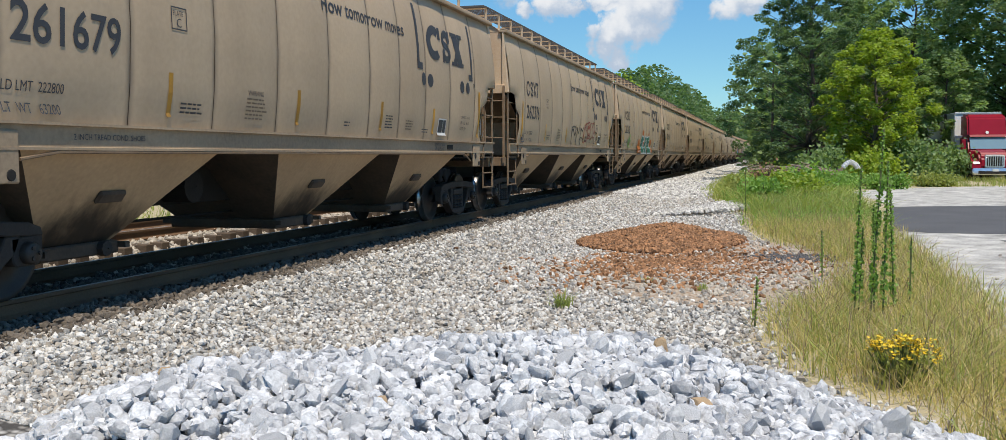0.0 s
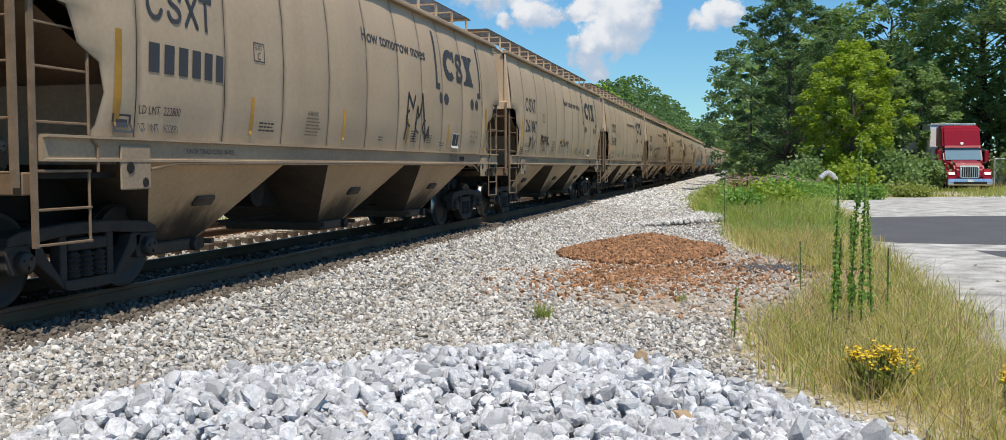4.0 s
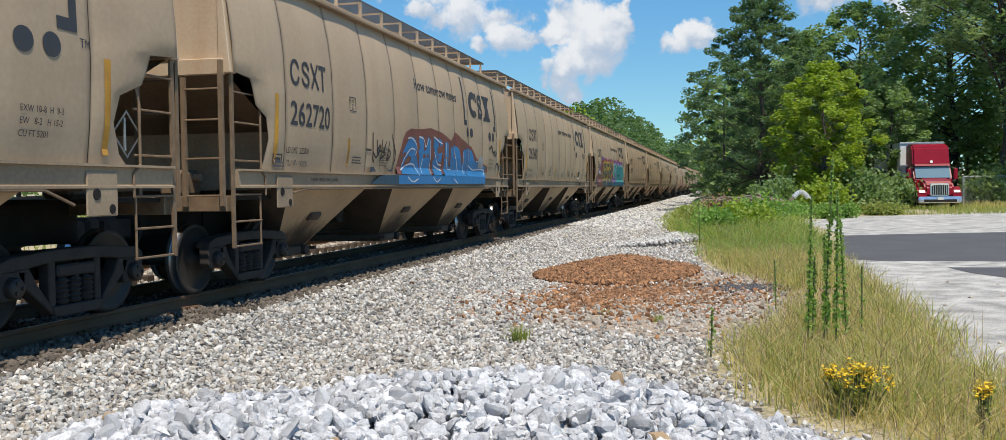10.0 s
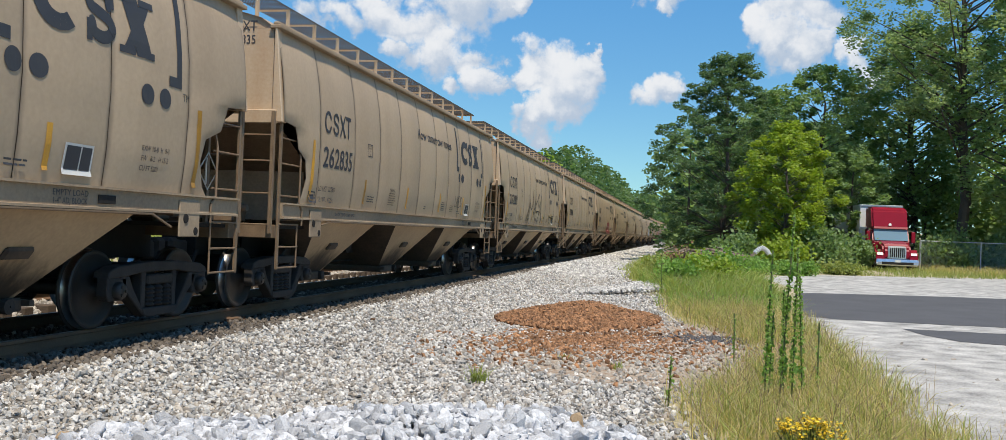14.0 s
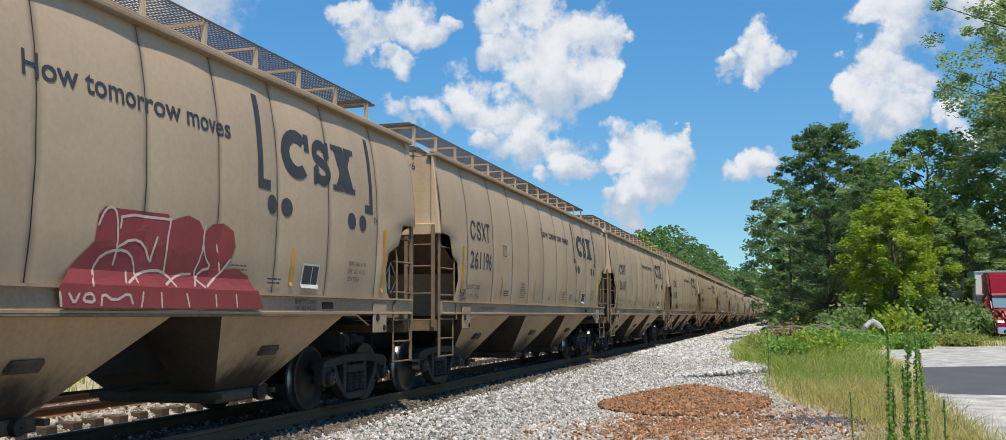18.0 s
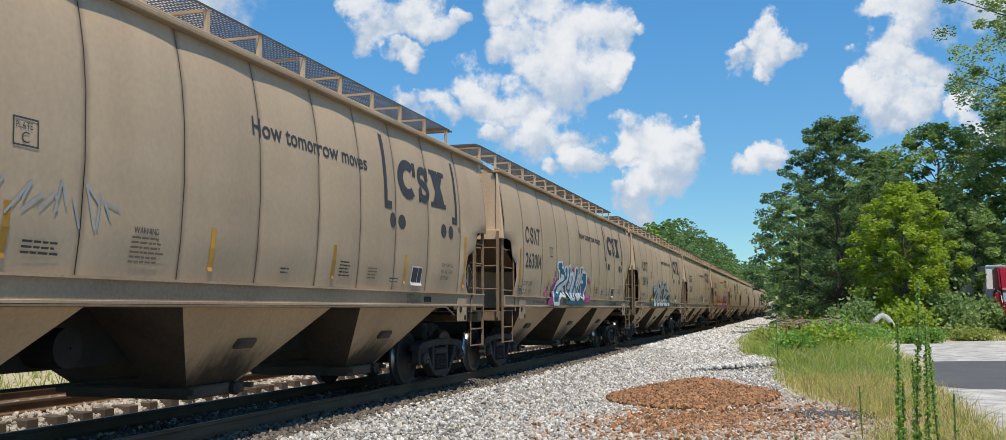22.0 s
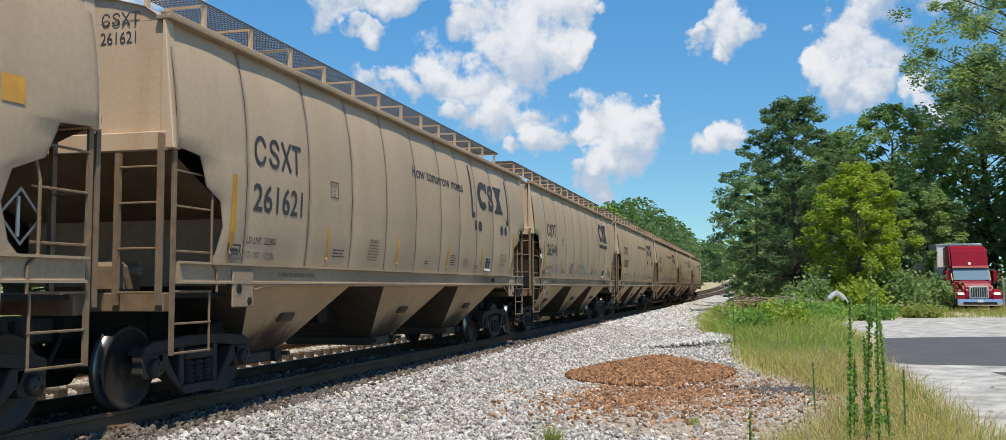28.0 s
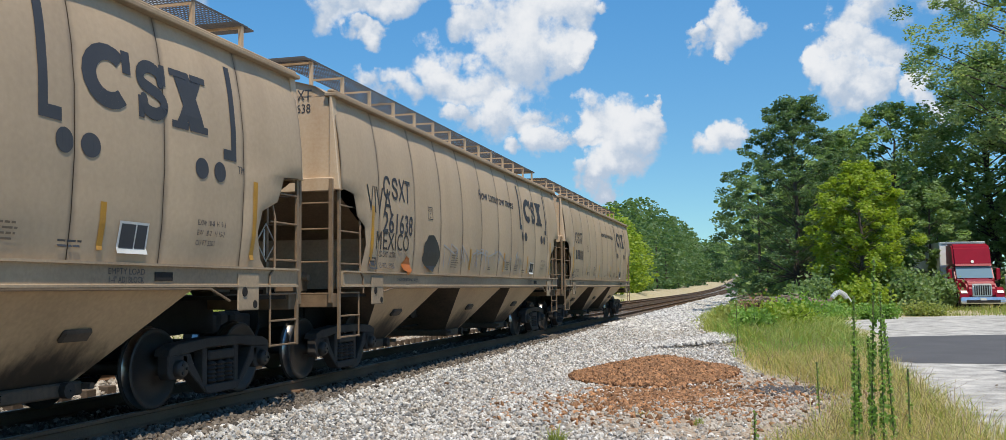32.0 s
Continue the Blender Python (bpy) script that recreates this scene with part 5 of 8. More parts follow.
def hopper_car():
    car = thing("hopper_car", "tan covered hopper wagon rolling along the track", "hopper wagon", group="hopper wagons of the train")
    half = len(SEAMS) - 1
    for s in (1, -1):
        # backing sheet seen as the dark seams
        bm = bmesh.new()
        rows = [[bm.verts.new((s * (side_x(z) - 0.012), y0, z)) for y0 in (-7.79 + cut_y(z), 7.71 - cut_y(z, 1))] for z in np.linspace(1.6, 4.2, 40)]
        for a, b in zip(rows, rows[1:]):
            bm.faces.new((a[0], a[1], b[1], b[0]))
        bmesh.ops.solidify(bm, geom=list(bm.faces), thickness=0.012 * s)
        part("seam_sheet", bm, "seam", car)
        for k in range(half):
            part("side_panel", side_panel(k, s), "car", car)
        # side sill channel
        bm = bmesh.new()
        prof = [(1.47, 1.375), (1.615, 1.375), (1.615, 1.40), (1.585, 1.405), (1.585, 1.585), (1.63, 1.59), (1.63, 1.615), (1.47, 1.615)]
        a = [bm.verts.new((s * x, -7.72, z)) for x, z in prof]
        b = [bm.verts.new((s * x, 7.68, z)) for x, z in prof]
        for i in range(len(prof)):
            j = (i + 1) % len(prof)
            bm.faces.new((a[i], a[j], b[j], b[i]))
        bm.faces.new(a)
        bm.faces.new(b[::-1])
        bmesh.ops.recalc_face_normals(bm, faces=bm.faces)
        part("side_sill", bm, "sill", car)
        # eave ledge
        bm = box(min(s * 1.36, s * 1.545), max(s * 1.36, s * 1.545), -7.92, 7.84, 4.19, 4.245, 0.01)
        box(min(s * 1.40, s * 1.50), max(s * 1.40, s * 1.50), -7.9, 7.82, 4.24, 4.30, 0.02, bm)
        part("eave", bm, "sill", car)
        # train-line pipe under the sill
        part("pipe", tube([(s * 1.60, -6.2, 1.30), (s * 1.60, -5.75, 1.36), (s * 1.60, 5.6, 1.36), (s * 1.6, 6.0, 1.22)], 0.016), "ladder", car)
        # route boards at both ends of the sill
        for y in (-6.45, 6.42):
            b = part("route_board", box(min(s * 1.585, s * 1.61), max(s * 1.585, s * 1.61), y - 0.24, y + 0.24, 1.10, 1.54, 0.012), "sill", car)
            part("grommet", lathe([(s * 1.612, 0.06), (s * 1.62, 0.055), (s * 1.62, 0.001)], 12, None, y - 0.1, 1.32), "black", b)
            part("grommet", lathe([(s * 1.612, 0.05), (s * 1.62, 0.045), (s * 1.62, 0.001)], 12, None, y + 0.14, 1.17), "black", b)
    # roof
    bm = bmesh.new()
    prof = [(1.42, 4.21), (1.2, 4.36), (0.8, 4.47), (0.42, 4.53), (0.0, 4.55), (-0.42, 4.53), (-0.8, 4.47), (-1.2, 4.36), (-1.42, 4.21)]
    a = [bm.verts.new((x, -7.88, z)) for x, z in prof]
    b = [bm.verts.new((x, 7.8, z)) for x, z in prof]
    for i in range(len(prof) - 1):
        bm.faces.new((a[i], a[i + 1], b[i + 1], b[i]))
    bmesh.ops.recalc_face_normals(bm, faces=bm.faces)
    roof = part("roof", bm, "car", car)
    part("hatch", box(-0.33, 0.33, -7.0, 6.9, 4.5, 4.68, 0.03), "car", roof)
    # running boards on brackets
    for s in (1, -1):
        bm = bmesh.new()
        for x in np.linspace(0.36, 0.94, 13):
            box(min(s * x - 0.004, s * x + 0.004), max(s * x - 0.004, s * x + 0.004), -7.55, 7.45, 4.853, 4.864, 0, bm)
        for y in np.arange(-7.55, 7.46, 0.085):
            box(min(s * 0.35, s * 0.95), max(s * 0.35, s * 0.95), y - 0.005, y + 0.005, 4.853, 4.863, 0, bm)
        box(min(s * 0.945, s * 0.957), max(s * 0.945, s * 0.957), -7.56, 7.46, 4.845, 4.872, 0, bm)
        rb = part("running_board", bm, "grate", car)
        for y in np.linspace(-7.45, 7.35, 14):
            if s < 0:
                continue
            bm = box(min(s * 0.90, s * 0.945), max(s * 0.90, s * 0.945), y - 0.03, y + 0.03, 4.40, 4.84)
            box(min(s * 0.36, s * 0.95), max(s * 0.36, s * 0.95), y - 0.015, y + 0.015, 4.815, 4.845, 0, bm)
            # the paler end paint stands in for sun on these posts
            part("bracket", bm, "car_end", rb)
    for e in (-7.5, 7.4):
        bm = bmesh.new()
        for k in range(11):
            y = e + (k - 5) * 0.045
            box(-0.95, 0.95, y - 0.004, y + 0.004, 4.84, 4.87, 0, bm)
        for x in np.arange(-0.95, 0.96, 0.12):
            box(x - 0.004, x + 0.004, e - 0.23, e + 0.23, 4.845, 4.865, 0, bm)
        part("end_walk", bm, "grate", car)
    # ends: bulkhead, beam, corner posts, slope sheet
    for e, y in ((-1, -7.86), (1, 7.78)):
        bm = prism([(y, 2.82), (y, 4.2), (y - e * 0.04, 4.2), (y - e * 0.04, 2.82)], -1.50, 1.50)
        for v in bm.verts:
            if v.co.z > 4:
                v.co.x *= 1.40 / 1.50
        part("bulkhead", bm, "car_end", car)
        bm = bmesh.new()
        fan = [bm.verts.new((x, y - e * 0.02, z)) for x, z in prof] 
        bm.faces.new(fan)
        part("gable", bm, "car_end", car)
        part("end_beam", box(-1.52, 1.52, min(y, y + e * 0.09), max(y, y + e * 0.09), 2.78, 2.98, 0.01), "car_end", car)
        for x in (-0.5, 0.5):
            part("stiffener", box(x - 0.02, x + 0.02, min(y, y + e * 0.02), max(y, y + e * 0.02), 2.98, 4.2), "car_end", car)
        for s in (-1, 1):
            bm = box(min(s * 1.44, s * 1.61), max(s * 1.44, s * 1.61), min(y - e * 0.10, y + e * 0.05), max(y - e * 0.10, y + e * 0.05), 2.80, 4.22, 0.01)
            for v in bm.verts:
                if v.co.z > 4 and abs(v.co.x) > 1.5:
                    v.co.x *= 1.475 / 1.61
            part("corner_post", bm, "car_end", car)
        # slope sheet from the bulkhead down to the end bay
        yb = y - e * 3.0
        bm = bmesh.new()
        q = [bm.verts.new(c) for c in ((-1.50, y - e * 0.05, 2.80), (1.50, y - e * 0.05, 2.80), (1.50, yb, 1.35), (-1.50, yb, 1.35))]
        bm.faces.new(q)
        bmesh.ops.solidify(bm, geom=list(bm.faces), thickness=0.03)
        part("slope_sheet", bm, "slope", car)
        part("end_partition", box(-1.4, 1.4, min(y - e * 1.35, y - e * 1.38), max(y - e * 1.35, y - e * 1.38), 1.35, 2.15), "slope", car)
        # end platform, crossbeam, coupler
        part("end_sill", box(-1.5, 1.5, min(y + e * 0.02, y - e * 0.14), max(y + e * 0.02, y - e * 0.14), 1.08, 1.28, 0.01), "ladder", car)
        part("platform", box(-1.45, 1.45, min(y - e * 0.1, y - e * 1.3), max(y - e * 0.1, y - e * 1.3), 1.22, 1.27), "black", car)
        bm = box(-0.16, 0.16, min(y, y + e * 0.32), max(y, y + e * 0.32), 0.74, 1.0, 0.03)
        box(-0.12, 0.20, min(y + e * 0.3, y + e * 0.56), max(y + e * 0.3, y + e * 0.56), 0.70, 1.04, 0.05, bm)
        part("coupler", bm, "truck", car)
        part("brake_hose", tube([(0.35, y + e * 0.1, 0.85), (0.38, y + e * 0.35, 0.55), (0.36, y + e * 0.55, 0.62)], 0.025), "black", car)
        bs2 = part("brake_valve" if e < 0 else "brake_cylinder", box(0.35, 0.75, min(y - e * 0.3, y - e * 0.7), max(y - e * 0.3, y - e * 0.7), 1.27, 1.62, 0.05), "ladder", car)
        part("fitting", lathe([(0.30, 0.10), (0.32, 0.13), (0.45, 0.13), (0.46, 0.05), (0.85, 0.05), (0.86, 0.01)], 12, None, y - e * 0.5, 1.52), "slope", bs2)
        part("stub_sill", box(-0.28, 0.28, min(y, y - e * 3.2), max(y, y - e * 3.2), 0.78, 1.22), "black", car)
    # ladders on every corner: stiles and rungs
    rung = bpy.data.meshes.new("rung")
    bm = rod((0, -0.36, 0), (0, 0.36, 0), 0.013, None, 6)
    bm.to_mesh(rung)
    bm.free()
    rung2 = bpy.data.meshes.new("rung")
    bm = rod((-0.24, 0, 0), (0.24, 0, 0), 0.013, None, 6)
    bm.to_mesh(rung2)
    bm.free()
    for e, y in ((-1, -7.86), (1, 7.78)):
        for s in (-1, 1):
            bm = box(min(s * 1.545, s * 1.575), max(s * 1.545, s * 1.575), min(y - e * 0.02, y - e * 0.08), max(y - e * 0.02, y - e * 0.08), 0.62, 2.95)
            inner = [(s * 1.56, y - e * 0.78, 2.58), (s * 1.60, y - e * 0.72, 2.25), (s * 1.60, y - e * 0.72, 1.62), (s * 1.60, y - e * 0.84, 1.52), (s * 1.60, y - e * 0.84, 1.28)]
            if s > 0:
                lad = part("side_ladder", bm, "ladder", car)
                part("handrail", tube(inner, 0.016), "ladder", lad)
                part("step_hanger", rod((s * 1.56, y - e * 0.76, 1.28), (s * 1.56, y - e * 0.76, 0.62), 0.014), "ladder", lad)
                for z in (2.58, 2.20, 1.72, 1.29, 0.95, 0.64):
                    piece("rung", rung, "ladder", lad, m=pose(s * 1.565, y - e * 0.42, z))
            else:
                tube(inner, 0.016, bm)
                for z in (2.58, 2.20, 1.72, 1.29, 0.95, 0.64):
                    rod((s * 1.565, y - e * 0.06, z), (s * 1.565, y - e * 0.78, z), 0.013, bm, 5)
                part("side_ladder", bm, "ladder", car)
            bm = box(min(s * 0.98, s * 1.03), max(s * 0.98, s * 1.03), min(y + e * 0.10, y + e * 0.16), max(y + e * 0.10, y + e * 0.16), 1.15, 2.75)
            if s > 0:
                lad = part("end_ladder", bm, "ladder", car)
                part("stile", box(s * 1.48, s * 1.53, min(y + e * 0.08, y + e * 0.14), max(y + e * 0.08, y + e * 0.14), 1.15, 2.95), "ladder", lad)
                for z in (2.60, 2.22, 1.74, 1.28):
                    piece("rung", rung2, "ladder", lad, m=pose(s * 1.25, y + e * 0.13, z))
            else:
                for z in (2.60, 2.22, 1.74, 1.28):
                    rod((s * 1.0, y + e * 0.13, z), (s * 1.5, y + e * 0.13, z), 0.013, bm, 5)
                part("end_ladder", bm, "ladder", car)
    # three discharge bays
    for y0, y1 in ((-6.11, -3.05), (-1.76, 1.61), (2.39, 5.49)):
        c = (y0 + y1) / 2 - 0.02
        bm = bmesh.new()
        grime_shade = bm.verts.layers.float.new("grime_shade")
        top = [(1.52, y0, 1.40), (1.52, y1, 1.40), (-1.52, y1, 1.40), (-1.52, y0, 1.40)]
        bot = [(0.78, c - 0.52, 0.44), (0.78, c + 0.52, 0.44), (-0.78, c + 0.52, 0.44), (-0.78, c - 0.52, 0.44)]
        for i in range(4):
            t0, t1, b0, b1 = (Vector(p) for p in (top[i], top[(i + 1) % 4], bot[i], bot[(i + 1) % 4]))
            grid = []
            for a in range(11):
                row = []
                for b in range(13):
                    v = bm.verts.new(t0.lerp(t1, b / 12).lerp(b0.lerp(b1, b / 12), a / 10))
                    # outlet soot and the shade under the belly, painted as one darkening
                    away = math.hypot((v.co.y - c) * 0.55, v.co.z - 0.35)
                    v[grime_shade] = max(0.0, min(1.0, 1.45 - 1.7 * away))
                    row.append(v)
                grid.append(row)
            for p, q in zip(grid, grid[1:]):
                for b in range(12):
                    f = bm.faces.new((p[b], q[b], q[b + 1], p[b + 1]))
                    # end sheets get the darker material, their shade painted in
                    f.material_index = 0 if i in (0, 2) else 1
        bm.faces.new([bm.verts.new(p) for p in bot])
        bmesh.ops.remove_doubles(bm, verts=bm.verts, dist=0.001)
        bmesh.ops.recalc_face_normals(bm, faces=bm.faces)
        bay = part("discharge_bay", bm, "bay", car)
        bay.data.materials.append(M["soot_shade"])
        bm = box(-0.85, 0.85, c - 0.58, c + 0.58, 0.30, 0.44, 0.02)
        box(-0.95, 0.95, c - 0.62, c - 0.55, 0.36, 0.42, 0, bm)
        box(-0.95, 0.95, c + 0.55, c + 0.62, 0.36, 0.42, 0, bm)
        part("outlet_gate", bm, "soot_shade", bay)
        part("gate_crank", lathe([(0.84, 0.08), (0.92, 0.08), (0.93, 0.01)], 10, None, c + 0.3, 0.37), "truck", bay)
        # vibrator bracket pocket on the sloping side
        sx = 1.52 - 0.74 * 0.5
        b2 = box(-0.03, 0.03, -0.20, 0.20, -0.075, 0.075, 0.025)
        part("vibrator_bracket", b2, "soot_shade", bay, m=pose(sx + 0.02, c + 0.05, 0.92, 0, 37.6, 0))
        part("vibrator_bracket", box(-0.03, 0.03, -0.20, 0.20, -0.075, 0.075, 0.025), "soot_shade", bay, m=pose(-sx - 0.02, c + 0.05, 0.92, 0, -37.6, 0))
    part("centre_sill", box(-0.3, 0.3, -6.4, 6.4, 0.72, 1.36), "black", car)
    part("air_reservoir", lathe([(-0.25, 0.01), (-0.22, 0.2), (0.7, 0.2), (0.73, 0.01)], 14, None, -2.4, 0.95), "black", car)
    part("brake_rod", rod((0.2, -6, 0.55), (0.2, 6, 0.55), 0.018), "black", car)
    # trucks
    spring = bpy.data.meshes.new("spring")
    bm = lathe([(0.0, 0.01)] + [(0.01 + 0.025 * i, 0.085 if i % 2 else 0.058) for i in range(11)] + [(0.285, 0.01)], 12)
    bm.to_mesh(spring)
    bm.free()
    for y in (-6.55, 6.66):
        tk = part("truck", box(-0.95, 0.95, -0.17, 0.17, 0.46, 0.74, 0.03), "truck", car, m=pose(0, y, 0))
        for s in (-1, 1):
            bm = bmesh.new()
            # plates round the window: built as four limbs
            prism([(-1.12, 0.60), (-1.10, 0.68), (-0.95, 0.735), (-0.35, 0.78), (0.35, 0.78), (0.95, 0.735), (1.10, 0.68), (1.12, 0.60), (0.72, 0.62), (0.38, 0.66), (-0.38, 0.66), (-0.72, 0.62)], s * 0.93, s * 1.13, bm)
            prism([(-0.36, 0.13), (-0.28, 0.11), (0.28, 0.11), (0.36, 0.13), (0.40, 0.22), (-0.40, 0.22)], s * 0.95, s * 1.13, bm)
            for d in (-1, 1):
                prism([(d * 0.36, 0.13), (d * 0.78, 0.46), (d * 0.86, 0.62), (d * 0.68, 0.62), (d * 0.60, 0.48), (d * 0.40, 0.24)], s * 0.96, s * 1.12, bm)
                prism([(d * 0.30, 0.20), (d * 0.40, 0.20), (d * 0.40, 0.70), (d * 0.30, 0.70)], s * 0.97, s * 1.10, bm)
                prism([(d * 0.74, 0.60), (d * 0.76, 0.38), (d * 0.80, 0.34), (d * 1.07, 0.34), (d * 1.12, 0.40), (d * 1.12, 0.62)], s * 0.98, s * 1.12, bm)
            bmesh.ops.bevel(bm, geom=list(bm.edges), offset=0.012, segments=1, affect="EDGES")
            part("side_frame", bm, "truck", tk)
            for sy in (-0.19, 0.0, 0.19):
                piece("spring", spring, "truck", tk, m=pose(s * 1.06, sy, 0.22, 0, -90, 0))
            part("bolster_end", box(min(s * 0.95, s * 1.12), max(s * 0.95, s * 1.12), -0.29, 0.29, 0.50, 0.62, 0.02), "truck", tk)
        for y2 in (-0.93, 0.93):
            bm = lathe([(-1.20, 0.001), (-1.20, 0.085), (-1.17, 0.10), (-1.0, 0.11), (-0.98, 0.075), (-0.83, 0.085), (-0.82, 0.20), (-0.765, 0.36), (-0.82, 0.40), (-0.825, 0.447), (-0.815, 0.457)], 36)
            f0 = len(bm.faces)
            lathe([(-0.815, 0.457), (-0.715, 0.460), (-0.70, 0.485), (-0.68, 0.485), (-0.68, 0.45)], 36, bm)
            for f in list(bm.faces)[f0:f0 + 36]:
                f.material_index = 1
            lathe([(-0.68, 0.45), (-0.685, 0.39), (-0.73, 0.30), (-0.70, 0.12), (-0.55, 0.08), (0.55, 0.08), (0.70, 0.12), (0.73, 0.30), (0.685, 0.39), (0.68, 0.45)], 36, bm)
            f1 = len(bm.faces)
            lathe([(0.68, 0.45), (0.68, 0.485), (0.70, 0.485), (0.715, 0.460), (0.815, 0.457)], 36, bm)
            for f in list(bm.faces)[f1 + 108:]:
                f.material_index = 1
            lathe([(0.815, 0.457), (0.825, 0.447), (0.82, 0.40), (0.765, 0.36), (0.82, 0.20), (0.83, 0.085), (0.98, 0.075), (1.0, 0.11), (1.17, 0.10), (1.20, 0.085), (1.20, 0.001)], 36, bm)
            for f in bm.faces:
                f.smooth = True
            for k in range(3):
                a = k * 2.094
                for sx in (1.19, -1.19):
                    bmesh.ops.create_cone(bm, cap_ends=True, segments=6, radius1=0.02, radius2=0.02, depth=0.05, matrix=Matrix.Translation((sx, 0.055 * math.cos(a), 0.055 * math.sin(a))) @ pose(0, 0, 0, 0, 90, 0))
            w = part("wheelset", bm, "wheel", tk, m=pose(0, y2, 0.457))
            w.data.materials.append(M["tread"])
    return car


# ---- markings ----
def glyphs(text, size, bold=0.0):
    cu = bpy.data.curves.new("text", "FONT")
    cu.body, cu.size, cu.offset, cu.resolution_u = text, size, bold, 3
    ob = bpy.data.objects.new("text", cu)
    scene.collection.objects.link(ob)
    me = bpy.data.meshes.new_from_object(ob.evaluated_get(bpy.context.evaluated_depsgraph_get()))
    bpy.data.objects.remove(ob)
    bpy.data.curves.remove(cu)
    return me


def on_side(me, y, z, squeeze=1.0, lift=0.006):
    """Lays a flat drawing on the bulged side, its lower left corner at y, z."""
    co = np.empty(len(me.vertices) * 3, dtype=np.float32)
    me.vertices.foreach_get("co", co)
    co = co.reshape(-1, 3)
    zz = z + co[:, 1]
    yy = y + co[:, 0] * squeeze
    xs = np.array([skin_x(a, b) for a, b in zip(yy, zz)]) + lift + co[:, 2]
    me.vertices.foreach_set("co", np.stack([xs, yy, zz], 1).astype(np.float32).ravel())
    me.update()
    return me


CACHE = {}


def mark(name, car, text, size, y, z, mat="ink", bold=0.0, squeeze=1.0, label="", lift=0.006):
    key = (text, size, y, z, mat)
    if key not in CACHE:
        CACHE[key] = on_side(glyphs(text, size, bold), y, z, squeeze, lift)
    return piece(name, CACHE[key], mat, car, label)


def drawing(name, car, polys, mat, lift=0.006, label="", key=None):
    """Flat painted shapes in y, z that follow the side."""
    if key is None or key not in CACHE:
        bm = bmesh.new()
        for i, poly in enumerate(polys):
            bm.faces.new([bm.verts.new((a, b, 0.00012 * (i % 24))) for a, b in poly])
        bmesh.ops.triangulate(bm, faces=bm.faces)
        for level in (1.63, 1.76):
            if any(v.co.y < level for v in bm.verts) and any(v.co.y > level for v in bm.verts):
                bmesh.ops.bisect_plane(bm, geom=list(bm.verts) + list(bm.edges) + list(bm.faces), plane_co=(0, level, 0), plane_no=(0, 1, 0))
        bmesh.ops.triangulate(bm, faces=bm.faces)
        for _ in range(5):
            long = [e for e in bm.edges if abs(e.verts[0].co.y - e.verts[1].co.y) > 0.22 or abs(e.verts[0].co.x - e.verts[1].co.x) > 0.22]
            if not long:
                break
            bmesh.ops.subdivide_edges(bm, edges=long, cuts=1)
            bmesh.ops.triangulate(bm, faces=bm.faces)
        me = bpy.data.meshes.new(name)
        bm.to_mesh(me)
        bm.free()
        on_side(me, 0, 0, 1.0, lift)
        if key is None:
            return piece(name, me, mat, car, label)
        CACHE[key] = me
    return piece(name, CACHE[key], mat, car, label)


def rect(y0, y1, z0, z1):
    return [(y0, z0), (y1, z0), (y1, z1), (y0, z1)]


def disc(y, z, ry, rz, n=20):
    return [(y + ry * math.cos(2 * math.pi * i / n), z + rz * math.sin(2 * math.pi * i / n)) for i in range(n)]


def emblem_shapes(y, z, w, h):
    """Three heavy plain shapes: an open ring, stacked steps and crossed bars."""
    out = []
    cx, cy, r1, r0 = y + 0.17 * w, z + h / 2, h * 0.5, h * 0.24
    n = 14
    for i in range(n):
        a, b = radians(48 + i * 264 / n), radians(48 + (i + 1) * 264 / n)
        q = 0.36 * w / h
        out.append([(cx + q * r1 * math.cos(a), cy + r1 * math.sin(a)), (cx + q * r1 * math.cos(b), cy + r1 * math.sin(b)),
                    (cx + q * r0 * math.cos(b), cy + r0 * math.sin(b)), (cx + q * r0 * math.cos(a), cy + r0 * math.sin(a))])
    out.append(rect(cx + 0.10 * w, cx + 0.165 * w, z + 0.62 * h, z + 0.98 * h))
    s0, sw = y + 0.38 * w, 0.27 * w
    hook = curved([(0.80, 0.70), (0.78, 0.89), (0.40, 0.95), (0.10, 0.80), (0.14, 0.58), (0.50, 0.51), (0.86, 0.42), (0.90, 0.20), (0.60, 0.05), (0.22, 0.11), (0.20, 0.30)], 2)
    out += thick([(s0 + a * sw, z + h * (0.06 + 0.88 * b)) for a, b in hook], 0.21 * h, False)
    out.append(rect(s0 + 0.80 * sw, s0 + 0.98 * sw, z + 0.64 * h, z + 0.99 * h))
    out.append(rect(s0 + 0.02 * sw, s0 + 0.20 * sw, z + 0.01 * h, z + 0.36 * h))
    x0, x1 = y + 0.68 * w, y + w
    t = 0.085 * w
    out.append([(x0 + 0.02 * w, z + h), (x0 + 0.02 * w + 1.7 * t, z + h), (x1 - 0.02 * w, z), (x1 - 0.02 * w - 1.7 * t, z)])
    out.append([(x1 - 0.02 * w - t, z + h), (x1 - 0.02 * w, z + h), (x0 + 0.02 * w + t, z), (x0 + 0.02 * w, z)])
    for a in (x0, x1 - 0.14 * w):
        out.append(rect(a, a + 0.14 * w, z, z + 0.12 * h))
        out.append(rect(a, a + 0.14 * w, z + 0.88 * h, z + h))
    return out


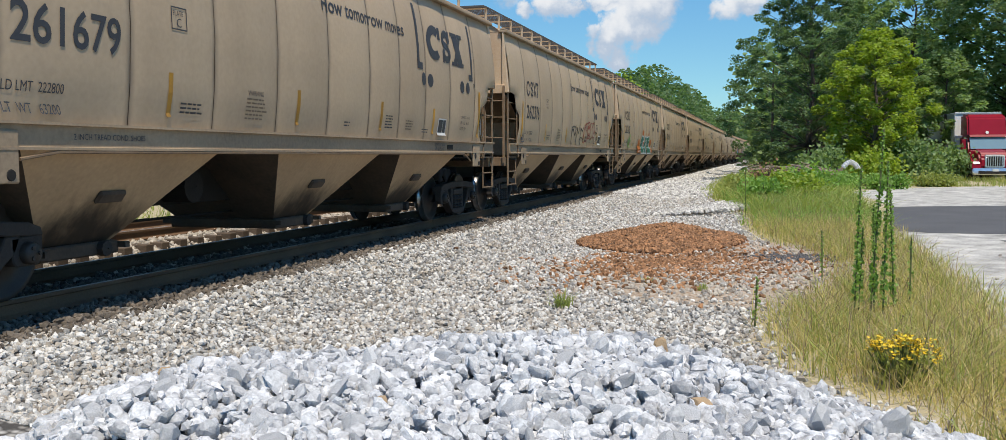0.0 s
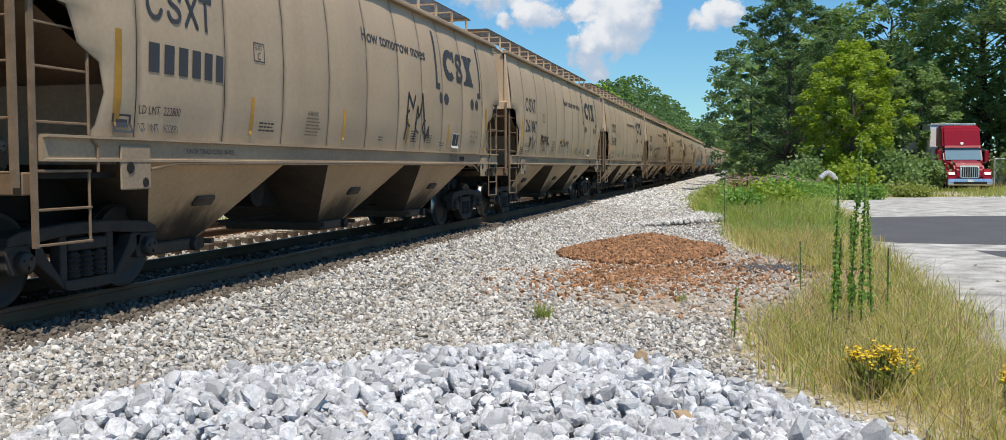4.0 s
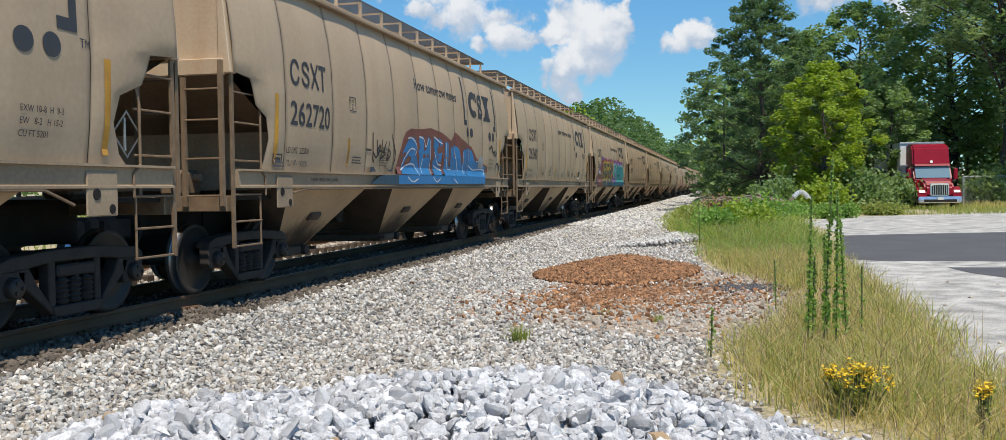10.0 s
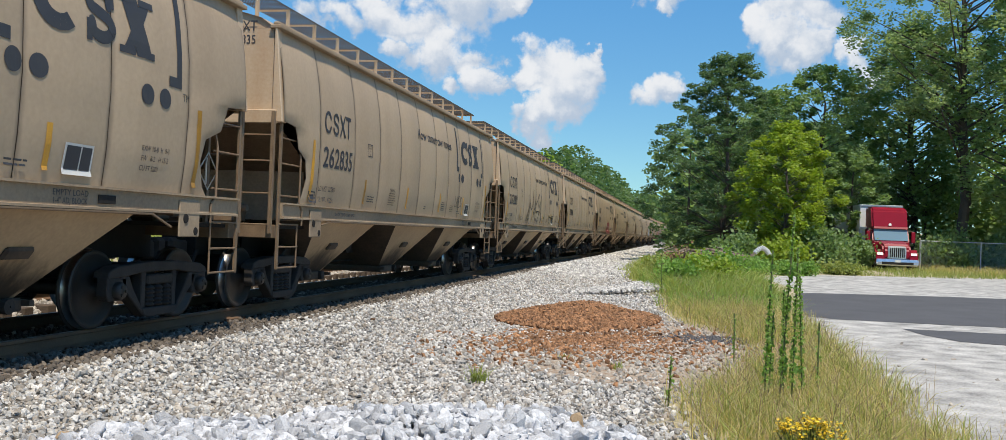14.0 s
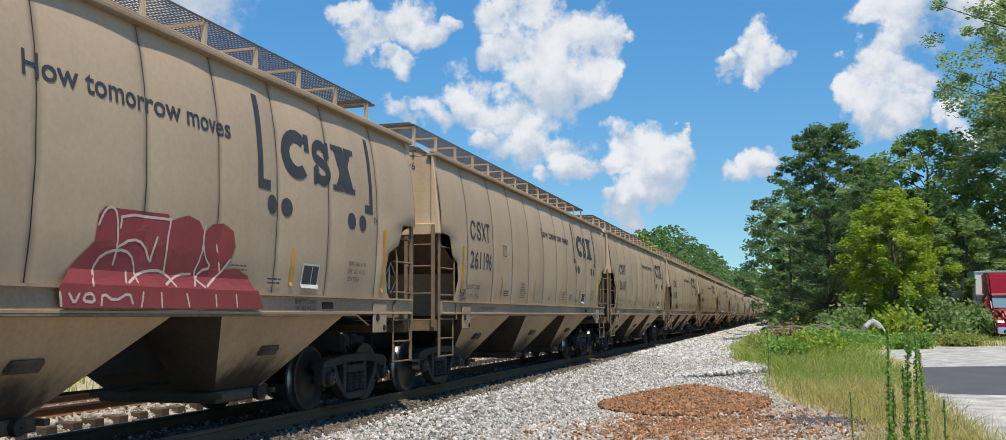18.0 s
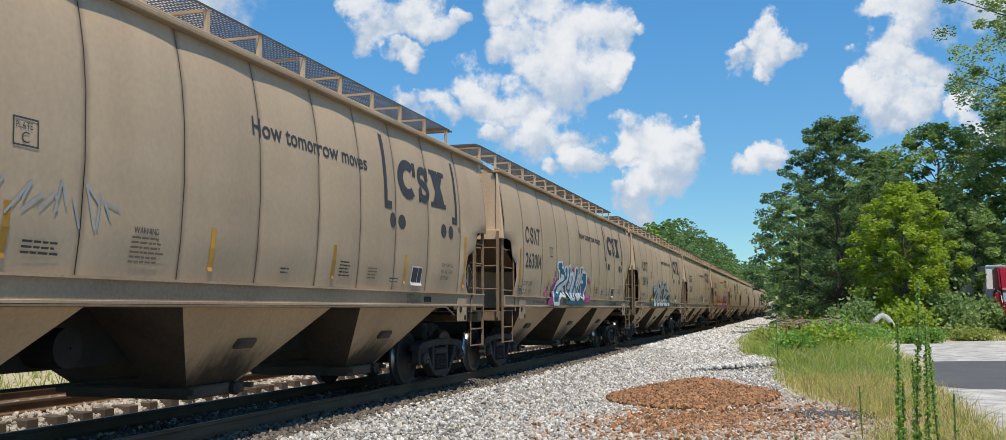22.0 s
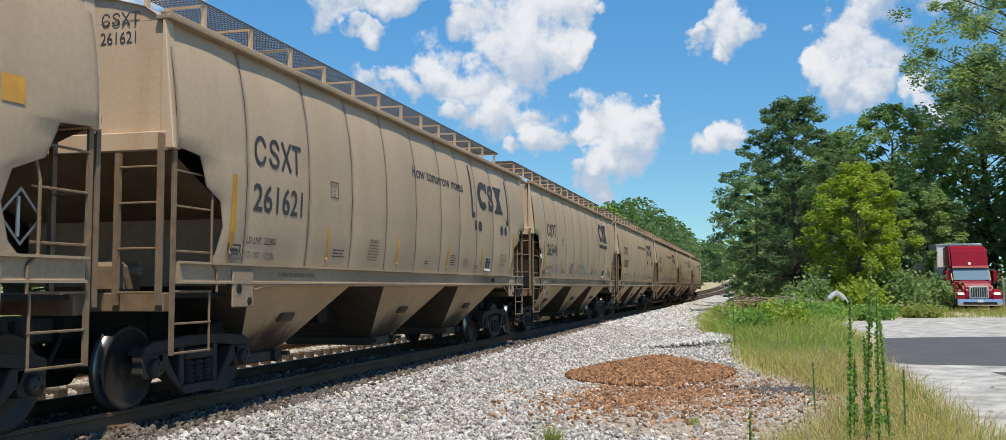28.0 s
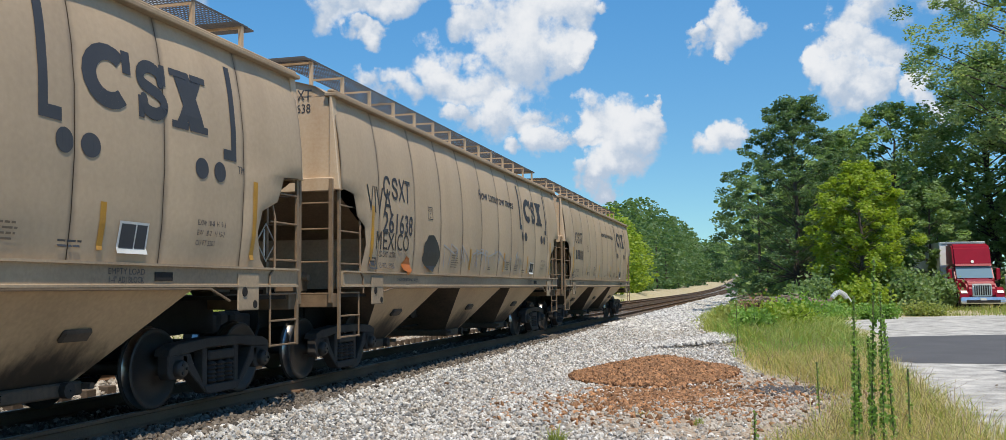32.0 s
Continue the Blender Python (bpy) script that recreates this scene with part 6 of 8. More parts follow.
def small_print(y, z, w, rows, gap=0.052, h=0.026, seed=1):
    r = random.Random(seed)
    out = []
    for k in range(rows):
        at, end = y, y + w * r.uniform(0.75, 1.0)
        while at < end - 0.02:
            to = min(end, at + r.uniform(0.04, 0.13))
            out.append(rect(at, to, z - k * gap, z - k * gap + h))
            at = to + 0.018
    return out


def base_marks(car):
    """What every wagon of the common kind carries."""
    ref = [(-6.75, 1.72, 2.65, 0.1), (-4.17, 1.72, 2.17, 0.07), (-1.42, 1.72, 2.17, 0.08), (1.33, 1.72, 2.17, 0.08), (3.74, 1.72, 2.17, 0.08), (6.48, 1.70, 2.64, 0.09)]
    for y, z0, z1, w in ref:
        drawing("reflector", car, [rect(y - w / 2, y + w / 2, z0, z1)], "yellow", key=("ref", y))
    for i, (y, z, w, rows, mat) in enumerate([(-3.98, 1.86, 0.42, 3, "ink"), (-2.7, 1.98, 0.5, 6, "red_ink"), (0.0, 1.80, 0.22, 2, "ink"), (1.5, 1.95, 0.34, 5, "ink"), (2.4, 1.90, 0.36, 4, "red_ink"), (3.2, 1.78, 0.34, 2, "ink"), (-5.6, 1.58, 0.01, 1, "ink")]):
        if w > 0.1:
            drawing("small_print", car, small_print(y, z, w, rows, 0.045, 0.019, seed=i), mat, key=("sp", i))
    drawing("data_panel", car, [rect(-6.80, -6.50, 1.66, 1.68), rect(-6.80, -6.50, 1.82, 1.84), rect(-6.80, -6.77, 1.66, 1.84), rect(-6.53, -6.50, 1.66, 1.84), rect(-6.74, -6.56, 1.71, 1.79)], "ink", key="dp1")
    drawing("data_panel", car, [rect(3.98, 4.45, 1.70, 2.01)], "white", key="dp2")
    drawing("data_panel", car, [rect(4.01, 4.23, 1.75, 1.985), rect(4.25, 4.42, 1.75, 1.985)], "ink", 0.009, key="dp3")
    drawing("plate_mark", car, [rect(-4.17, -3.9, 2.83, 2.845), rect(-4.17, -3.9, 2.61, 2.625), rect(-4.17, -4.155, 2.61, 2.845), rect(-3.915, -3.9, 2.61, 2.845)], "ink", key="pm")
    mark("plate_mark", car, "PLATE", 0.075, -4.14, 2.755, squeeze=0.85)
    mark("plate_mark", car, "C", 0.13, -4.085, 2.64)
    mark("limit_text", car, "LD LMT  222800", 0.125, -6.38, 1.86, squeeze=0.8)
    mark("limit_text", car, "LT  WT   63200", 0.125, -6.38, 1.68, squeeze=0.8)
    mark("size_text", car, "EXW 10-8  H  9-3", 0.085, 5.28, 2.05, squeeze=0.9)
    mark("size_text", car, "EW   8-2   H 15-2", 0.085, 5.28, 1.94, squeeze=0.9)
    mark("size_text", car, "CU FT 5201", 0.085, 5.28, 1.83, squeeze=0.9)
    mark("warning_text", car, "WARNING", 0.085, -2.68, 2.03, "ink", squeeze=0.9)
    mark("sill_text", car, "2 INCH TREAD COND. SHOES", 0.075, -5.55, 1.47, lift=-0.043)
    mark("logo_mark", car, "TM", 0.13, 6.09, 2.70)
    mark("sill_text", car, "EMPTY LOAD", 0.085, 3.88, 1.50, squeeze=1.1, lift=-0.043)
    mark("sill_text", car, '1-4" ADJ BLOCK', 0.085, 3.88, 1.42, squeeze=0.9, lift=-0.043)
    part("sill_tag", box(1.586, 1.60, 4.60, 4.90, 1.44, 1.53, 0.004), "black", car)
    # hazard placard holder at the rear corner
    bm = bmesh.new()
    for r0, r1 in ((0.25, 0.215),):
        pts = [(1, 0), (0, 1), (-1, 0), (0, -1)]
        for i in range(4):
            a, b = pts[i], pts[(i + 1) % 4]
            bm.faces.new([bm.verts.new((1.58, 6.87 + r * p[0], 1.93 + r * p[1])) for p, r in ((a, r0), (b, r0), (b, r1), (a, r1))])
    bmesh.ops.solidify(bm, geom=list(bm.faces), thickness=0.02)
    ph = part("placard_holder", bm, "galv", car)
    bm = box(1.545, 1.56, 6.855, 6.885, 1.76, 2.10)
    part("placard_clip", bm, "galv", ph)


def logo_marks(car, style):
    if style == "brackets":
        mark("slogan", car, "How tomorrow moves", 0.305, -0.70, 3.31, bold=0.004, squeeze=1.055)
        drawing("logo_bracket", car, [rect(2.86, 2.98, 2.83, 3.95), rect(2.98, 3.16, 2.83, 2.95)], "ink", key="lb1")
        drawing("logo_bracket", car, [rect(5.94, 6.06, 2.83, 3.95), rect(5.76, 5.94, 2.83, 2.95)], "ink", key="lb2")
        drawing("logo", car, emblem_shapes(3.46, 3.05, 1.98, 0.63), "ink", key="lg")
        for y in (3.20, 3.54, 5.32, 5.68):
            drawing("logo_dot", car, [disc(y, 2.67, 0.125, 0.115)], "ink", key=("ld", y))
    else:
        drawing("logo", car, emblem_shapes(3.42, 3.08, 1.75, 0.72), "ink", key="lg2")
        drawing("logo_bar", car, [rect(3.42, 5.17, 2.84, 2.98)], "ink", key="lg3")


def owner_shapes(y, z, k):
    """The owner's initials as plain shapes: an open ring, a double hook, crossed bars and a post."""
    ring = [(0.92, 0.72), (0.72, 0.97), (0.30, 0.97), (0.05, 0.70), (0.05, 0.30), (0.30, 0.03), (0.72, 0.03), (0.92, 0.28)]
    hook = [(0.90, 0.74), (0.70, 0.98), (0.25, 0.96), (0.08, 0.74), (0.30, 0.55), (0.72, 0.46), (0.94, 0.26), (0.72, 0.03), (0.28, 0.03), (0.06, 0.26)]
    out = []
    for shift, line in ((0.0, curved(ring)), (0.33, curved(hook)), (0.64, [(0.04, 1.0), (0.96, 0.0)]), (0.64, [(0.94, 1.0), (0.06, 0.0)])):
        out += thick([(y + k * (shift + 0.25 * a), z + k * 0.34 * b) for a, b in line], 0.05 * k, False)
    return out + [rect(y + 0.92 * k, y + 1.20 * k, z + 0.30 * k, z + 0.36 * k), rect(y + 1.03 * k, y + 1.09 * k, z - 0.02 * k, z + 0.30 * k)]


def number_marks(car, number):
    # the owner's initials as plain shapes
    drawing("owner_mark", car, owner_shapes(-6.26, 2.84, 1.0), "ink", key="om")
    if number:
        mark("wagon_number", car, number, 0.47, -6.30, 2.27, bold=0.006, squeeze=0.98)
    else:
        drawing("wagon_number", car, [rect(-6.25 + 0.25 * k, -6.25 + 0.25 * k + 0.17, 2.29, 2.59) for k in range(6)], "ink", key="nb")
    key = ("end", number)
    if key not in CACHE:
        bm = bmesh.new()
        for n, poly in enumerate(owner_shapes(0.66, 4.17, 0.40)):
            bm.faces.new([bm.verts.new((a, -7.866 - 0.00005 * n, b)) for a, b in poly])
        me = bpy.data.meshes.new("end_number")
        bm.to_mesh(me)
        bm.free()
        CACHE[key] = me
    piece("end_initials", CACHE[key], "ink", car)
    if number:
        me = CACHE.get(("endn", number))
        if not me:
            me = glyphs(number, 0.19)
            co = np.empty(len(me.vertices) * 3, dtype=np.float32)
            me.vertices.foreach_get("co", co)
            co = co.reshape(-1, 3)
            me.vertices.foreach_set("co", np.stack([0.64 + co[:, 0] * 0.85, -7.866 + 0 * co[:, 0], 3.97 + co[:, 1]], 1).astype(np.float32).ravel())
            me.update()
        piece("end_number", me, "ink", car)


def blob(y, z, ry, rz, seed, n=26, jag=0.3):
    r = random.Random(seed)
    ph = [r.uniform(0, 6.28) for _ in range(3)]
    return [(y + ry * math.cos(t) * (1 + jag * (0.6 * math.sin(3 * t + ph[0]) + 0.4 * math.sin(7 * t + ph[1]))),
             max(1.42, z + rz * math.sin(t) * (1 + jag * (0.6 * math.sin(4 * t + ph[2]) + 0.4 * math.sin(9 * t + ph[0]))))) for t in [2 * math.pi * i / n for i in range(n)]]


def scrawl(y0, y1, z0, z1, seed, strokes=14, w=0.035):
    """Spray-can strokes: short slanting bars and hooks."""
    r = random.Random(seed)
    out = []
    for i in range(strokes):
        y = y0 + (y1 - y0) * (i + r.uniform(0.1, 0.9)) / strokes
        a = (y + r.uniform(-0.12, 0.12), z0 + (z1 - z0) * r.uniform(0, 0.35))
        b = (y + r.uniform(-0.18, 0.18), z0 + (z1 - z0) * r.uniform(0.6, 1.0))
        c = (y + r.uniform(-0.05, 0.35) * (y1 - y0) * 0.35, z0 + (z1 - z0) * r.uniform(0.3, 0.9))
        for p, q in ((a, b), (b, c)):
            d = Vector((q[0] - p[0], q[1] - p[1]))
            if d.length < 0.05:
                continue
            s = Vector((-d.y, d.x)).normalized() * w
            out.append([(p[0] - s.x, p[1] - s.y), (q[0] - s.x, q[1] - s.y), (q[0] + s.x, q[1] + s.y), (p[0] + s.x, p[1] + s.y)])
    return out


WORD = {"D": [[(0, 0), (0, 1), (0.7, 0.9), (1, 0.5), (0.7, 0.1), (0, 0)]], "E": [[(1, 1), (0, 1), (0, 0), (1, 0)], [(0, 0.5), (0.8, 0.5)]], "A": [[(0, 0), (0.5, 1), (1, 0)], [(0.22, 0.4), (0.8, 0.4)]],
        "T": [[(0, 1), (1, 1)], [(0.5, 1), (0.5, 0)]], "H": [[(0, 0), (0, 1)], [(1, 0), (1, 1)], [(0, 0.5), (1, 0.5)]],
        "L": [[(0, 1), (0.05, 0), (0.9, 0.05)]], "N": [[(0, 0), (0.05, 1), (0.9, 0), (1, 1)]], "S": [[(1, 0.85), (0.5, 1), (0.05, 0.75), (0.9, 0.32), (0.5, 0), (0, 0.15)]]}


def curved(points, rounds=2):
    """Rounds the corners of a line."""
    for _ in range(rounds):
        out = [points[0]]
        for p, q in zip(points, points[1:]):
            out += [(0.75 * p[0] + 0.25 * q[0], 0.75 * p[1] + 0.25 * q[1]), (0.25 * p[0] + 0.75 * q[0], 0.25 * p[1] + 0.75 * q[1])]
        points = out + [points[-1]]
    return points


def thick(points, w, above=True):
    """A broad line along points, as quads with round joints; above: kept over the lower edge of the sill."""
    out = []
    for p, q in zip(points, points[1:]):
        d = Vector((q[0] - p[0], q[1] - p[1]))
        n = Vector((-d.y, d.x)).normalized() * w / 2
        out.append([(p[0] - n.x, p[1] - n.y), (q[0] - n.x, q[1] - n.y), (q[0] + n.x, q[1] + n.y), (p[0] + n.x, p[1] + n.y)])
    for p in points:
        out.append(disc(p[0], p[1], w / 2, w / 2, 8))
    return [[(y, max(1.41, z)) for y, z in poly] for poly in out] if above else out


def piece_strokes(y0, y1, z0, z1, count, seed, w):
    """Sprayed loops, hooks and wedges that run into one another and spell nothing."""
    r = random.Random(seed)
    out = []
    step = (y1 - y0) / count
    up = True
    for i in range(count):
        c = y0 + (i + 0.5) * step
        tall = r.uniform(0.78, 1.0)
        a, b = (0.02, tall) if up else (tall, 0.02)
        line = [(c - 0.50 * step, a), (c - r.uniform(0.1, 0.3) * step, b), (c + r.uniform(-0.1, 0.35) * step, 0.5 * (a + b) + r.uniform(-0.25, 0.2)), (c + r.uniform(0.25, 0.55) * step, b * 0.9 + 0.05)]
        line = [(min(max(p, y0), y1), min(1, max(0, q))) for p, q in line]
        if r.random() < 0.55:
            line = curved(line)
        out += thick([(p, z0 + q * (z1 - z0)) for p, q in line], w)
        if r.random() < 0.7:
            v = r.uniform(0.15, 0.75)
            arc = [(c + 0.45 * step * math.cos(g), z0 + (v + 0.16 * math.sin(g)) * (z1 - z0)) for g in np.linspace(r.uniform(0, 2), r.uniform(3.2, 5.2), 6)]
            out += thick([(min(max(p, y0), y1), q) for p, q in arc], w * 0.75)
        up = not up if r.random() < 0.7 else up
    return out


def paint_piece(car, y0, y1, z0, z1, count, seed, fill, rim, cloud=None, extra=None, weight=0.30, glow=0.10):
    """A painted piece in layers: cloud, outline, fill and highlights."""
    name = "graffiti"
    r = random.Random(seed + 9)
    if cloud:
        m = max(3, int((y1 - y0) / 0.75))
        for k in range(m):
            y = y0 + (y1 - y0) * (k + 0.5) / m
            drawing(name, car, [blob(y, z0 + (z1 - z0) * 0.56 + r.uniform(-0.05, 0.12), (y1 - y0) / m * 0.72, (z1 - z0) * 0.60, seed + k, 22, 0.16)], cloud, 0.007 + 0.0004 * (k % 4))
    step = (y1 - y0) / count
    w = min(0.34, weight * step)
    drawing(name, car, piece_strokes(y0, y1, z0 + 0.05, z1 - 0.08, count, seed, w + glow), rim, 0.011)
    drawing(name, car, piece_strokes(y0, y1, z0 + 0.05, z1 - 0.08, count, seed, w), fill, 0.015)
    if extra:
        drawing(name, car, piece_strokes(y0, y1, z0 + 0.05, z1 - 0.08, count, seed, 0.03), extra, 0.019)


def word_lines(text, y0, y1, z0, z1, w):
    step = (y1 - y0) / len(text)
    out = []
    for i, ch in enumerate(text):
        for line in WORD[ch]:
            out += thick([(y0 + step * (i + 0.08 + 0.76 * u), z0 + (z1 - z0) * v) for u, v in line], w)
    return out


NUMBERS = ["261679", "262376", "262125", "261263", "", "261847", "261983", "261665", "262458", "262342", "262720", "262402", "261", "261943", "262835", "262880", "",
           "262925", "261196", "261691", "261309", "262848", "263004", "261114", "261882", "", "", "261621", "265444", "262747", "262148", "261638", ""]
first = hopper_car()
base_marks(first)
cars = [first] + [copy_thing(first, Matrix()) for _ in NUMBERS[1:]]
for k, (car, number) in enumerate(zip(cars, NUMBERS)):
    number_marks(car, number)
    logo_marks(car, "bar" if k in (26, 28) else "brackets")


def shape(car, points, mat, lift, rim=None, w=0.06):
    """One filled, sprayed shape, with an edge line if a rim is given."""
    if rim:
        drawing("graffiti", car, thick([*points, points[0]], w), rim, lift - 0.0006)
    drawing("graffiti", car, [points], mat, lift)


def strokes(car, runs, mat, w, lift, rounds=1):
    """Sprayed lines of one colour and width."""
    drawing("graffiti", car, [q for run in runs for q in thick(curved(run, rounds), w)], mat, lift)


def spray(k, label):
    tagged(cars[k], label)
    return cars[k]


plain = "tan covered hopper wagon with dark lettering, rolling along the track"
for car in cars:
    tagged(car, plain)
c = spray(1, "tan covered hopper wagon with black and red outlined bubble pieces")
strokes(c, [[(1.62, 2.37), (1.38, 2.26), (1.24, 2.01), (1.25, 1.79), (1.48, 1.72), (1.60, 1.81), (1.61, 2.09), (1.72, 2.28), (1.62, 2.37)], [(1.68, 2.32), (1.83, 2.4), (1.97, 2.37), (2.00, 2.27), (1.90, 2.18), (1.71, 2.13)], [(1.90, 2.18), (2.03, 2.04), (2.00, 1.86), (1.80, 1.78), (1.64, 1.81)], [(2.02, 2.27), (2.13, 2.42), (2.31, 2.44), (2.45, 2.35), (2.44, 2.1), (2.34, 1.91), (2.11, 1.87), (2.01, 1.95)], [(2.42, 2.29), (2.55, 2.43), (2.75, 2.41), (2.78, 2.32), (2.64, 2.22), (2.79, 2.13), (2.77, 1.94), (2.58, 1.86), (2.41, 1.92)], [(2.78, 2.26), (2.87, 2.41), (3.04, 2.45), (3.14, 2.35), (3.07, 2.12), (2.87, 1.98)]], "redp", 0.035, 0.01, 1)
strokes(c, [[(3.07, 2.42), (3.30, 2.44), (3.30, 2.31), (3.14, 2.23), (3.39, 2.18), (3.33, 2.01), (3.13, 1.91), (2.87, 1.96)], [(2.11, 2.27), (2.29, 2.33)], [(2.04, 1.95), (2.12, 2.08), (2.19, 1.96), (2.26, 2.09), (2.33, 1.97)], [(1.42, 2.16), (1.52, 2.28), (1.58, 2.14)], [(1.30, 1.98), (1.31, 1.85)], [(1.75, 1.88), (1.94, 1.92)]], "redp", 0.035, 0.01, 1)
strokes(c, [[(3.45, 1.99), (3.53, 2.19), (3.70, 2.31), (3.80, 2.22), (3.63, 2.07), (3.51, 2.13)], [(3.58, 2.37), (3.73, 2.38)], [(3.56, 1.79), (3.63, 2.0), (3.78, 1.87)]], "blackp", 0.03, 0.01, 1)
shape(c, [(2.21, 2.24), (2.20, 2.2), (2.17, 2.18), (2.13, 2.19), (2.12, 2.23), (2.14, 2.27), (2.18, 2.28), (2.21, 2.27)], "redp", 0.01)
shape(c, [(2.34, 2.25), (2.32, 2.21), (2.29, 2.19), (2.25, 2.2), (2.24, 2.24), (2.26, 2.28), (2.29, 2.3), (2.33, 2.28)], "redp", 0.01)
strokes(c, [[(4.24, 2.11), (4.69, 1.87)], [(4.70, 2.16), (4.20, 1.83)], [(4.20, 1.92), (4.74, 2.07)], [(4.26, 1.74), (4.41, 1.86), (4.59, 1.74)]], "blackp", 0.016, 0.01, 0)
drawing("graffiti", c, piece_strokes(-0.6, 1.3, 1.66, 2.4, 3, 1, 0.045), "blackp", 0.008)
c = spray(2, "tan covered hopper wagon with a green and orange painted piece")
shape(c, [(-2.56, 1.45), (-2.43, 1.71), (-2.25, 1.84), (-2.06, 2.02), (-1.69, 2.08), (-1.55, 1.87), (-1.40, 1.46)], "orangep", 0.008)
shape(c, [(-0.75, 2.27), (-0.68, 2.46), (-0.40, 2.53), (-0.17, 2.45), (-0.25, 2.26)], "orangep", 0.008)
shape(c, [(0.58, 2.26), (0.85, 2.51), (0.98, 2.23)], "orangep", 0.008)
shape(c, [(1.32, 2.25), (1.50, 2.42), (1.86, 2.49), (1.92, 2.23)], "orangep", 0.008)
shape(c, [(2.01, 1.84), (2.17, 2.07), (2.67, 2.15), (2.77, 1.92), (2.43, 1.74), (3.25, 1.49), (2.16, 1.45)], "orangep", 0.008)
shape(c, [(-0.35, 1.96), (-0.06, 2.12), (0.19, 2.13), (0.31, 1.84), (-0.07, 1.68)], "orangep", 0.008)
shape(c, [(-1.37, 1.42), (-1.40, 1.83), (-1.18, 2.15), (-0.75, 2.25), (-0.30, 2.22), (-0.16, 2.07), (-0.35, 1.96), (-0.54, 1.76), (-0.36, 1.42)], "greenp", 0.011, "whitep", 0.07)
shape(c, [(-0.27, 1.42), (-0.06, 1.83), (0.14, 2.18), (0.71, 2.26), (0.98, 2.18), (0.92, 2.02), (0.49, 1.8), (0.33, 1.69), (0.48, 1.42)], "greenp", 0.011, "whitep", 0.07)
shape(c, [(0.91, 1.42), (1.03, 1.87), (0.98, 2.16), (1.56, 2.26), (2.02, 2.23), (1.92, 2.01), (1.55, 1.83), (2.17, 1.74), (2.36, 1.43)], "greenp", 0.011, "whitep", 0.07)
strokes(c, [[(-1.08, 1.93), (-0.76, 1.99), (-0.81, 1.76), (-1.09, 1.7)], [(0.31, 1.99), (0.57, 2.05)], [(1.32, 2.03), (1.61, 2.08)], [(1.31, 1.71), (1.91, 1.7)]], "whitep", 0.03, 0.015, 1)
strokes(c, [[(-2.26, 1.5), (-2.11, 1.52)], [(-2.02, 1.55), (-1.95, 1.49), (-1.87, 1.55)], [(-1.80, 1.49), (-1.80, 1.55), (-1.68, 1.56)], [(-1.60, 1.5), (-1.60, 1.56), (-1.48, 1.56)]], "whitep", 0.025, 0.015, 0)
strokes(c, [[(-5.55, 2.02), (-5.46, 1.8), (-5.38, 2.03), (-5.31, 1.81), (-5.19, 2.11)], [(-5.15, 1.88), (-5.00, 2.12), (-4.96, 1.86)], [(-4.89, 2.13), (-4.69, 2.21), (-4.81, 2.0), (-4.66, 1.95)], [(-5.41, 1.71), (-5.10, 1.79), (-5.01, 1.69)]], "limep", 0.12, 0.009, 1)
c = spray(4, "tan covered hopper wagon with a black scrawl near its front")
drawing("graffiti", c, piece_strokes(1.2, 2.6, 1.8, 2.7, 3, 5, 0.06), "blackp", 0.008)
c = spray(5, "tan covered hopper wagon with small black tags")
drawing("graffiti", c, piece_strokes(-4.35, -3.1, 1.95, 2.25, 6, 6, 0.045), "blackp", 0.008)
drawing("graffiti", c, piece_strokes(-1.45, 0.1, 1.95, 2.22, 6, 7, 0.035), "blackp", 0.008)
drawing("graffiti", c, scrawl(-5.9, -5.1, 1.75, 2.2, 8, 9, 0.012), "blackp", 0.008)
c = spray(7, "tan covered hopper wagon with tall black outlined letters")
strokes(c, [[(-4.77, 1.61), (-4.77, 1.75), (-4.56, 1.89), (-4.50, 2.12), (-4.39, 2.31), (-4.07, 2.5), (-3.86, 2.53), (-3.65, 2.38), (-3.36, 2.29), (-3.29, 2.0), (-3.28, 1.58)], [(-4.11, 1.68), (-4.04, 2.17), (-3.86, 2.11), (-3.72, 1.93), (-3.81, 1.73), (-4.04, 1.66)], [(-4.48, 1.56), (-4.35, 1.76)], [(-3.29, 2.29), (-2.99, 2.42), (-2.72, 2.41), (-2.51, 2.4), (-2.40, 2.48), (-2.31, 2.36), (-2.45, 2.09), (-2.98, 2.03), (-3.03, 1.86), (-2.66, 1.98), (-2.53, 1.88), (-2.66, 1.7), (-3.08, 1.66), (-2.93, 1.59), (-2.44, 1.62)], [(-2.44, 1.6), (-2.36, 1.94), (-2.22, 2.26), (-2.08, 2.43), (-1.64, 2.52), (-1.55, 2.52), (-1.51, 2.31), (-1.44, 1.98), (-1.31, 1.6)]], "blackp", 0.06, 0.01, 1)
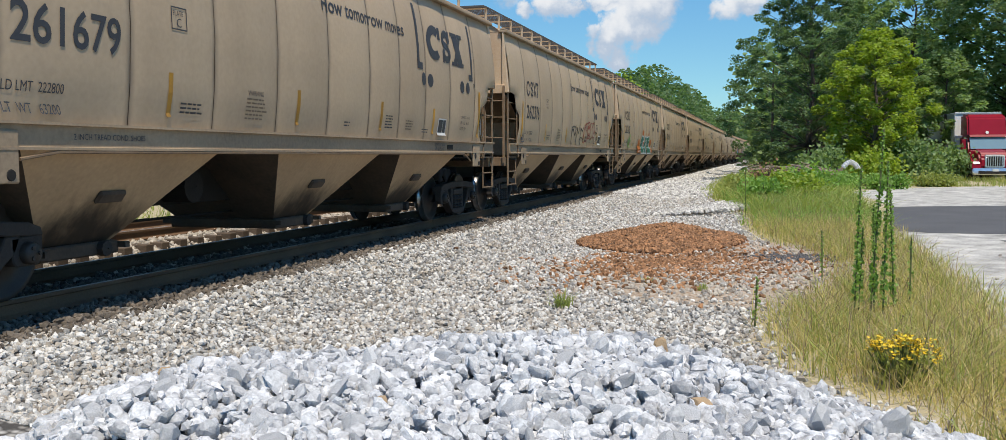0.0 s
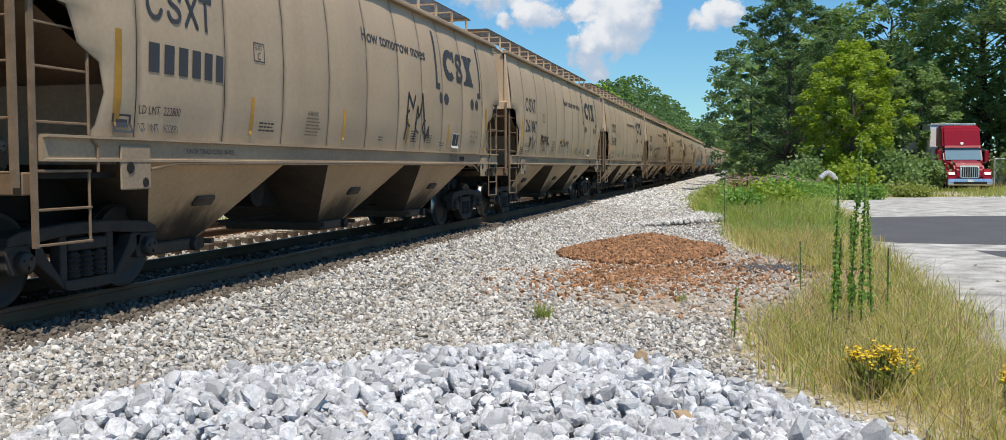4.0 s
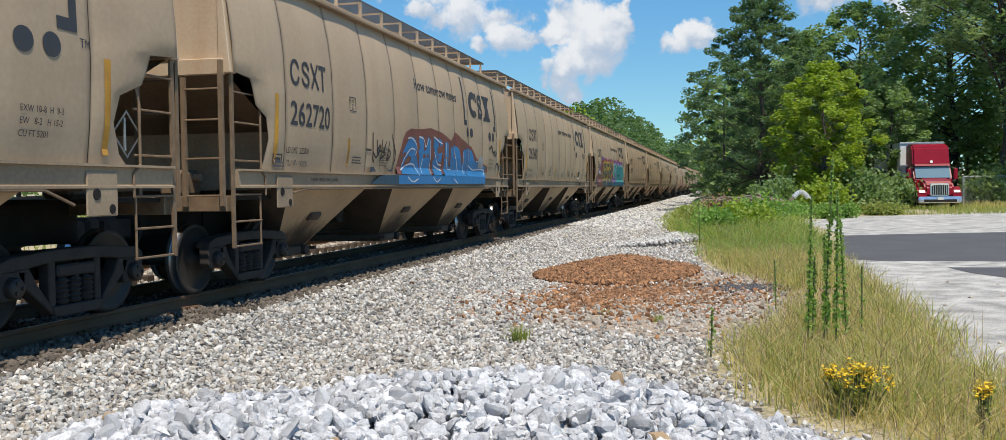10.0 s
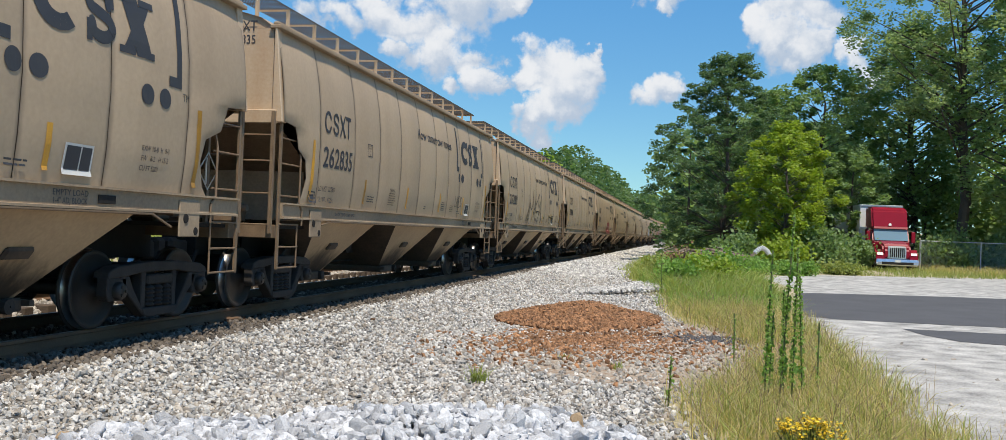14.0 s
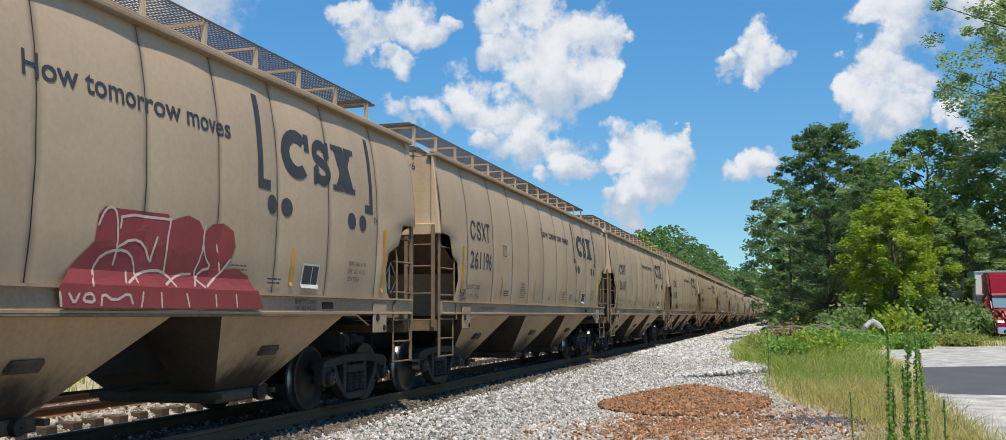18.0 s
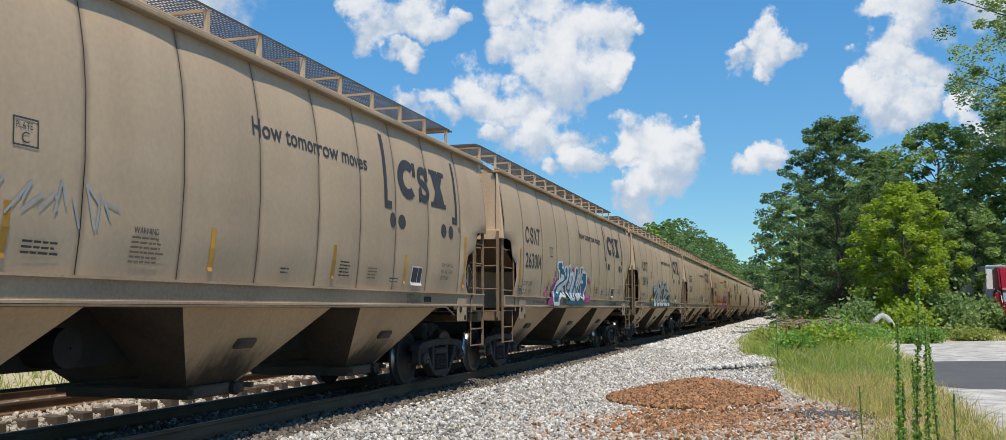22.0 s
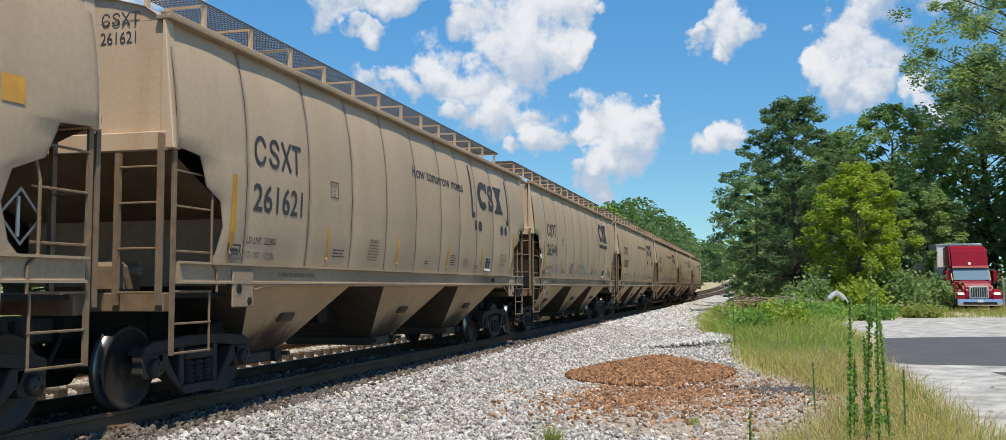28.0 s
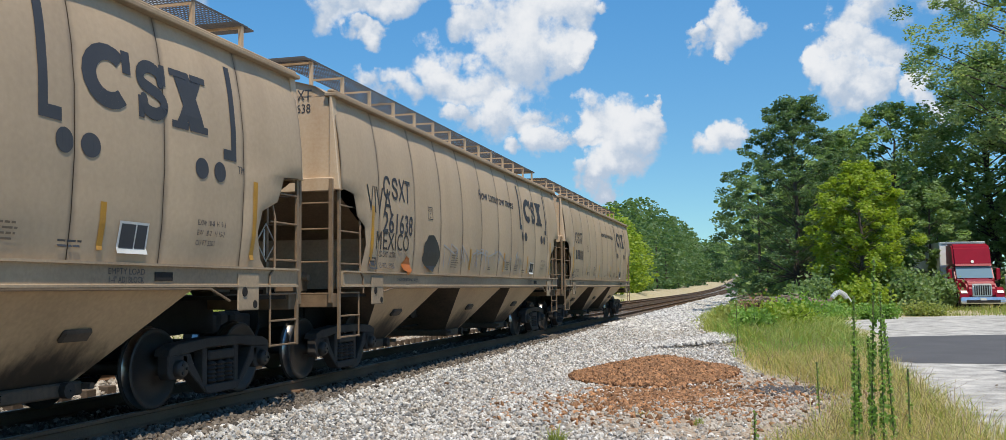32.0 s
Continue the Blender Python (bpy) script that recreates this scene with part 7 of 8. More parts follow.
strokes(c, [[(-2.00, 2.38), (-1.81, 2.02), (-2.16, 1.86)], [(-1.75, 1.91), (-1.93, 1.64), (-1.69, 1.7)], [(-1.45, 2.37), (-0.77, 2.53), (-0.54, 2.65), (-0.32, 2.5), (-0.39, 2.14), (-1.09, 2.02), (-1.31, 1.71), (-1.22, 1.59)], [(-0.70, 2.3), (-0.75, 1.61), (-0.41, 1.56)], [(-0.25, 2.5), (-0.07, 2.52), (-0.31, 2.09), (-0.06, 1.98), (-0.23, 1.74)], [(0.11, 2.53), (0.61, 2.56), (0.42, 2.25), (0.52, 1.62)], [(-4.28, 1.6), (-4.13, 1.47)], [(-3.13, 1.59), (-3.16, 1.47)], [(-2.16, 1.58), (-2.10, 1.46)], [(-1.18, 1.56), (-0.92, 1.47)], [(0.14, 1.56), (0.33, 1.47)]], "blackp", 0.06, 0.01, 1)
c = spray(9, "tan covered hopper wagon with a black scrawl beside its front corner")
drawing("graffiti", c, piece_strokes(-7.75, -6.35, 3.0, 3.45, 5, 10, 0.06), "blackp", 0.008)
drawing("graffiti", c, piece_strokes(-7.2, -6.5, 2.6, 2.95, 3, 11, 0.05), "blackp", 0.008)
c = spray(10, "tan covered hopper wagon with a blue, white and red painted piece")
shape(c, [(-1.86, 1.6), (-1.65, 2.04), (-1.47, 2.32), (-1.35, 2.43), (-1.05, 2.51), (-0.46, 2.53), (0.19, 2.59), (1.01, 2.55), (1.75, 2.4), (2.17, 2.61), (2.59, 2.49), (3.54, 2.34), (4.05, 2.06), (5.21, 1.89), (5.21, 1.74)], "rustp", 0.007)
shape(c, [(-1.6, 1.62), (-1.48, 1.88), (-1.51, 2.05), (-1.24, 2.27), (-0.87, 2.36), (-0.6, 2.22), (-0.68, 2.03), (-0.48, 1.82), (-0.42, 1.62)], "bluep", 0.01)
shape(c, [(-0.48, 2.39), (-0.26, 2.4), (-0.2, 2.1), (-0.05, 2.15), (0.0, 2.4), (0.22, 2.36), (0.19, 1.62), (-0.42, 1.62), (-0.44, 2.01), (-0.54, 2.11)], "bluep", 0.01)
shape(c, [(0.42, 2.43), (1.04, 2.39), (1.13, 2.27), (0.74, 2.2), (0.83, 2.08), (1.11, 2.12), (1.07, 1.93), (0.82, 1.88), (1.08, 1.76), (1.06, 1.63), (0.48, 1.62), (0.41, 1.9), (0.57, 2.07), (0.42, 2.22)], "bluep", 0.01)
shape(c, [(1.28, 2.36), (1.52, 2.34), (1.58, 1.82), (1.74, 1.82), (1.71, 2.26), (1.99, 2.24), (2.18, 1.61), (1.26, 1.62)], "bluep", 0.01)
shape(c, [(1.95, 2.33), (2.41, 2.26), (2.69, 1.86), (2.77, 2.24), (3.09, 2.26), (3.07, 1.6), (2.22, 1.6)], "bluep", 0.01)
shape(c, [(3.14, 2.31), (3.54, 2.24), (3.84, 2.0), (4.96, 1.88), (4.9, 1.6), (3.12, 1.6)], "bluep", 0.01)
shape(c, [(-1.77, 1.6), (4.84, 1.65), (4.83, 1.45), (-1.77, 1.43)], "bluep", 0.0115)
shape(c, [(-2.74, 1.58), (-1.79, 1.61), (-1.77, 1.42), (-3.25, 1.43)], "navyp", 0.009)
shape(c, [(-1.41, 1.79), (-1.37, 1.89), (-1.19, 1.99), (-1.01, 1.94), (-1.1, 1.81)], "rustp", 0.0125)
strokes(c, [[(-1.24, 2.31), (-1.06, 2.34), (-0.7, 2.25), (-0.6, 2.13), (-0.75, 2.01)], [(-1.51, 1.8), (-1.37, 1.98), (-1.06, 2.14), (-0.78, 2.11)], [(-1.6, 1.7), (-1.25, 1.81), (-0.84, 1.84), (-0.64, 1.74), (-0.56, 1.61)], [(-0.47, 2.38), (-0.2, 2.35), (-0.12, 2.14), (0.06, 2.37)], [(0.18, 2.32), (0.23, 1.63)], [(-0.27, 1.94), (-0.35, 1.66)], [(0.42, 2.42), (1.09, 2.31)], [(0.49, 2.1), (0.75, 1.87), (1.06, 1.84)], [(0.49, 1.82), (1.08, 1.73)], [(1.33, 2.32), (1.45, 1.77), (1.83, 1.76)], [(1.99, 2.28), (2.4, 1.74)], [(2.72, 2.19), (2.84, 1.69)], [(3.24, 2.25), (3.32, 1.76), (4.9, 1.84), (4.75, 1.66)], [(-1.26, 1.57), (-0.96, 1.46), (-0.63, 1.54)]], "whitep", 0.03, 0.014, 1)
strokes(c, [[(0.4, 1.58), (0.64, 1.46), (0.9, 1.56)], [(1.93, 1.56), (2.24, 1.46)]], "whitep", 0.03, 0.014, 1)
strokes(c, [[(-3.08, 2.31), (-3.06, 1.89), (-2.99, 1.82)], [(-3.05, 1.98), (-2.89, 1.87), (-2.8, 2.02)], [(-2.9, 2.19), (-2.84, 1.87), (-2.71, 2.15), (-2.89, 2.02)], [(-2.64, 2.21), (-2.7, 1.84)], [(-2.78, 2.02), (-2.41, 1.99), (-2.69, 1.88)], [(-2.44, 2.18), (-2.59, 1.98)], [(-2.25, 2.2), (-2.39, 1.81), (-2.12, 1.98), (-2.29, 2.06)], [(-2.08, 2.33), (-1.88, 2.09), (-1.87, 1.86), (-2.03, 1.7), (-2.28, 1.66), (-2.39, 1.75)], [(-3.38, 2.02), (-3.15, 2.02)]], "blackp", 0.035, 0.009, 1)
shape(c, [(-3.28, 1.64), (-3.16, 1.72), (-2.98, 1.73), (-2.96, 1.65)], "blackp", 0.0095)
shape(c, [(4.11, 2.01), (4.39, 2.15), (4.76, 2.09), (4.75, 1.84), (4.18, 1.84)], "greyp", 0.0125)
strokes(c, [[(5.29, 2.34), (5.54, 2.46), (5.7, 2.24), (6.04, 2.34), (5.87, 2.17), (6.21, 2.27)], [(6.03, 1.85), (6.27, 2.04), (6.48, 1.84)]], "blackp", 0.05, 0.009, 1)
c = spray(12, "tan covered hopper wagon with yellow, teal and purple painted lettering")
shape(c, [(-4.02, 2.39), (-4.01, 2.76), (-3.75, 2.82), (-3.48, 2.82), (-3.19, 2.85), (-2.99, 2.76), (-2.56, 2.8), (-2.15, 2.89), (-1.91, 2.78), (-1.30, 2.83), (-0.78, 2.78), (-0.54, 2.9), (0.05, 2.75), (-0.02, 2.41), (-0.56, 2.32), (-2.58, 2.43)], "purplep", 0.007)
shape(c, [(-4.02, 2.33), (-4.01, 2.67), (-3.75, 2.75), (-3.48, 2.71), (-3.19, 2.79), (-3.00, 2.67), (-2.57, 2.71), (-2.09, 2.8), (-1.91, 2.68), (-1.30, 2.73), (-0.78, 2.71), (-0.54, 2.79), (-0.01, 2.62), (-0.04, 1.78), (-0.27, 1.42), (-4.06, 1.42)], "redp", 0.009)
strokes(c, [[(-4.01, 2.69), (-3.75, 2.78), (-3.48, 2.75), (-3.19, 2.81), (-3.00, 2.72), (-2.56, 2.75), (-2.12, 2.84), (-1.91, 2.73), (-1.30, 2.79), (-0.78, 2.74), (-0.54, 2.84), (0.03, 2.69)]], "pinkp", 0.07, 0.0105, 1)
shape(c, [(-4.01, 2.59), (-3.71, 2.68), (-3.10, 2.61), (-2.84, 2.74), (-2.57, 2.66), (-2.10, 2.56), (-1.72, 2.64), (-1.38, 2.66), (-0.70, 2.77), (-0.55, 2.52), (-0.22, 2.64), (-0.05, 2.45), (-0.10, 2.11), (-0.50, 1.89), (-0.28, 1.77), (-0.27, 1.42), (-4.06, 1.42)], "navyp", 0.012)
shape(c, [(-2.96, 2.17), (-2.98, 2.51), (-2.84, 2.73), (-2.68, 2.62), (-2.64, 2.36), (-2.75, 2.14)], "greenp", 0.014)
shape(c, [(-1.65, 2.61), (-1.45, 2.59), (-1.46, 2.33), (-1.58, 2.02), (-1.65, 2.31)], "greenp", 0.0143)
shape(c, [(-2.49, 1.82), (-2.13, 1.96), (-2.11, 1.82)], "goldp", 0.0145)
strokes(c, [[(-3.86, 2.18), (-3.76, 2.63), (-3.10, 2.61), (-3.09, 2.3), (-3.29, 2.26), (-3.33, 1.77), (-3.05, 1.77), (-3.06, 1.46)], [(-2.99, 2.35), (-2.98, 2.58), (-2.84, 2.74), (-2.68, 2.65), (-2.59, 2.43), (-2.68, 2.19), (-2.83, 2.07), (-2.97, 2.15), (-2.99, 2.35)], [(-2.57, 2.7), (-2.04, 2.58), (-1.97, 2.65), (-1.69, 2.65), (-1.66, 2.38), (-2.29, 2.31), (-2.42, 2.14), (-1.80, 2.28), (-1.72, 1.81)], [(-2.68, 2.09), (-2.60, 1.93), (-2.77, 1.77), (-2.07, 1.8), (-2.05, 2.0), (-2.60, 1.86)], [(-1.65, 2.66), (-1.38, 2.63), (-1.43, 2.29), (-1.10, 2.32), (-1.13, 2.69), (-0.70, 2.78), (-0.63, 2.52), (-0.25, 2.66), (-0.09, 2.44), (-0.15, 2.11), (-0.58, 1.88), (-0.28, 1.81), (-0.33, 1.57)]], "yellowp", 0.085, 0.016, 0)
strokes(c, [[(-1.49, 2.18), (-1.65, 1.69)], [(-1.07, 2.09), (-1.11, 1.78), (-1.48, 1.7), (-1.41, 1.47)], [(-0.72, 2.23), (-0.64, 1.98), (-0.40, 1.95), (-0.37, 2.62)], [(-4.01, 2.71), (-3.89, 2.41), (-3.88, 2.18)], [(-3.63, 2.2), (-3.72, 1.75), (-4.05, 1.69)]], "yellowp", 0.085, 0.016, 0)
shape(c, [(0.02, 2.03), (0.60, 2.63), (1.01, 2.88), (1.54, 2.77), (1.88, 2.71), (2.24, 2.89), (3.01, 2.81), (3.57, 2.81), (4.83, 2.81), (5.51, 2.44), (5.85, 1.61), (-0.09, 1.49)], "purplep", 0.008)
strokes(c, [[(0.60, 2.59), (1.01, 2.83), (1.54, 2.72), (1.88, 2.69), (2.29, 2.86), (3.01, 2.76), (3.72, 2.77), (4.82, 2.77)]], "pinkp", 0.08, 0.0095, 1)
shape(c, [(-0.10, 2.07), (0.59, 2.31), (0.68, 2.2), (0.73, 2.47), (1.00, 2.63), (1.42, 2.62), (1.53, 2.44), (1.30, 2.19), (1.12, 1.91), (0.86, 1.77), (0.87, 1.95), (0.51, 1.84), (0.38, 1.97)], "aquap", 0.013, "whitep", 0.045)
shape(c, [(1.53, 1.46), (1.64, 2.5), (2.48, 2.64), (3.56, 2.49), (3.71, 2.61), (4.01, 2.57), (4.23, 2.53), (5.16, 2.6), (5.33, 2.37), (5.94, 2.08), (5.40, 1.48)], "aquap", 0.0145, "whitep", 0.045)
strokes(c, [[(1.84, 1.6), (1.84, 2.4), (2.23, 2.48), (2.52, 2.37)], [(2.25, 1.76), (2.42, 2.31), (2.99, 2.29), (2.86, 1.62)], [(2.36, 2.01), (2.93, 2.0)], [(3.41, 2.43), (3.47, 1.66)], [(3.50, 2.38), (4.01, 2.46), (3.90, 2.07), (3.54, 2.01)], [(4.32, 2.43), (4.47, 2.1), (4.98, 2.35)], [(4.47, 2.1), (4.29, 1.68)]], "teal", 0.07, 0.018, 1)
strokes(c, [[(0.06, 2.96), (0.24, 3.11), (0.15, 2.97), (0.29, 2.9), (0.11, 2.84)], [(0.05, 2.75), (0.32, 2.8), (0.17, 2.63)], [(0.22, 2.47), (0.08, 2.12)]], "blackp", 0.05, 0.019, 1)
shape(c, [(-0.17, 1.59), (5.85, 1.63), (5.54, 1.42), (-0.23, 1.42)], "teal", 0.0195)
shape(c, [(-6.57, 1.42), (-6.43, 1.72), (-6.18, 2.02), (-5.68, 2.29), (-5.16, 2.43), (-5.01, 2.7), (-4.72, 2.83), (-4.28, 2.81), (-3.82, 2.77), (-3.67, 2.69), (-4.41, 2.58), (-4.58, 1.42)], "rustp", 0.0072)
strokes(c, [[(-6.53, 1.44), (-6.38, 1.74), (-6.13, 2.02), (-5.63, 2.32), (-5.10, 2.48), (-4.92, 2.72), (-4.64, 2.83), (-4.23, 2.78), (-3.73, 2.76)]], "purplep", 0.14, 0.008, 1)
shape(c, [(-4.45, 2.47), (-3.99, 2.61), (-3.50, 2.73), (-3.17, 2.59), (-2.57, 2.66), (-2.32, 1.45), (-4.64, 1.44), (-4.75, 1.57), (-4.38, 2.1)], "navyp", 0.0125)
strokes(c, [[(-4.69, 1.53), (-4.43, 2.1), (-4.26, 2.57), (-3.83, 2.6), (-3.47, 2.73), (-3.52, 1.68)], [(-3.97, 2.39), (-4.15, 1.72)], [(-3.14, 2.62), (-2.61, 2.58), (-2.83, 1.55)]], "yellowp", 0.085, 0.016, 0)
strokes(c, [[(-6.03, 2.12), (-5.94, 2.05), (-5.79, 2.16), (-5.64, 2.08), (-5.38, 2.18)], [(-6.02, 2.01), (-5.74, 2.06), (-5.54, 2.02), (-5.28, 2.08)], [(-6.20, 1.58), (-5.96, 1.66), (-5.76, 1.58), (-5.51, 1.64)], [(-5.23, 2.0), (-5.01, 1.88)], [(-4.90, 2.01), (-5.07, 1.94)]], "whitep", 0.05, 0.017, 1)
c = spray(14, "tan covered hopper wagon with a thin black word near its middle")
drawing("graffiti", c, word_lines("LANES", 2.82, 3.60, 1.90, 2.18, 0.022), "blackp", 0.008)
c = spray(15, "tan covered hopper wagon with a black spiky scrawl")
strokes(c, [[(-2.54, 2.73), (-2.37, 2.33), (-2.36, 2.17), (-2.68, 1.86), (-2.66, 1.59)], [(-2.36, 2.17), (-2.03, 2.53), (-1.72, 2.17), (-1.51, 2.27), (-1.38, 2.96)], [(-1.35, 2.51), (-1.12, 2.17), (-0.9, 2.37), (-0.74, 2.93), (-0.85, 2.23), (-1.0, 1.99), (-1.33, 2.15)], [(-0.85, 2.23), (-0.37, 2.51), (0.08, 2.95), (-0.09, 2.53), (0.13, 2.26), (0.86, 2.98), (0.63, 2.39), (0.19, 2.06)], [(-2.1, 2.31), (-2.08, 2.02), (-2.25, 1.66)], [(-0.59, 2.3), (-0.46, 2.12), (0.01, 2.2), (0.14, 2.06), (-0.2, 1.7)], [(0.38, 2.22), (0.99, 1.95), (0.9, 1.71)], [(-2.42, 1.81), (-2.07, 1.83)], [(-0.65, 1.69), (-0.56, 1.92), (-0.32, 1.79)]], "blackp", 0.05, 0.009, 1)
strokes(c, [[(2.85, 1.8), (3.1, 2.17), (3.41, 1.82), (3.47, 2.13)], [(3.67, 1.83), (3.92, 2.12), (4.09, 1.88)], [(4.33, 1.89), (4.43, 2.24), (4.65, 1.93)], [(3.11, 1.99), (4.56, 2.08)]], "blackp", 0.03, 0.009, 1)
c = spray(17, "tan covered hopper wagon with a red bubble-letter piece")
shape(c, [(-0.2, 1.6), (0.01, 1.83), (0.2, 2.01), (0.23, 2.25), (0.31, 2.33), (0.41, 2.34), (0.48, 2.33), (0.79, 2.34), (1.23, 2.35), (1.25, 2.28), (1.39, 2.33), (1.54, 2.37), (1.74, 2.33), (1.84, 2.22), (2.0, 2.32), (2.21, 2.35), (2.39, 2.28), (2.44, 2.11), (2.36, 1.93), (2.26, 1.85), (2.51, 1.87), (2.75, 1.8), (2.86, 1.65)], "redp", 0.008)
shape(c, [(-0.21, 1.6), (2.92, 1.65), (3.04, 1.43), (-0.2, 1.42)], "redp", 0.0095)
strokes(c, [[(0.2, 1.62), (0.25, 1.85), (0.41, 1.94), (0.63, 1.96), (0.77, 1.88), (0.82, 1.67)], [(0.23, 2.16), (0.31, 2.31), (0.41, 2.34), (0.48, 2.27), (0.51, 1.98), (0.48, 1.82)], [(0.53, 2.16), (0.54, 2.29), (1.26, 2.3)], [(0.51, 1.98), (0.71, 2.07), (0.9, 2.04), (1.01, 1.85), (1.02, 1.95), (1.08, 2.11)], [(1.26, 2.29), (1.22, 2.06), (1.23, 1.78)], [(0.69, 1.66), (0.87, 1.76), (1.11, 1.8), (1.28, 1.76), (1.39, 1.65)], [(1.24, 1.66), (1.46, 1.77), (1.66, 1.78)], [(1.86, 2.29), (1.82, 2.14), (1.87, 1.97), (2.03, 1.86), (1.81, 1.82), (1.71, 1.66)], [(1.84, 2.17), (1.81, 1.97), (1.7, 1.76), (1.89, 1.65)], [(1.93, 1.66), (2.2, 1.8), (2.35, 1.96)]], "palep", 0.026, 0.011, 1)
strokes(c, [[(2.1, 2.11), (2.2, 1.82)], [(0.65, 1.66), (0.68, 1.76)], [(-0.2, 1.55), (-0.18, 1.44)], [(-0.09, 1.54), (-0.03, 1.45), (0.03, 1.54)], [(0.11, 1.54), (0.07, 1.48), (0.23, 1.47), (0.19, 1.55), (0.11, 1.54)], [(0.31, 1.45), (0.32, 1.56), (0.48, 1.48), (0.68, 1.57), (0.73, 1.47)], [(0.88, 1.57), (0.86, 1.44)], [(1.15, 1.57), (1.17, 1.44)], [(1.56, 1.57), (1.61, 1.45)], [(2.07, 1.57), (2.09, 1.45)], [(2.46, 1.58), (2.49, 1.45)]], "palep", 0.026, 0.011, 1)
c = spray(20, "tan covered hopper wagon with small black and yellow tags")
drawing("graffiti", c, piece_strokes(-5.5, -4.2, 1.66, 2.15, 5, 23, 0.05), "blackp", 0.008)
drawing("graffiti", c, piece_strokes(-4.0, -3.2, 1.7, 2.0, 3, 24, 0.05), "yellowp", 0.008)
drawing("graffiti", c, scrawl(6.1, 6.6, 2.6, 3.2, 25, 8, 0.015), "ink", 0.008)
c = spray(21, "tan covered hopper wagon with faint white scribbles")
drawing("graffiti", c, scrawl(-4.6, -2.9, 2.0, 2.4, 24, 10, 0.012), "greyp", 0.008)
c = spray(22, "tan covered hopper wagon with a blue, white and magenta painted piece")
shape(c, [(-3.99, 1.81), (-3.76, 1.93), (-3.1, 2.16), (-3.05, 2.02), (-3.43, 1.88), (-3.74, 1.61), (-3.72, 1.42), (-4.37, 1.42), (-4.28, 1.54), (-3.96, 1.63), (-3.89, 1.71)], "pinkp", 0.007)
shape(c, [(0.03, 1.9), (0.29, 1.67), (0.72, 1.52), (-0.26, 1.5)], "pinkp", 0.0073)
shape(c, [(-2.67, 2.32), (-2.54, 2.44), (-2.43, 2.26)], "pinkp", 0.0075)
shape(c, [(-1.75, 2.35), (-1.59, 2.46), (-1.48, 2.32)], "pinkp", 0.0077)
shape(c, [(-3.47, 2.2), (-3.48, 2.14), (-3.53, 2.11), (-3.58, 2.13), (-3.6, 2.19), (-3.58, 2.25), (-3.53, 2.28), (-3.49, 2.25)], "pinkp", 0.008)
shape(c, [(-3.59, 2.06), (-3.62, 2.03), (-3.69, 2.01), (-3.75, 2.02), (-3.78, 2.05), (-3.75, 2.08), (-3.68, 2.09), (-3.61, 2.09)], "pinkp", 0.008)
shape(c, [(-4.2, 1.81), (-4.22, 1.74), (-4.28, 1.71), (-4.33, 1.74), (-4.36, 1.81), (-4.34, 1.87), (-4.28, 1.9), (-4.22, 1.87)], "pinkp", 0.008)
shape(c, [(-4.36, 1.7), (-4.39, 1.65), (-4.45, 1.63), (-4.52, 1.65), (-4.54, 1.69), (-4.51, 1.74), (-4.45, 1.75), (-4.38, 1.73)], "pinkp", 0.008)
shape(c, [(-4.46, 1.48), (-4.48, 1.46), (-4.52, 1.45), (-4.57, 1.46), (-4.59, 1.48), (-4.56, 1.5), (-4.52, 1.51), (-4.47, 1.5)], "pinkp", 0.008)
shape(c, [(0.49, 2.15), (0.45, 2.08), (0.35, 2.05), (0.25, 2.07), (0.22, 2.14), (0.26, 2.21), (0.36, 2.24), (0.45, 2.21)], "pinkp", 0.008)
shape(c, [(0.65, 2.08), (0.62, 2.04), (0.56, 2.02), (0.5, 2.03), (0.47, 2.07), (0.5, 2.11), (0.56, 2.13), (0.62, 2.12)], "pinkp", 0.008)
shape(c, [(0.82, 1.69), (0.8, 1.64), (0.75, 1.62), (0.7, 1.64), (0.68, 1.68), (0.7, 1.73), (0.75, 1.75), (0.81, 1.73)], "pinkp", 0.008)
shape(c, [(-3.26, 2.49), (-2.89, 2.51), (-2.86, 2.4), (-2.55, 2.23), (-2.57, 2.4), (-2.31, 2.42), (-2.26, 2.21), (-2.39, 2.05), (-2.79, 1.95), (-3.16, 1.86), (-3.29, 1.74), (-2.83, 1.87), (-2.5, 1.68), (-2.58, 1.66), (-2.89, 1.7), (-3.23, 1.57), (-3.22, 1.46), (-3.73, 1.45), (-3.81, 1.6), (-3.63, 1.78), (-3.39, 1.94), (-3.08, 2.05), (-2.8, 2.1), (-2.71, 2.14), (-2.94, 2.18), (-2.94, 2.12), (-3.1, 2.09), (-3.14, 2.28), (-3.27, 2.38)], "teal", 0.013, "whitep", 0.1)
shape(c, [(-2.17, 2.4), (-1.87, 2.48), (-1.86, 2.25), (-2.04, 2.03), (-2.22, 1.87), (-2.14, 1.85), (-1.92, 1.91), (-1.82, 2.05), (-1.75, 2.26), (-1.63, 2.27), (-1.59, 2.1), (-1.75, 1.88), (-1.83, 1.71), (-1.83, 1.57), (-1.99, 1.62), (-2.14, 1.7), (-2.41, 1.85), (-2.49, 1.97), (-2.37, 2.07), (-2.21, 2.15), (-2.11, 2.29)], "teal", 0.0145, "whitep", 0.1)
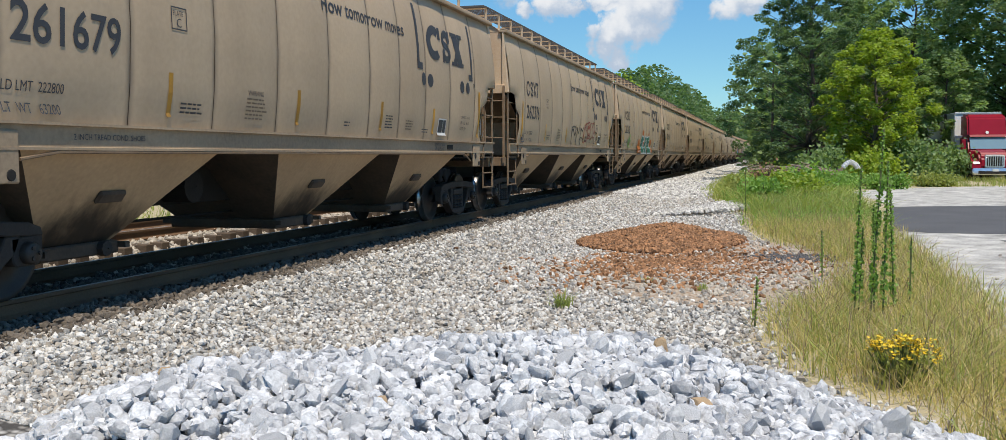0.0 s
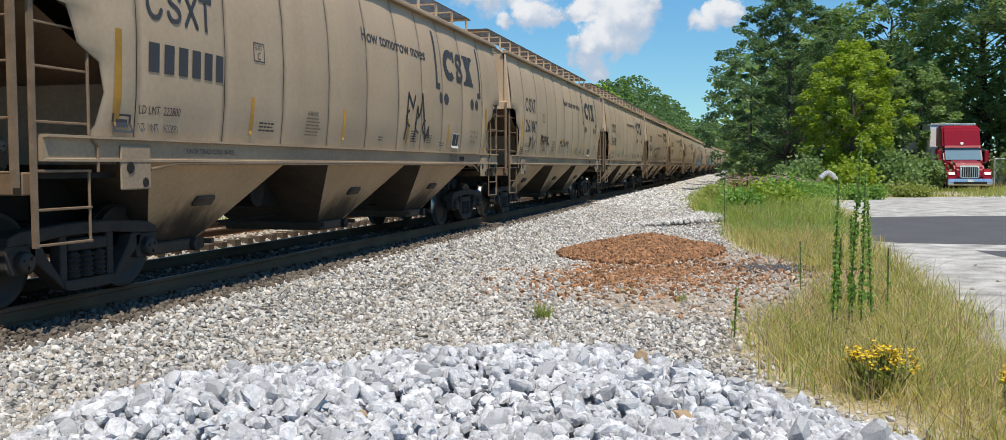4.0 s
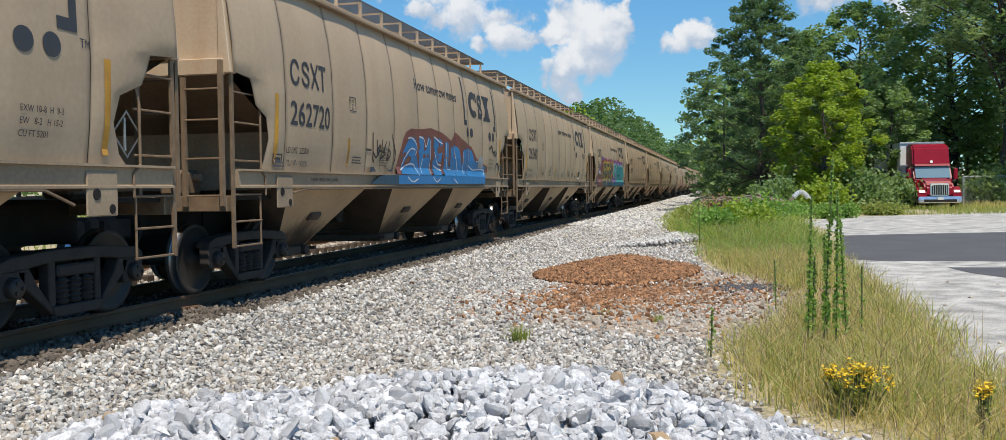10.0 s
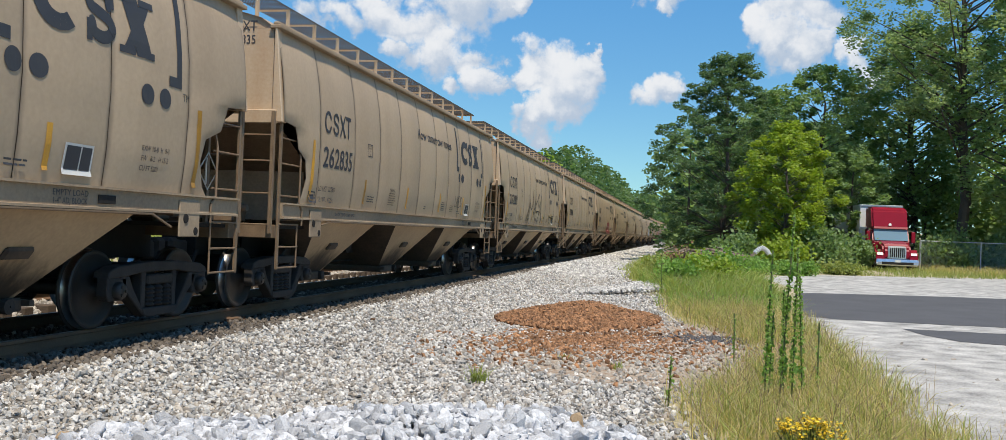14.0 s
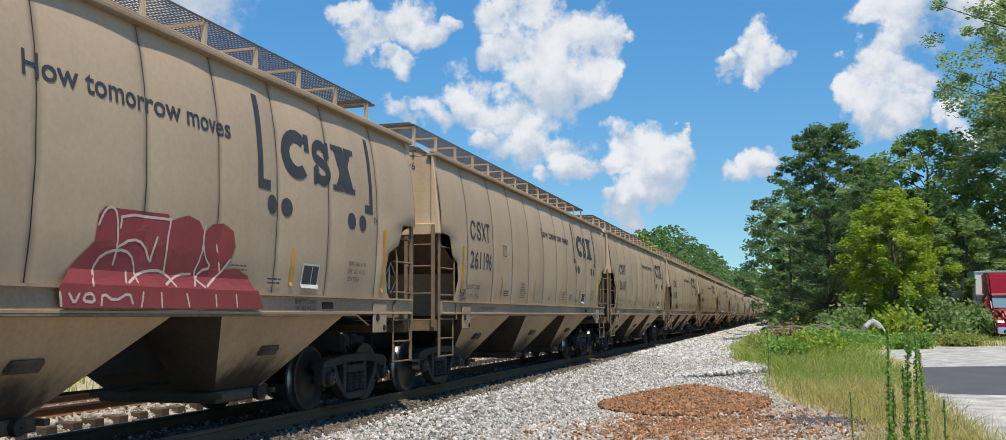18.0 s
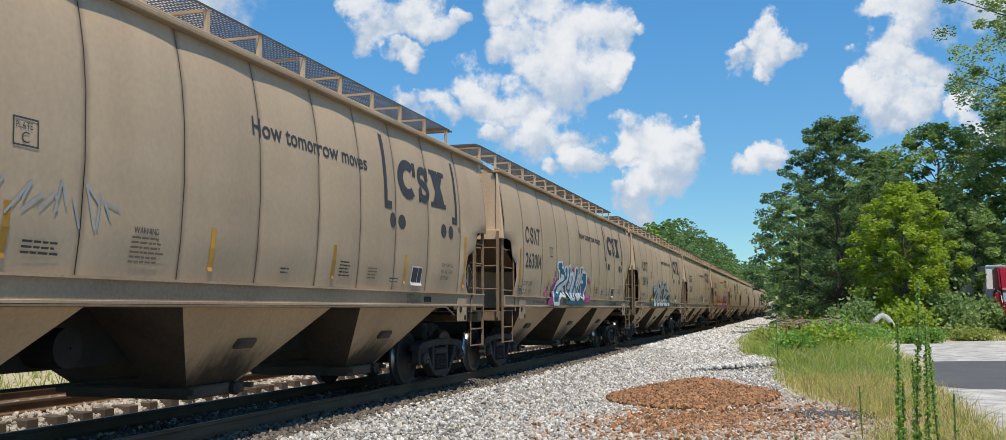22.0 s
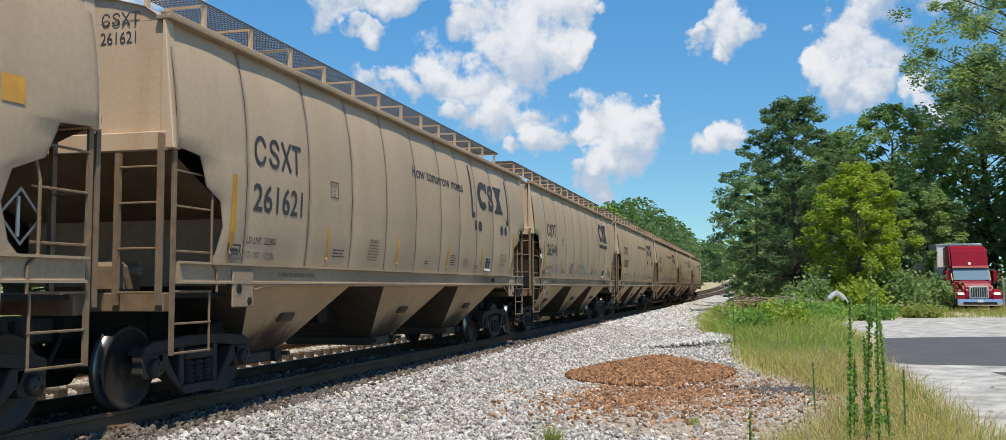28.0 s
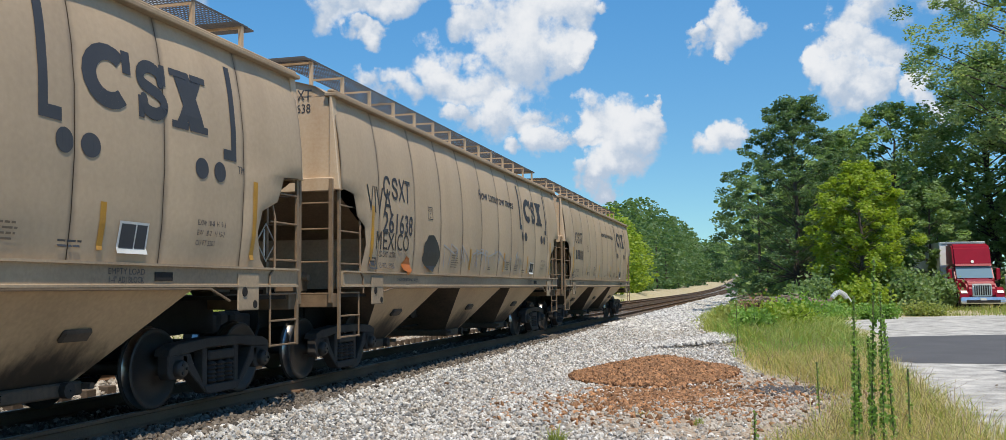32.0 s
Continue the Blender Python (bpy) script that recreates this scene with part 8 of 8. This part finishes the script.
shape(c, [(-1.39, 2.4), (-1.18, 2.46), (-1.07, 2.35), (-1.24, 2.09), (-1.31, 1.96), (-1.16, 2.02), (-1.01, 2.2), (-0.84, 2.27), (-0.84, 2.17), (-1.03, 2.03), (-1.19, 1.91), (-1.07, 1.7), (-1.01, 1.6), (-1.18, 1.59), (-1.28, 1.77), (-1.36, 1.87), (-1.5, 1.69), (-1.52, 1.57), (-1.83, 1.56), (-1.72, 1.75), (-1.58, 1.99), (-1.43, 2.25)], "teal", 0.016, "whitep", 0.1)
shape(c, [(-0.72, 2.45), (-0.38, 2.47), (-0.39, 2.38), (-0.48, 2.27), (-0.22, 2.36), (-0.02, 2.31), (0.05, 2.18), (0.0, 1.94), (-0.15, 1.77), (-0.3, 1.6), (-0.54, 1.65), (-0.77, 1.75), (-0.91, 1.63), (-0.96, 1.74), (-0.89, 1.97), (-0.66, 2.11), (-0.41, 2.07), (-0.56, 2.16), (-0.72, 2.27)], "teal", 0.0175, "whitep", 0.1)
shape(c, [(-0.61, 1.94), (-0.49, 1.87), (-0.48, 1.74), (-0.6, 1.79)], "pinkp", 0.021, "whitep", 0.05)
shape(c, [(-2.49, 1.54), (-0.26, 1.56), (-0.26, 1.48), (-2.49, 1.45)], "teal", 0.0188)
c = spray(23, "tan covered hopper wagon with a grey, white and green painted piece")
shape(c, [(-4.1, 1.42), (-4.08, 1.59), (-4.13, 1.65), (-3.95, 1.75), (-3.7, 1.86), (-3.57, 1.96), (-3.66, 2.08), (-3.65, 2.18), (-3.46, 2.26), (-3.29, 2.26), (-3.45, 2.1), (-3.49, 1.93), (-3.64, 1.8), (-3.37, 1.71), (-3.64, 1.65), (-3.6, 1.43)], "greenp", 0.007)
shape(c, [(1.2, 2.05), (1.33, 2.15), (1.62, 2.12), (1.73, 1.93), (2.01, 1.79), (2.14, 1.64), (2.28, 1.47), (1.6, 1.46), (1.54, 1.73), (1.27, 1.91)], "greenp", 0.0075)
shape(c, [(-3.6, 1.43), (-3.59, 1.7), (-3.46, 1.9), (-3.58, 2.06), (-3.35, 2.24), (-3.1, 2.28), (-2.82, 2.32), (-2.5, 2.29), (-2.37, 2.33), (-2.17, 2.39), (-1.96, 2.51), (-1.82, 2.57), (-1.73, 2.49), (-1.63, 2.37), (-1.35, 2.31), (-1.19, 2.45), (-1.02, 2.38), (-0.82, 2.42), (-0.51, 2.58), (-0.43, 2.43), (-0.17, 2.41), (0.06, 2.52), (0.37, 2.43), (0.69, 2.44), (0.91, 2.29), (1.19, 2.15), (1.43, 2.06), (1.58, 1.92), (1.44, 1.72), (1.65, 1.48)], "blackp", 0.01)
shape(c, [(-1.27, 2.4), (-1.17, 2.56), (-1.03, 2.54), (-0.94, 2.43), (-0.82, 2.36), (-1.02, 2.3), (-1.19, 2.33)], "limep", 0.012)
shape(c, [(-3.01, 2.07), (-2.93, 2.16), (-2.73, 2.2), (-2.69, 2.15), (-2.84, 2.07)], "limep", 0.0123)
shape(c, [(-3.59, 1.8), (-3.54, 1.9), (-3.42, 1.91), (-3.36, 1.79)], "yellowp", 0.0126)
shape(c, [(-2.47, 2.24), (-2.48, 2.38), (-2.35, 2.47), (-2.21, 2.44), (-2.24, 2.33), (-2.39, 2.17)], "yellowp", 0.0129)
shape(c, [(-4.09, 1.63), (-3.85, 1.82), (-3.37, 1.76), (-3.42, 1.7), (-3.89, 1.68)], "yellowp", 0.0132)
shape(c, [(-1.55, 2.55), (-1.36, 2.64), (-1.26, 2.58), (-1.32, 2.39), (-1.51, 2.34), (-1.63, 2.42)], "greyp", 0.0135)
strokes(c, [[(-3.25, 1.6), (-2.91, 1.76), (-2.49, 2.04), (-2.23, 2.24)], [(-3.09, 2.1), (-2.82, 2.22), (-2.44, 2.22)], [(-2.23, 2.24), (-2.25, 2.04), (-2.06, 2.25), (-1.84, 2.46)], [(-1.87, 2.42), (-1.94, 2.07), (-2.14, 1.84), (-2.33, 1.65)], [(-1.82, 1.66), (-1.93, 1.96), (-1.8, 2.14), (-1.53, 2.12), (-1.58, 1.96), (-1.76, 1.89)], [(-1.34, 2.26), (-1.36, 1.92), (-1.5, 1.65)], [(-1.28, 2.18), (-1.05, 2.3), (-0.91, 2.1), (-0.99, 1.67)], [(-0.61, 2.38), (-0.59, 1.96), (-0.68, 1.66)], [(-0.75, 2.31), (-0.35, 2.31)], [(0.52, 2.32), (-0.01, 2.31), (-0.18, 2.02), (-0.19, 1.68)], [(-0.11, 1.98), (0.45, 2.1), (0.54, 1.88), (0.1, 1.7)], [(0.91, 2.25), (0.72, 1.68)], [(1.29, 2.06), (0.88, 1.97)]], "greyp", 0.2, 0.015, 1)
strokes(c, [[(-3.41, 1.51), (1.45, 1.53)]], "whitep", 0.16, 0.017, 0)
shape(c, [(-2.95, 1.42), (-2.74, 1.58), (-2.57, 1.59), (-2.56, 1.42)], "blackp", 0.022)
shape(c, [(-2.05, 1.42), (-1.77, 1.55), (-1.46, 1.42)], "blackp", 0.022)
shape(c, [(-0.77, 1.42), (-0.5, 1.57), (-0.12, 1.42)], "blackp", 0.022)
shape(c, [(0.51, 1.61), (0.77, 1.61), (0.95, 1.42), (0.69, 1.42)], "blackp", 0.022)
strokes(c, [[(-3.13, 2.4), (-3.17, 2.02)], [(-3.32, 2.23), (-2.98, 2.25)], [(-3.43, 2.12), (-3.09, 2.13)], [(-1.44, 2.5), (-1.51, 2.32)], [(-1.6, 2.41), (-1.29, 2.44)], [(-1.7, 1.92), (-1.6, 1.71)], [(-1.78, 1.79), (-1.45, 1.82)], [(0.38, 1.83), (0.47, 1.56)], [(-0.75, 2.4), (-0.46, 2.33)], [(-1.15, 2.25), (-1.08, 2.13)]], "whitep", 0.035, 0.024, 0)
strokes(c, [[(-4.58, 1.51), (-4.53, 1.43), (-4.47, 1.53), (-4.4, 1.44), (-4.33, 1.54), (-4.26, 1.43), (-4.17, 1.54), (-4.1, 1.45)], [(1.86, 2.28), (2.11, 2.45), (2.0, 2.09), (2.25, 2.21)], [(1.88, 1.94), (2.18, 2.05), (2.09, 1.79)], [(2.74, 1.55), (2.97, 1.47), (3.26, 1.56), (3.57, 1.48)]], "blackp", 0.05, 0.009, 1)
c = spray(24, "tan covered hopper wagon with thin scribbles and a violet patch")
drawing("graffiti", c, scrawl(-0.2, 1.6, 1.66, 2.3, 27, 10, 0.012), "blackp", 0.008)
drawing("graffiti", c, [disc(2.2, 1.9, 0.25, 0.2)], "whitep", 0.008)
for i in range(3):
    drawing("graffiti", c, [blob(7.15, 2.35 + 0.28 * i, 0.3, 0.28, 110 + i, 18, 0.2)], ("purplep", "bluep", "pinkp")[i], 0.008 + 0.0004 * i)
c = spray(25, "tan covered hopper wagon with a red and violet painted piece")
paint_piece(c, -4.6, 0.2, 1.5, 2.4, 5, 29, "orangep", "greyp", None, None, 0.26, 0.06)
paint_piece(c, 1.2, 5.2, 1.42, 2.3, 5, 30, "redp", "purplep", "purplep", None, 0.32, 0.08)
drawing("graffiti", c, [rect(-5.0, 5.4, 1.42, 1.52)], "purplep", 0.008)
c = spray(26, "tan covered hopper wagon with a round green and gold emblem")
drawing("emblem", c, [disc(0.45, 2.90, 1.22, 0.90, 40)], "dullp", 0.008)
drawing("emblem", c, [disc(0.45, 2.90, 1.10, 0.81, 40)], "blackp", 0.011)
drawing("emblem", c, [disc(0.45, 2.90, 0.70, 0.52, 32)], "greyp", 0.014)
drawing("emblem", c, [disc(0.35, 2.98, 0.24, 0.42, 22)], "goldp", 0.017)
drawing("emblem", c, [blob(0.5, 2.72, 0.42, 0.24, 40, 20, 0.3)], "greenp", 0.019)
drawing("emblem_bar", c, [[(0.45 + 0.90 * math.cos(a) - 0.05, 2.90 + 0.66 * math.sin(a) - 0.07), (0.45 + 0.90 * math.cos(a) + 0.05, 2.90 + 0.66 * math.sin(a) - 0.07), (0.45 + 0.90 * math.cos(a) + 0.05, 2.90 + 0.66 * math.sin(a) + 0.07), (0.45 + 0.90 * math.cos(a) - 0.05, 2.90 + 0.66 * math.sin(a) + 0.07)] for a in np.arange(0.2, 6.2, 0.42)], "goldp", 0.017)
drawing("scrape", c, [rect(1.7, 2.9, 3.02, 3.04), rect(1.5, 3.3, 2.72, 2.735), rect(2.4, 3.2, 2.25, 2.27), rect(5.3, 5.9, 2.62, 2.635)], "seam", 0.008)
drawing("reflector", c, [rect(6.55, 6.8, 2.85, 3.08)], "yellow", 0.008)
c = spray(28, "tan covered hopper wagon with a barred logo and pale outlined tags")
drawing("graffiti", c, piece_strokes(-2.8, 0.4, 1.70, 2.25, 5, 31, 0.035), "greyp", 0.008)
drawing("graffiti", c, piece_strokes(-5.8, -4.4, 1.68, 2.05, 4, 32, 0.03), "greyp", 0.008)
c = spray(31, "tan covered hopper wagon with black sprayed words and a leaf shape")
mark("graffiti", c, "VIVA", 0.62, -7.0, 2.55, "blackp", squeeze=0.8)
mark("graffiti", c, "MEXICO", 0.42, -6.6, 1.98, "blackp", squeeze=0.95)
drawing("graffiti", c, [blob(-3.9, 2.0, 0.5, 0.32, 41, 22, 0.12)], "blackp", 0.008)
drawing("graffiti", c, [blob(-5.15, 1.74, 0.22, 0.14, 42, 18, 0.3)], "orangep", 0.008)
drawing("graffiti", c, scrawl(-3.2, 3.2, 1.72, 2.25, 43, 20, 0.014), "greyp", 0.008)
# small tags on otherwise plain wagons
strokes(cars[28], [[(5.53, 1.92), (5.7, 1.73), (5.8, 1.92)], [(5.84, 1.75), (5.91, 1.89), (5.98, 1.76)], [(5.87, 1.8), (5.96, 1.82)], [(6.08, 1.89), (6.01, 1.79), (6.1, 1.77), (6.1, 1.83)], [(6.15, 1.94), (6.15, 1.77)], [(6.15, 1.84), (6.24, 1.87)], [(6.25, 1.96), (6.24, 1.77)]], "blackp", 0.035, 0.009, 1)
strokes(cars[28], [[(5.05, 1.75), (5.16, 1.77)], [(5.11, 1.76), (5.11, 1.68)], [(5.15, 1.68), (5.19, 1.76), (5.22, 1.68)], [(5.25, 1.68), (5.25, 1.76), (5.31, 1.77)], [(5.34, 1.76), (5.34, 1.68)], [(5.39, 1.77), (5.35, 1.73), (5.4, 1.69)]], "greyp", 0.02, 0.009, 0)
strokes(cars[29], [[(4.5, 1.95), (4.61, 2.07), (4.84, 2.1), (4.94, 2.01), (4.85, 1.84), (4.62, 1.81), (4.5, 1.95)], [(5.7, 2.09), (5.91, 2.14)], [(5.65, 1.96), (5.76, 2.03), (5.89, 1.96)], [(5.84, 2.15), (5.77, 2.03)], [(5.61, 1.72), (5.85, 1.8)]], "blackp", 0.014, 0.009, 1)
strokes(cars[24], [[(-1.27, 1.69), (-1.13, 2.03), (-1.03, 1.74)], [(-1.03, 1.78), (-0.85, 2.14), (-0.78, 1.83)], [(-0.79, 2.05), (-0.55, 2.22), (-0.7, 1.92), (-0.59, 2.18)]], "blackp", 0.022, 0.009, 1)


UNEVEN = [-0.04, 0.74, -0.62, -0.70, -0.80, -0.88, -0.82, -0.18, -0.13, -0.05, -0.11, -0.10, -0.15, -0.06, -0.03, -0.18, -0.18, -0.18, -0.19, -0.33, -0.41, -0.05, -0.28, -0.80, -0.43, -0.65, -0.30, 0.05, 0.32, 0.05, -0.08, 0.35, 0.19]


def front_post(t):
    """How far the first wagon's front corner post lies along the line; the train surges a little."""
    return float(np.interp(t, range(33), UNEVEN)) + 4.80 - 16.013 * t - 0.0445 * t * t + 0.002288 * t ** 3 - 3.066e-5 * t ** 4


def motions():
    seconds = [0, 1, 2, 3, 4, 5, 6, 7, 8, 9, 10, 11, 12, 13, 14, 15, 16, 17, 18, 19, 20, 21, 22, 23, 24, 25, 26, 27, 28, 29, 30, 31, 32]
    for k, car in enumerate(cars):
        rows = []
        for t in seconds:
            y = front_post(t) + 7.9 + k * LENGTH
            slope = math.degrees(math.atan(2 * RISE * max(0.0, y - 120)))
            rows.append((t, pose(TRACK_X, y, RAIL_Z + grade(y), slope)))
        walk(car, rows)
    # the wheels roll: one action for the leading axles, one for the trailing axles
    leaders = {}
    for car in cars:
        for tk in car.children:
            if not tk.name.startswith("truck"):
                continue
            for w in tk.children:
                if not w.name.startswith("wheelset"):
                    continue
                axle = w.location.y > 0
                if axle not in leaders:
                    here = w.location.copy()
                    start = front_post(0)
                    walk(w, [(i / FPS, Matrix.Translation(here) @ Matrix.Rotation((front_post(i / FPS) - start) / 0.457 * -1, 4, "X")) for i in range(32 * FPS + 1)])
                    leaders[axle] = w
                else:
                    lead = leaders[axle].animation_data
                    w.rotation_mode = "QUATERNION"
                    keys = w.animation_data_create()
                    keys.action = lead.action
                    keys.action_slot = lead.action_slot


motions()
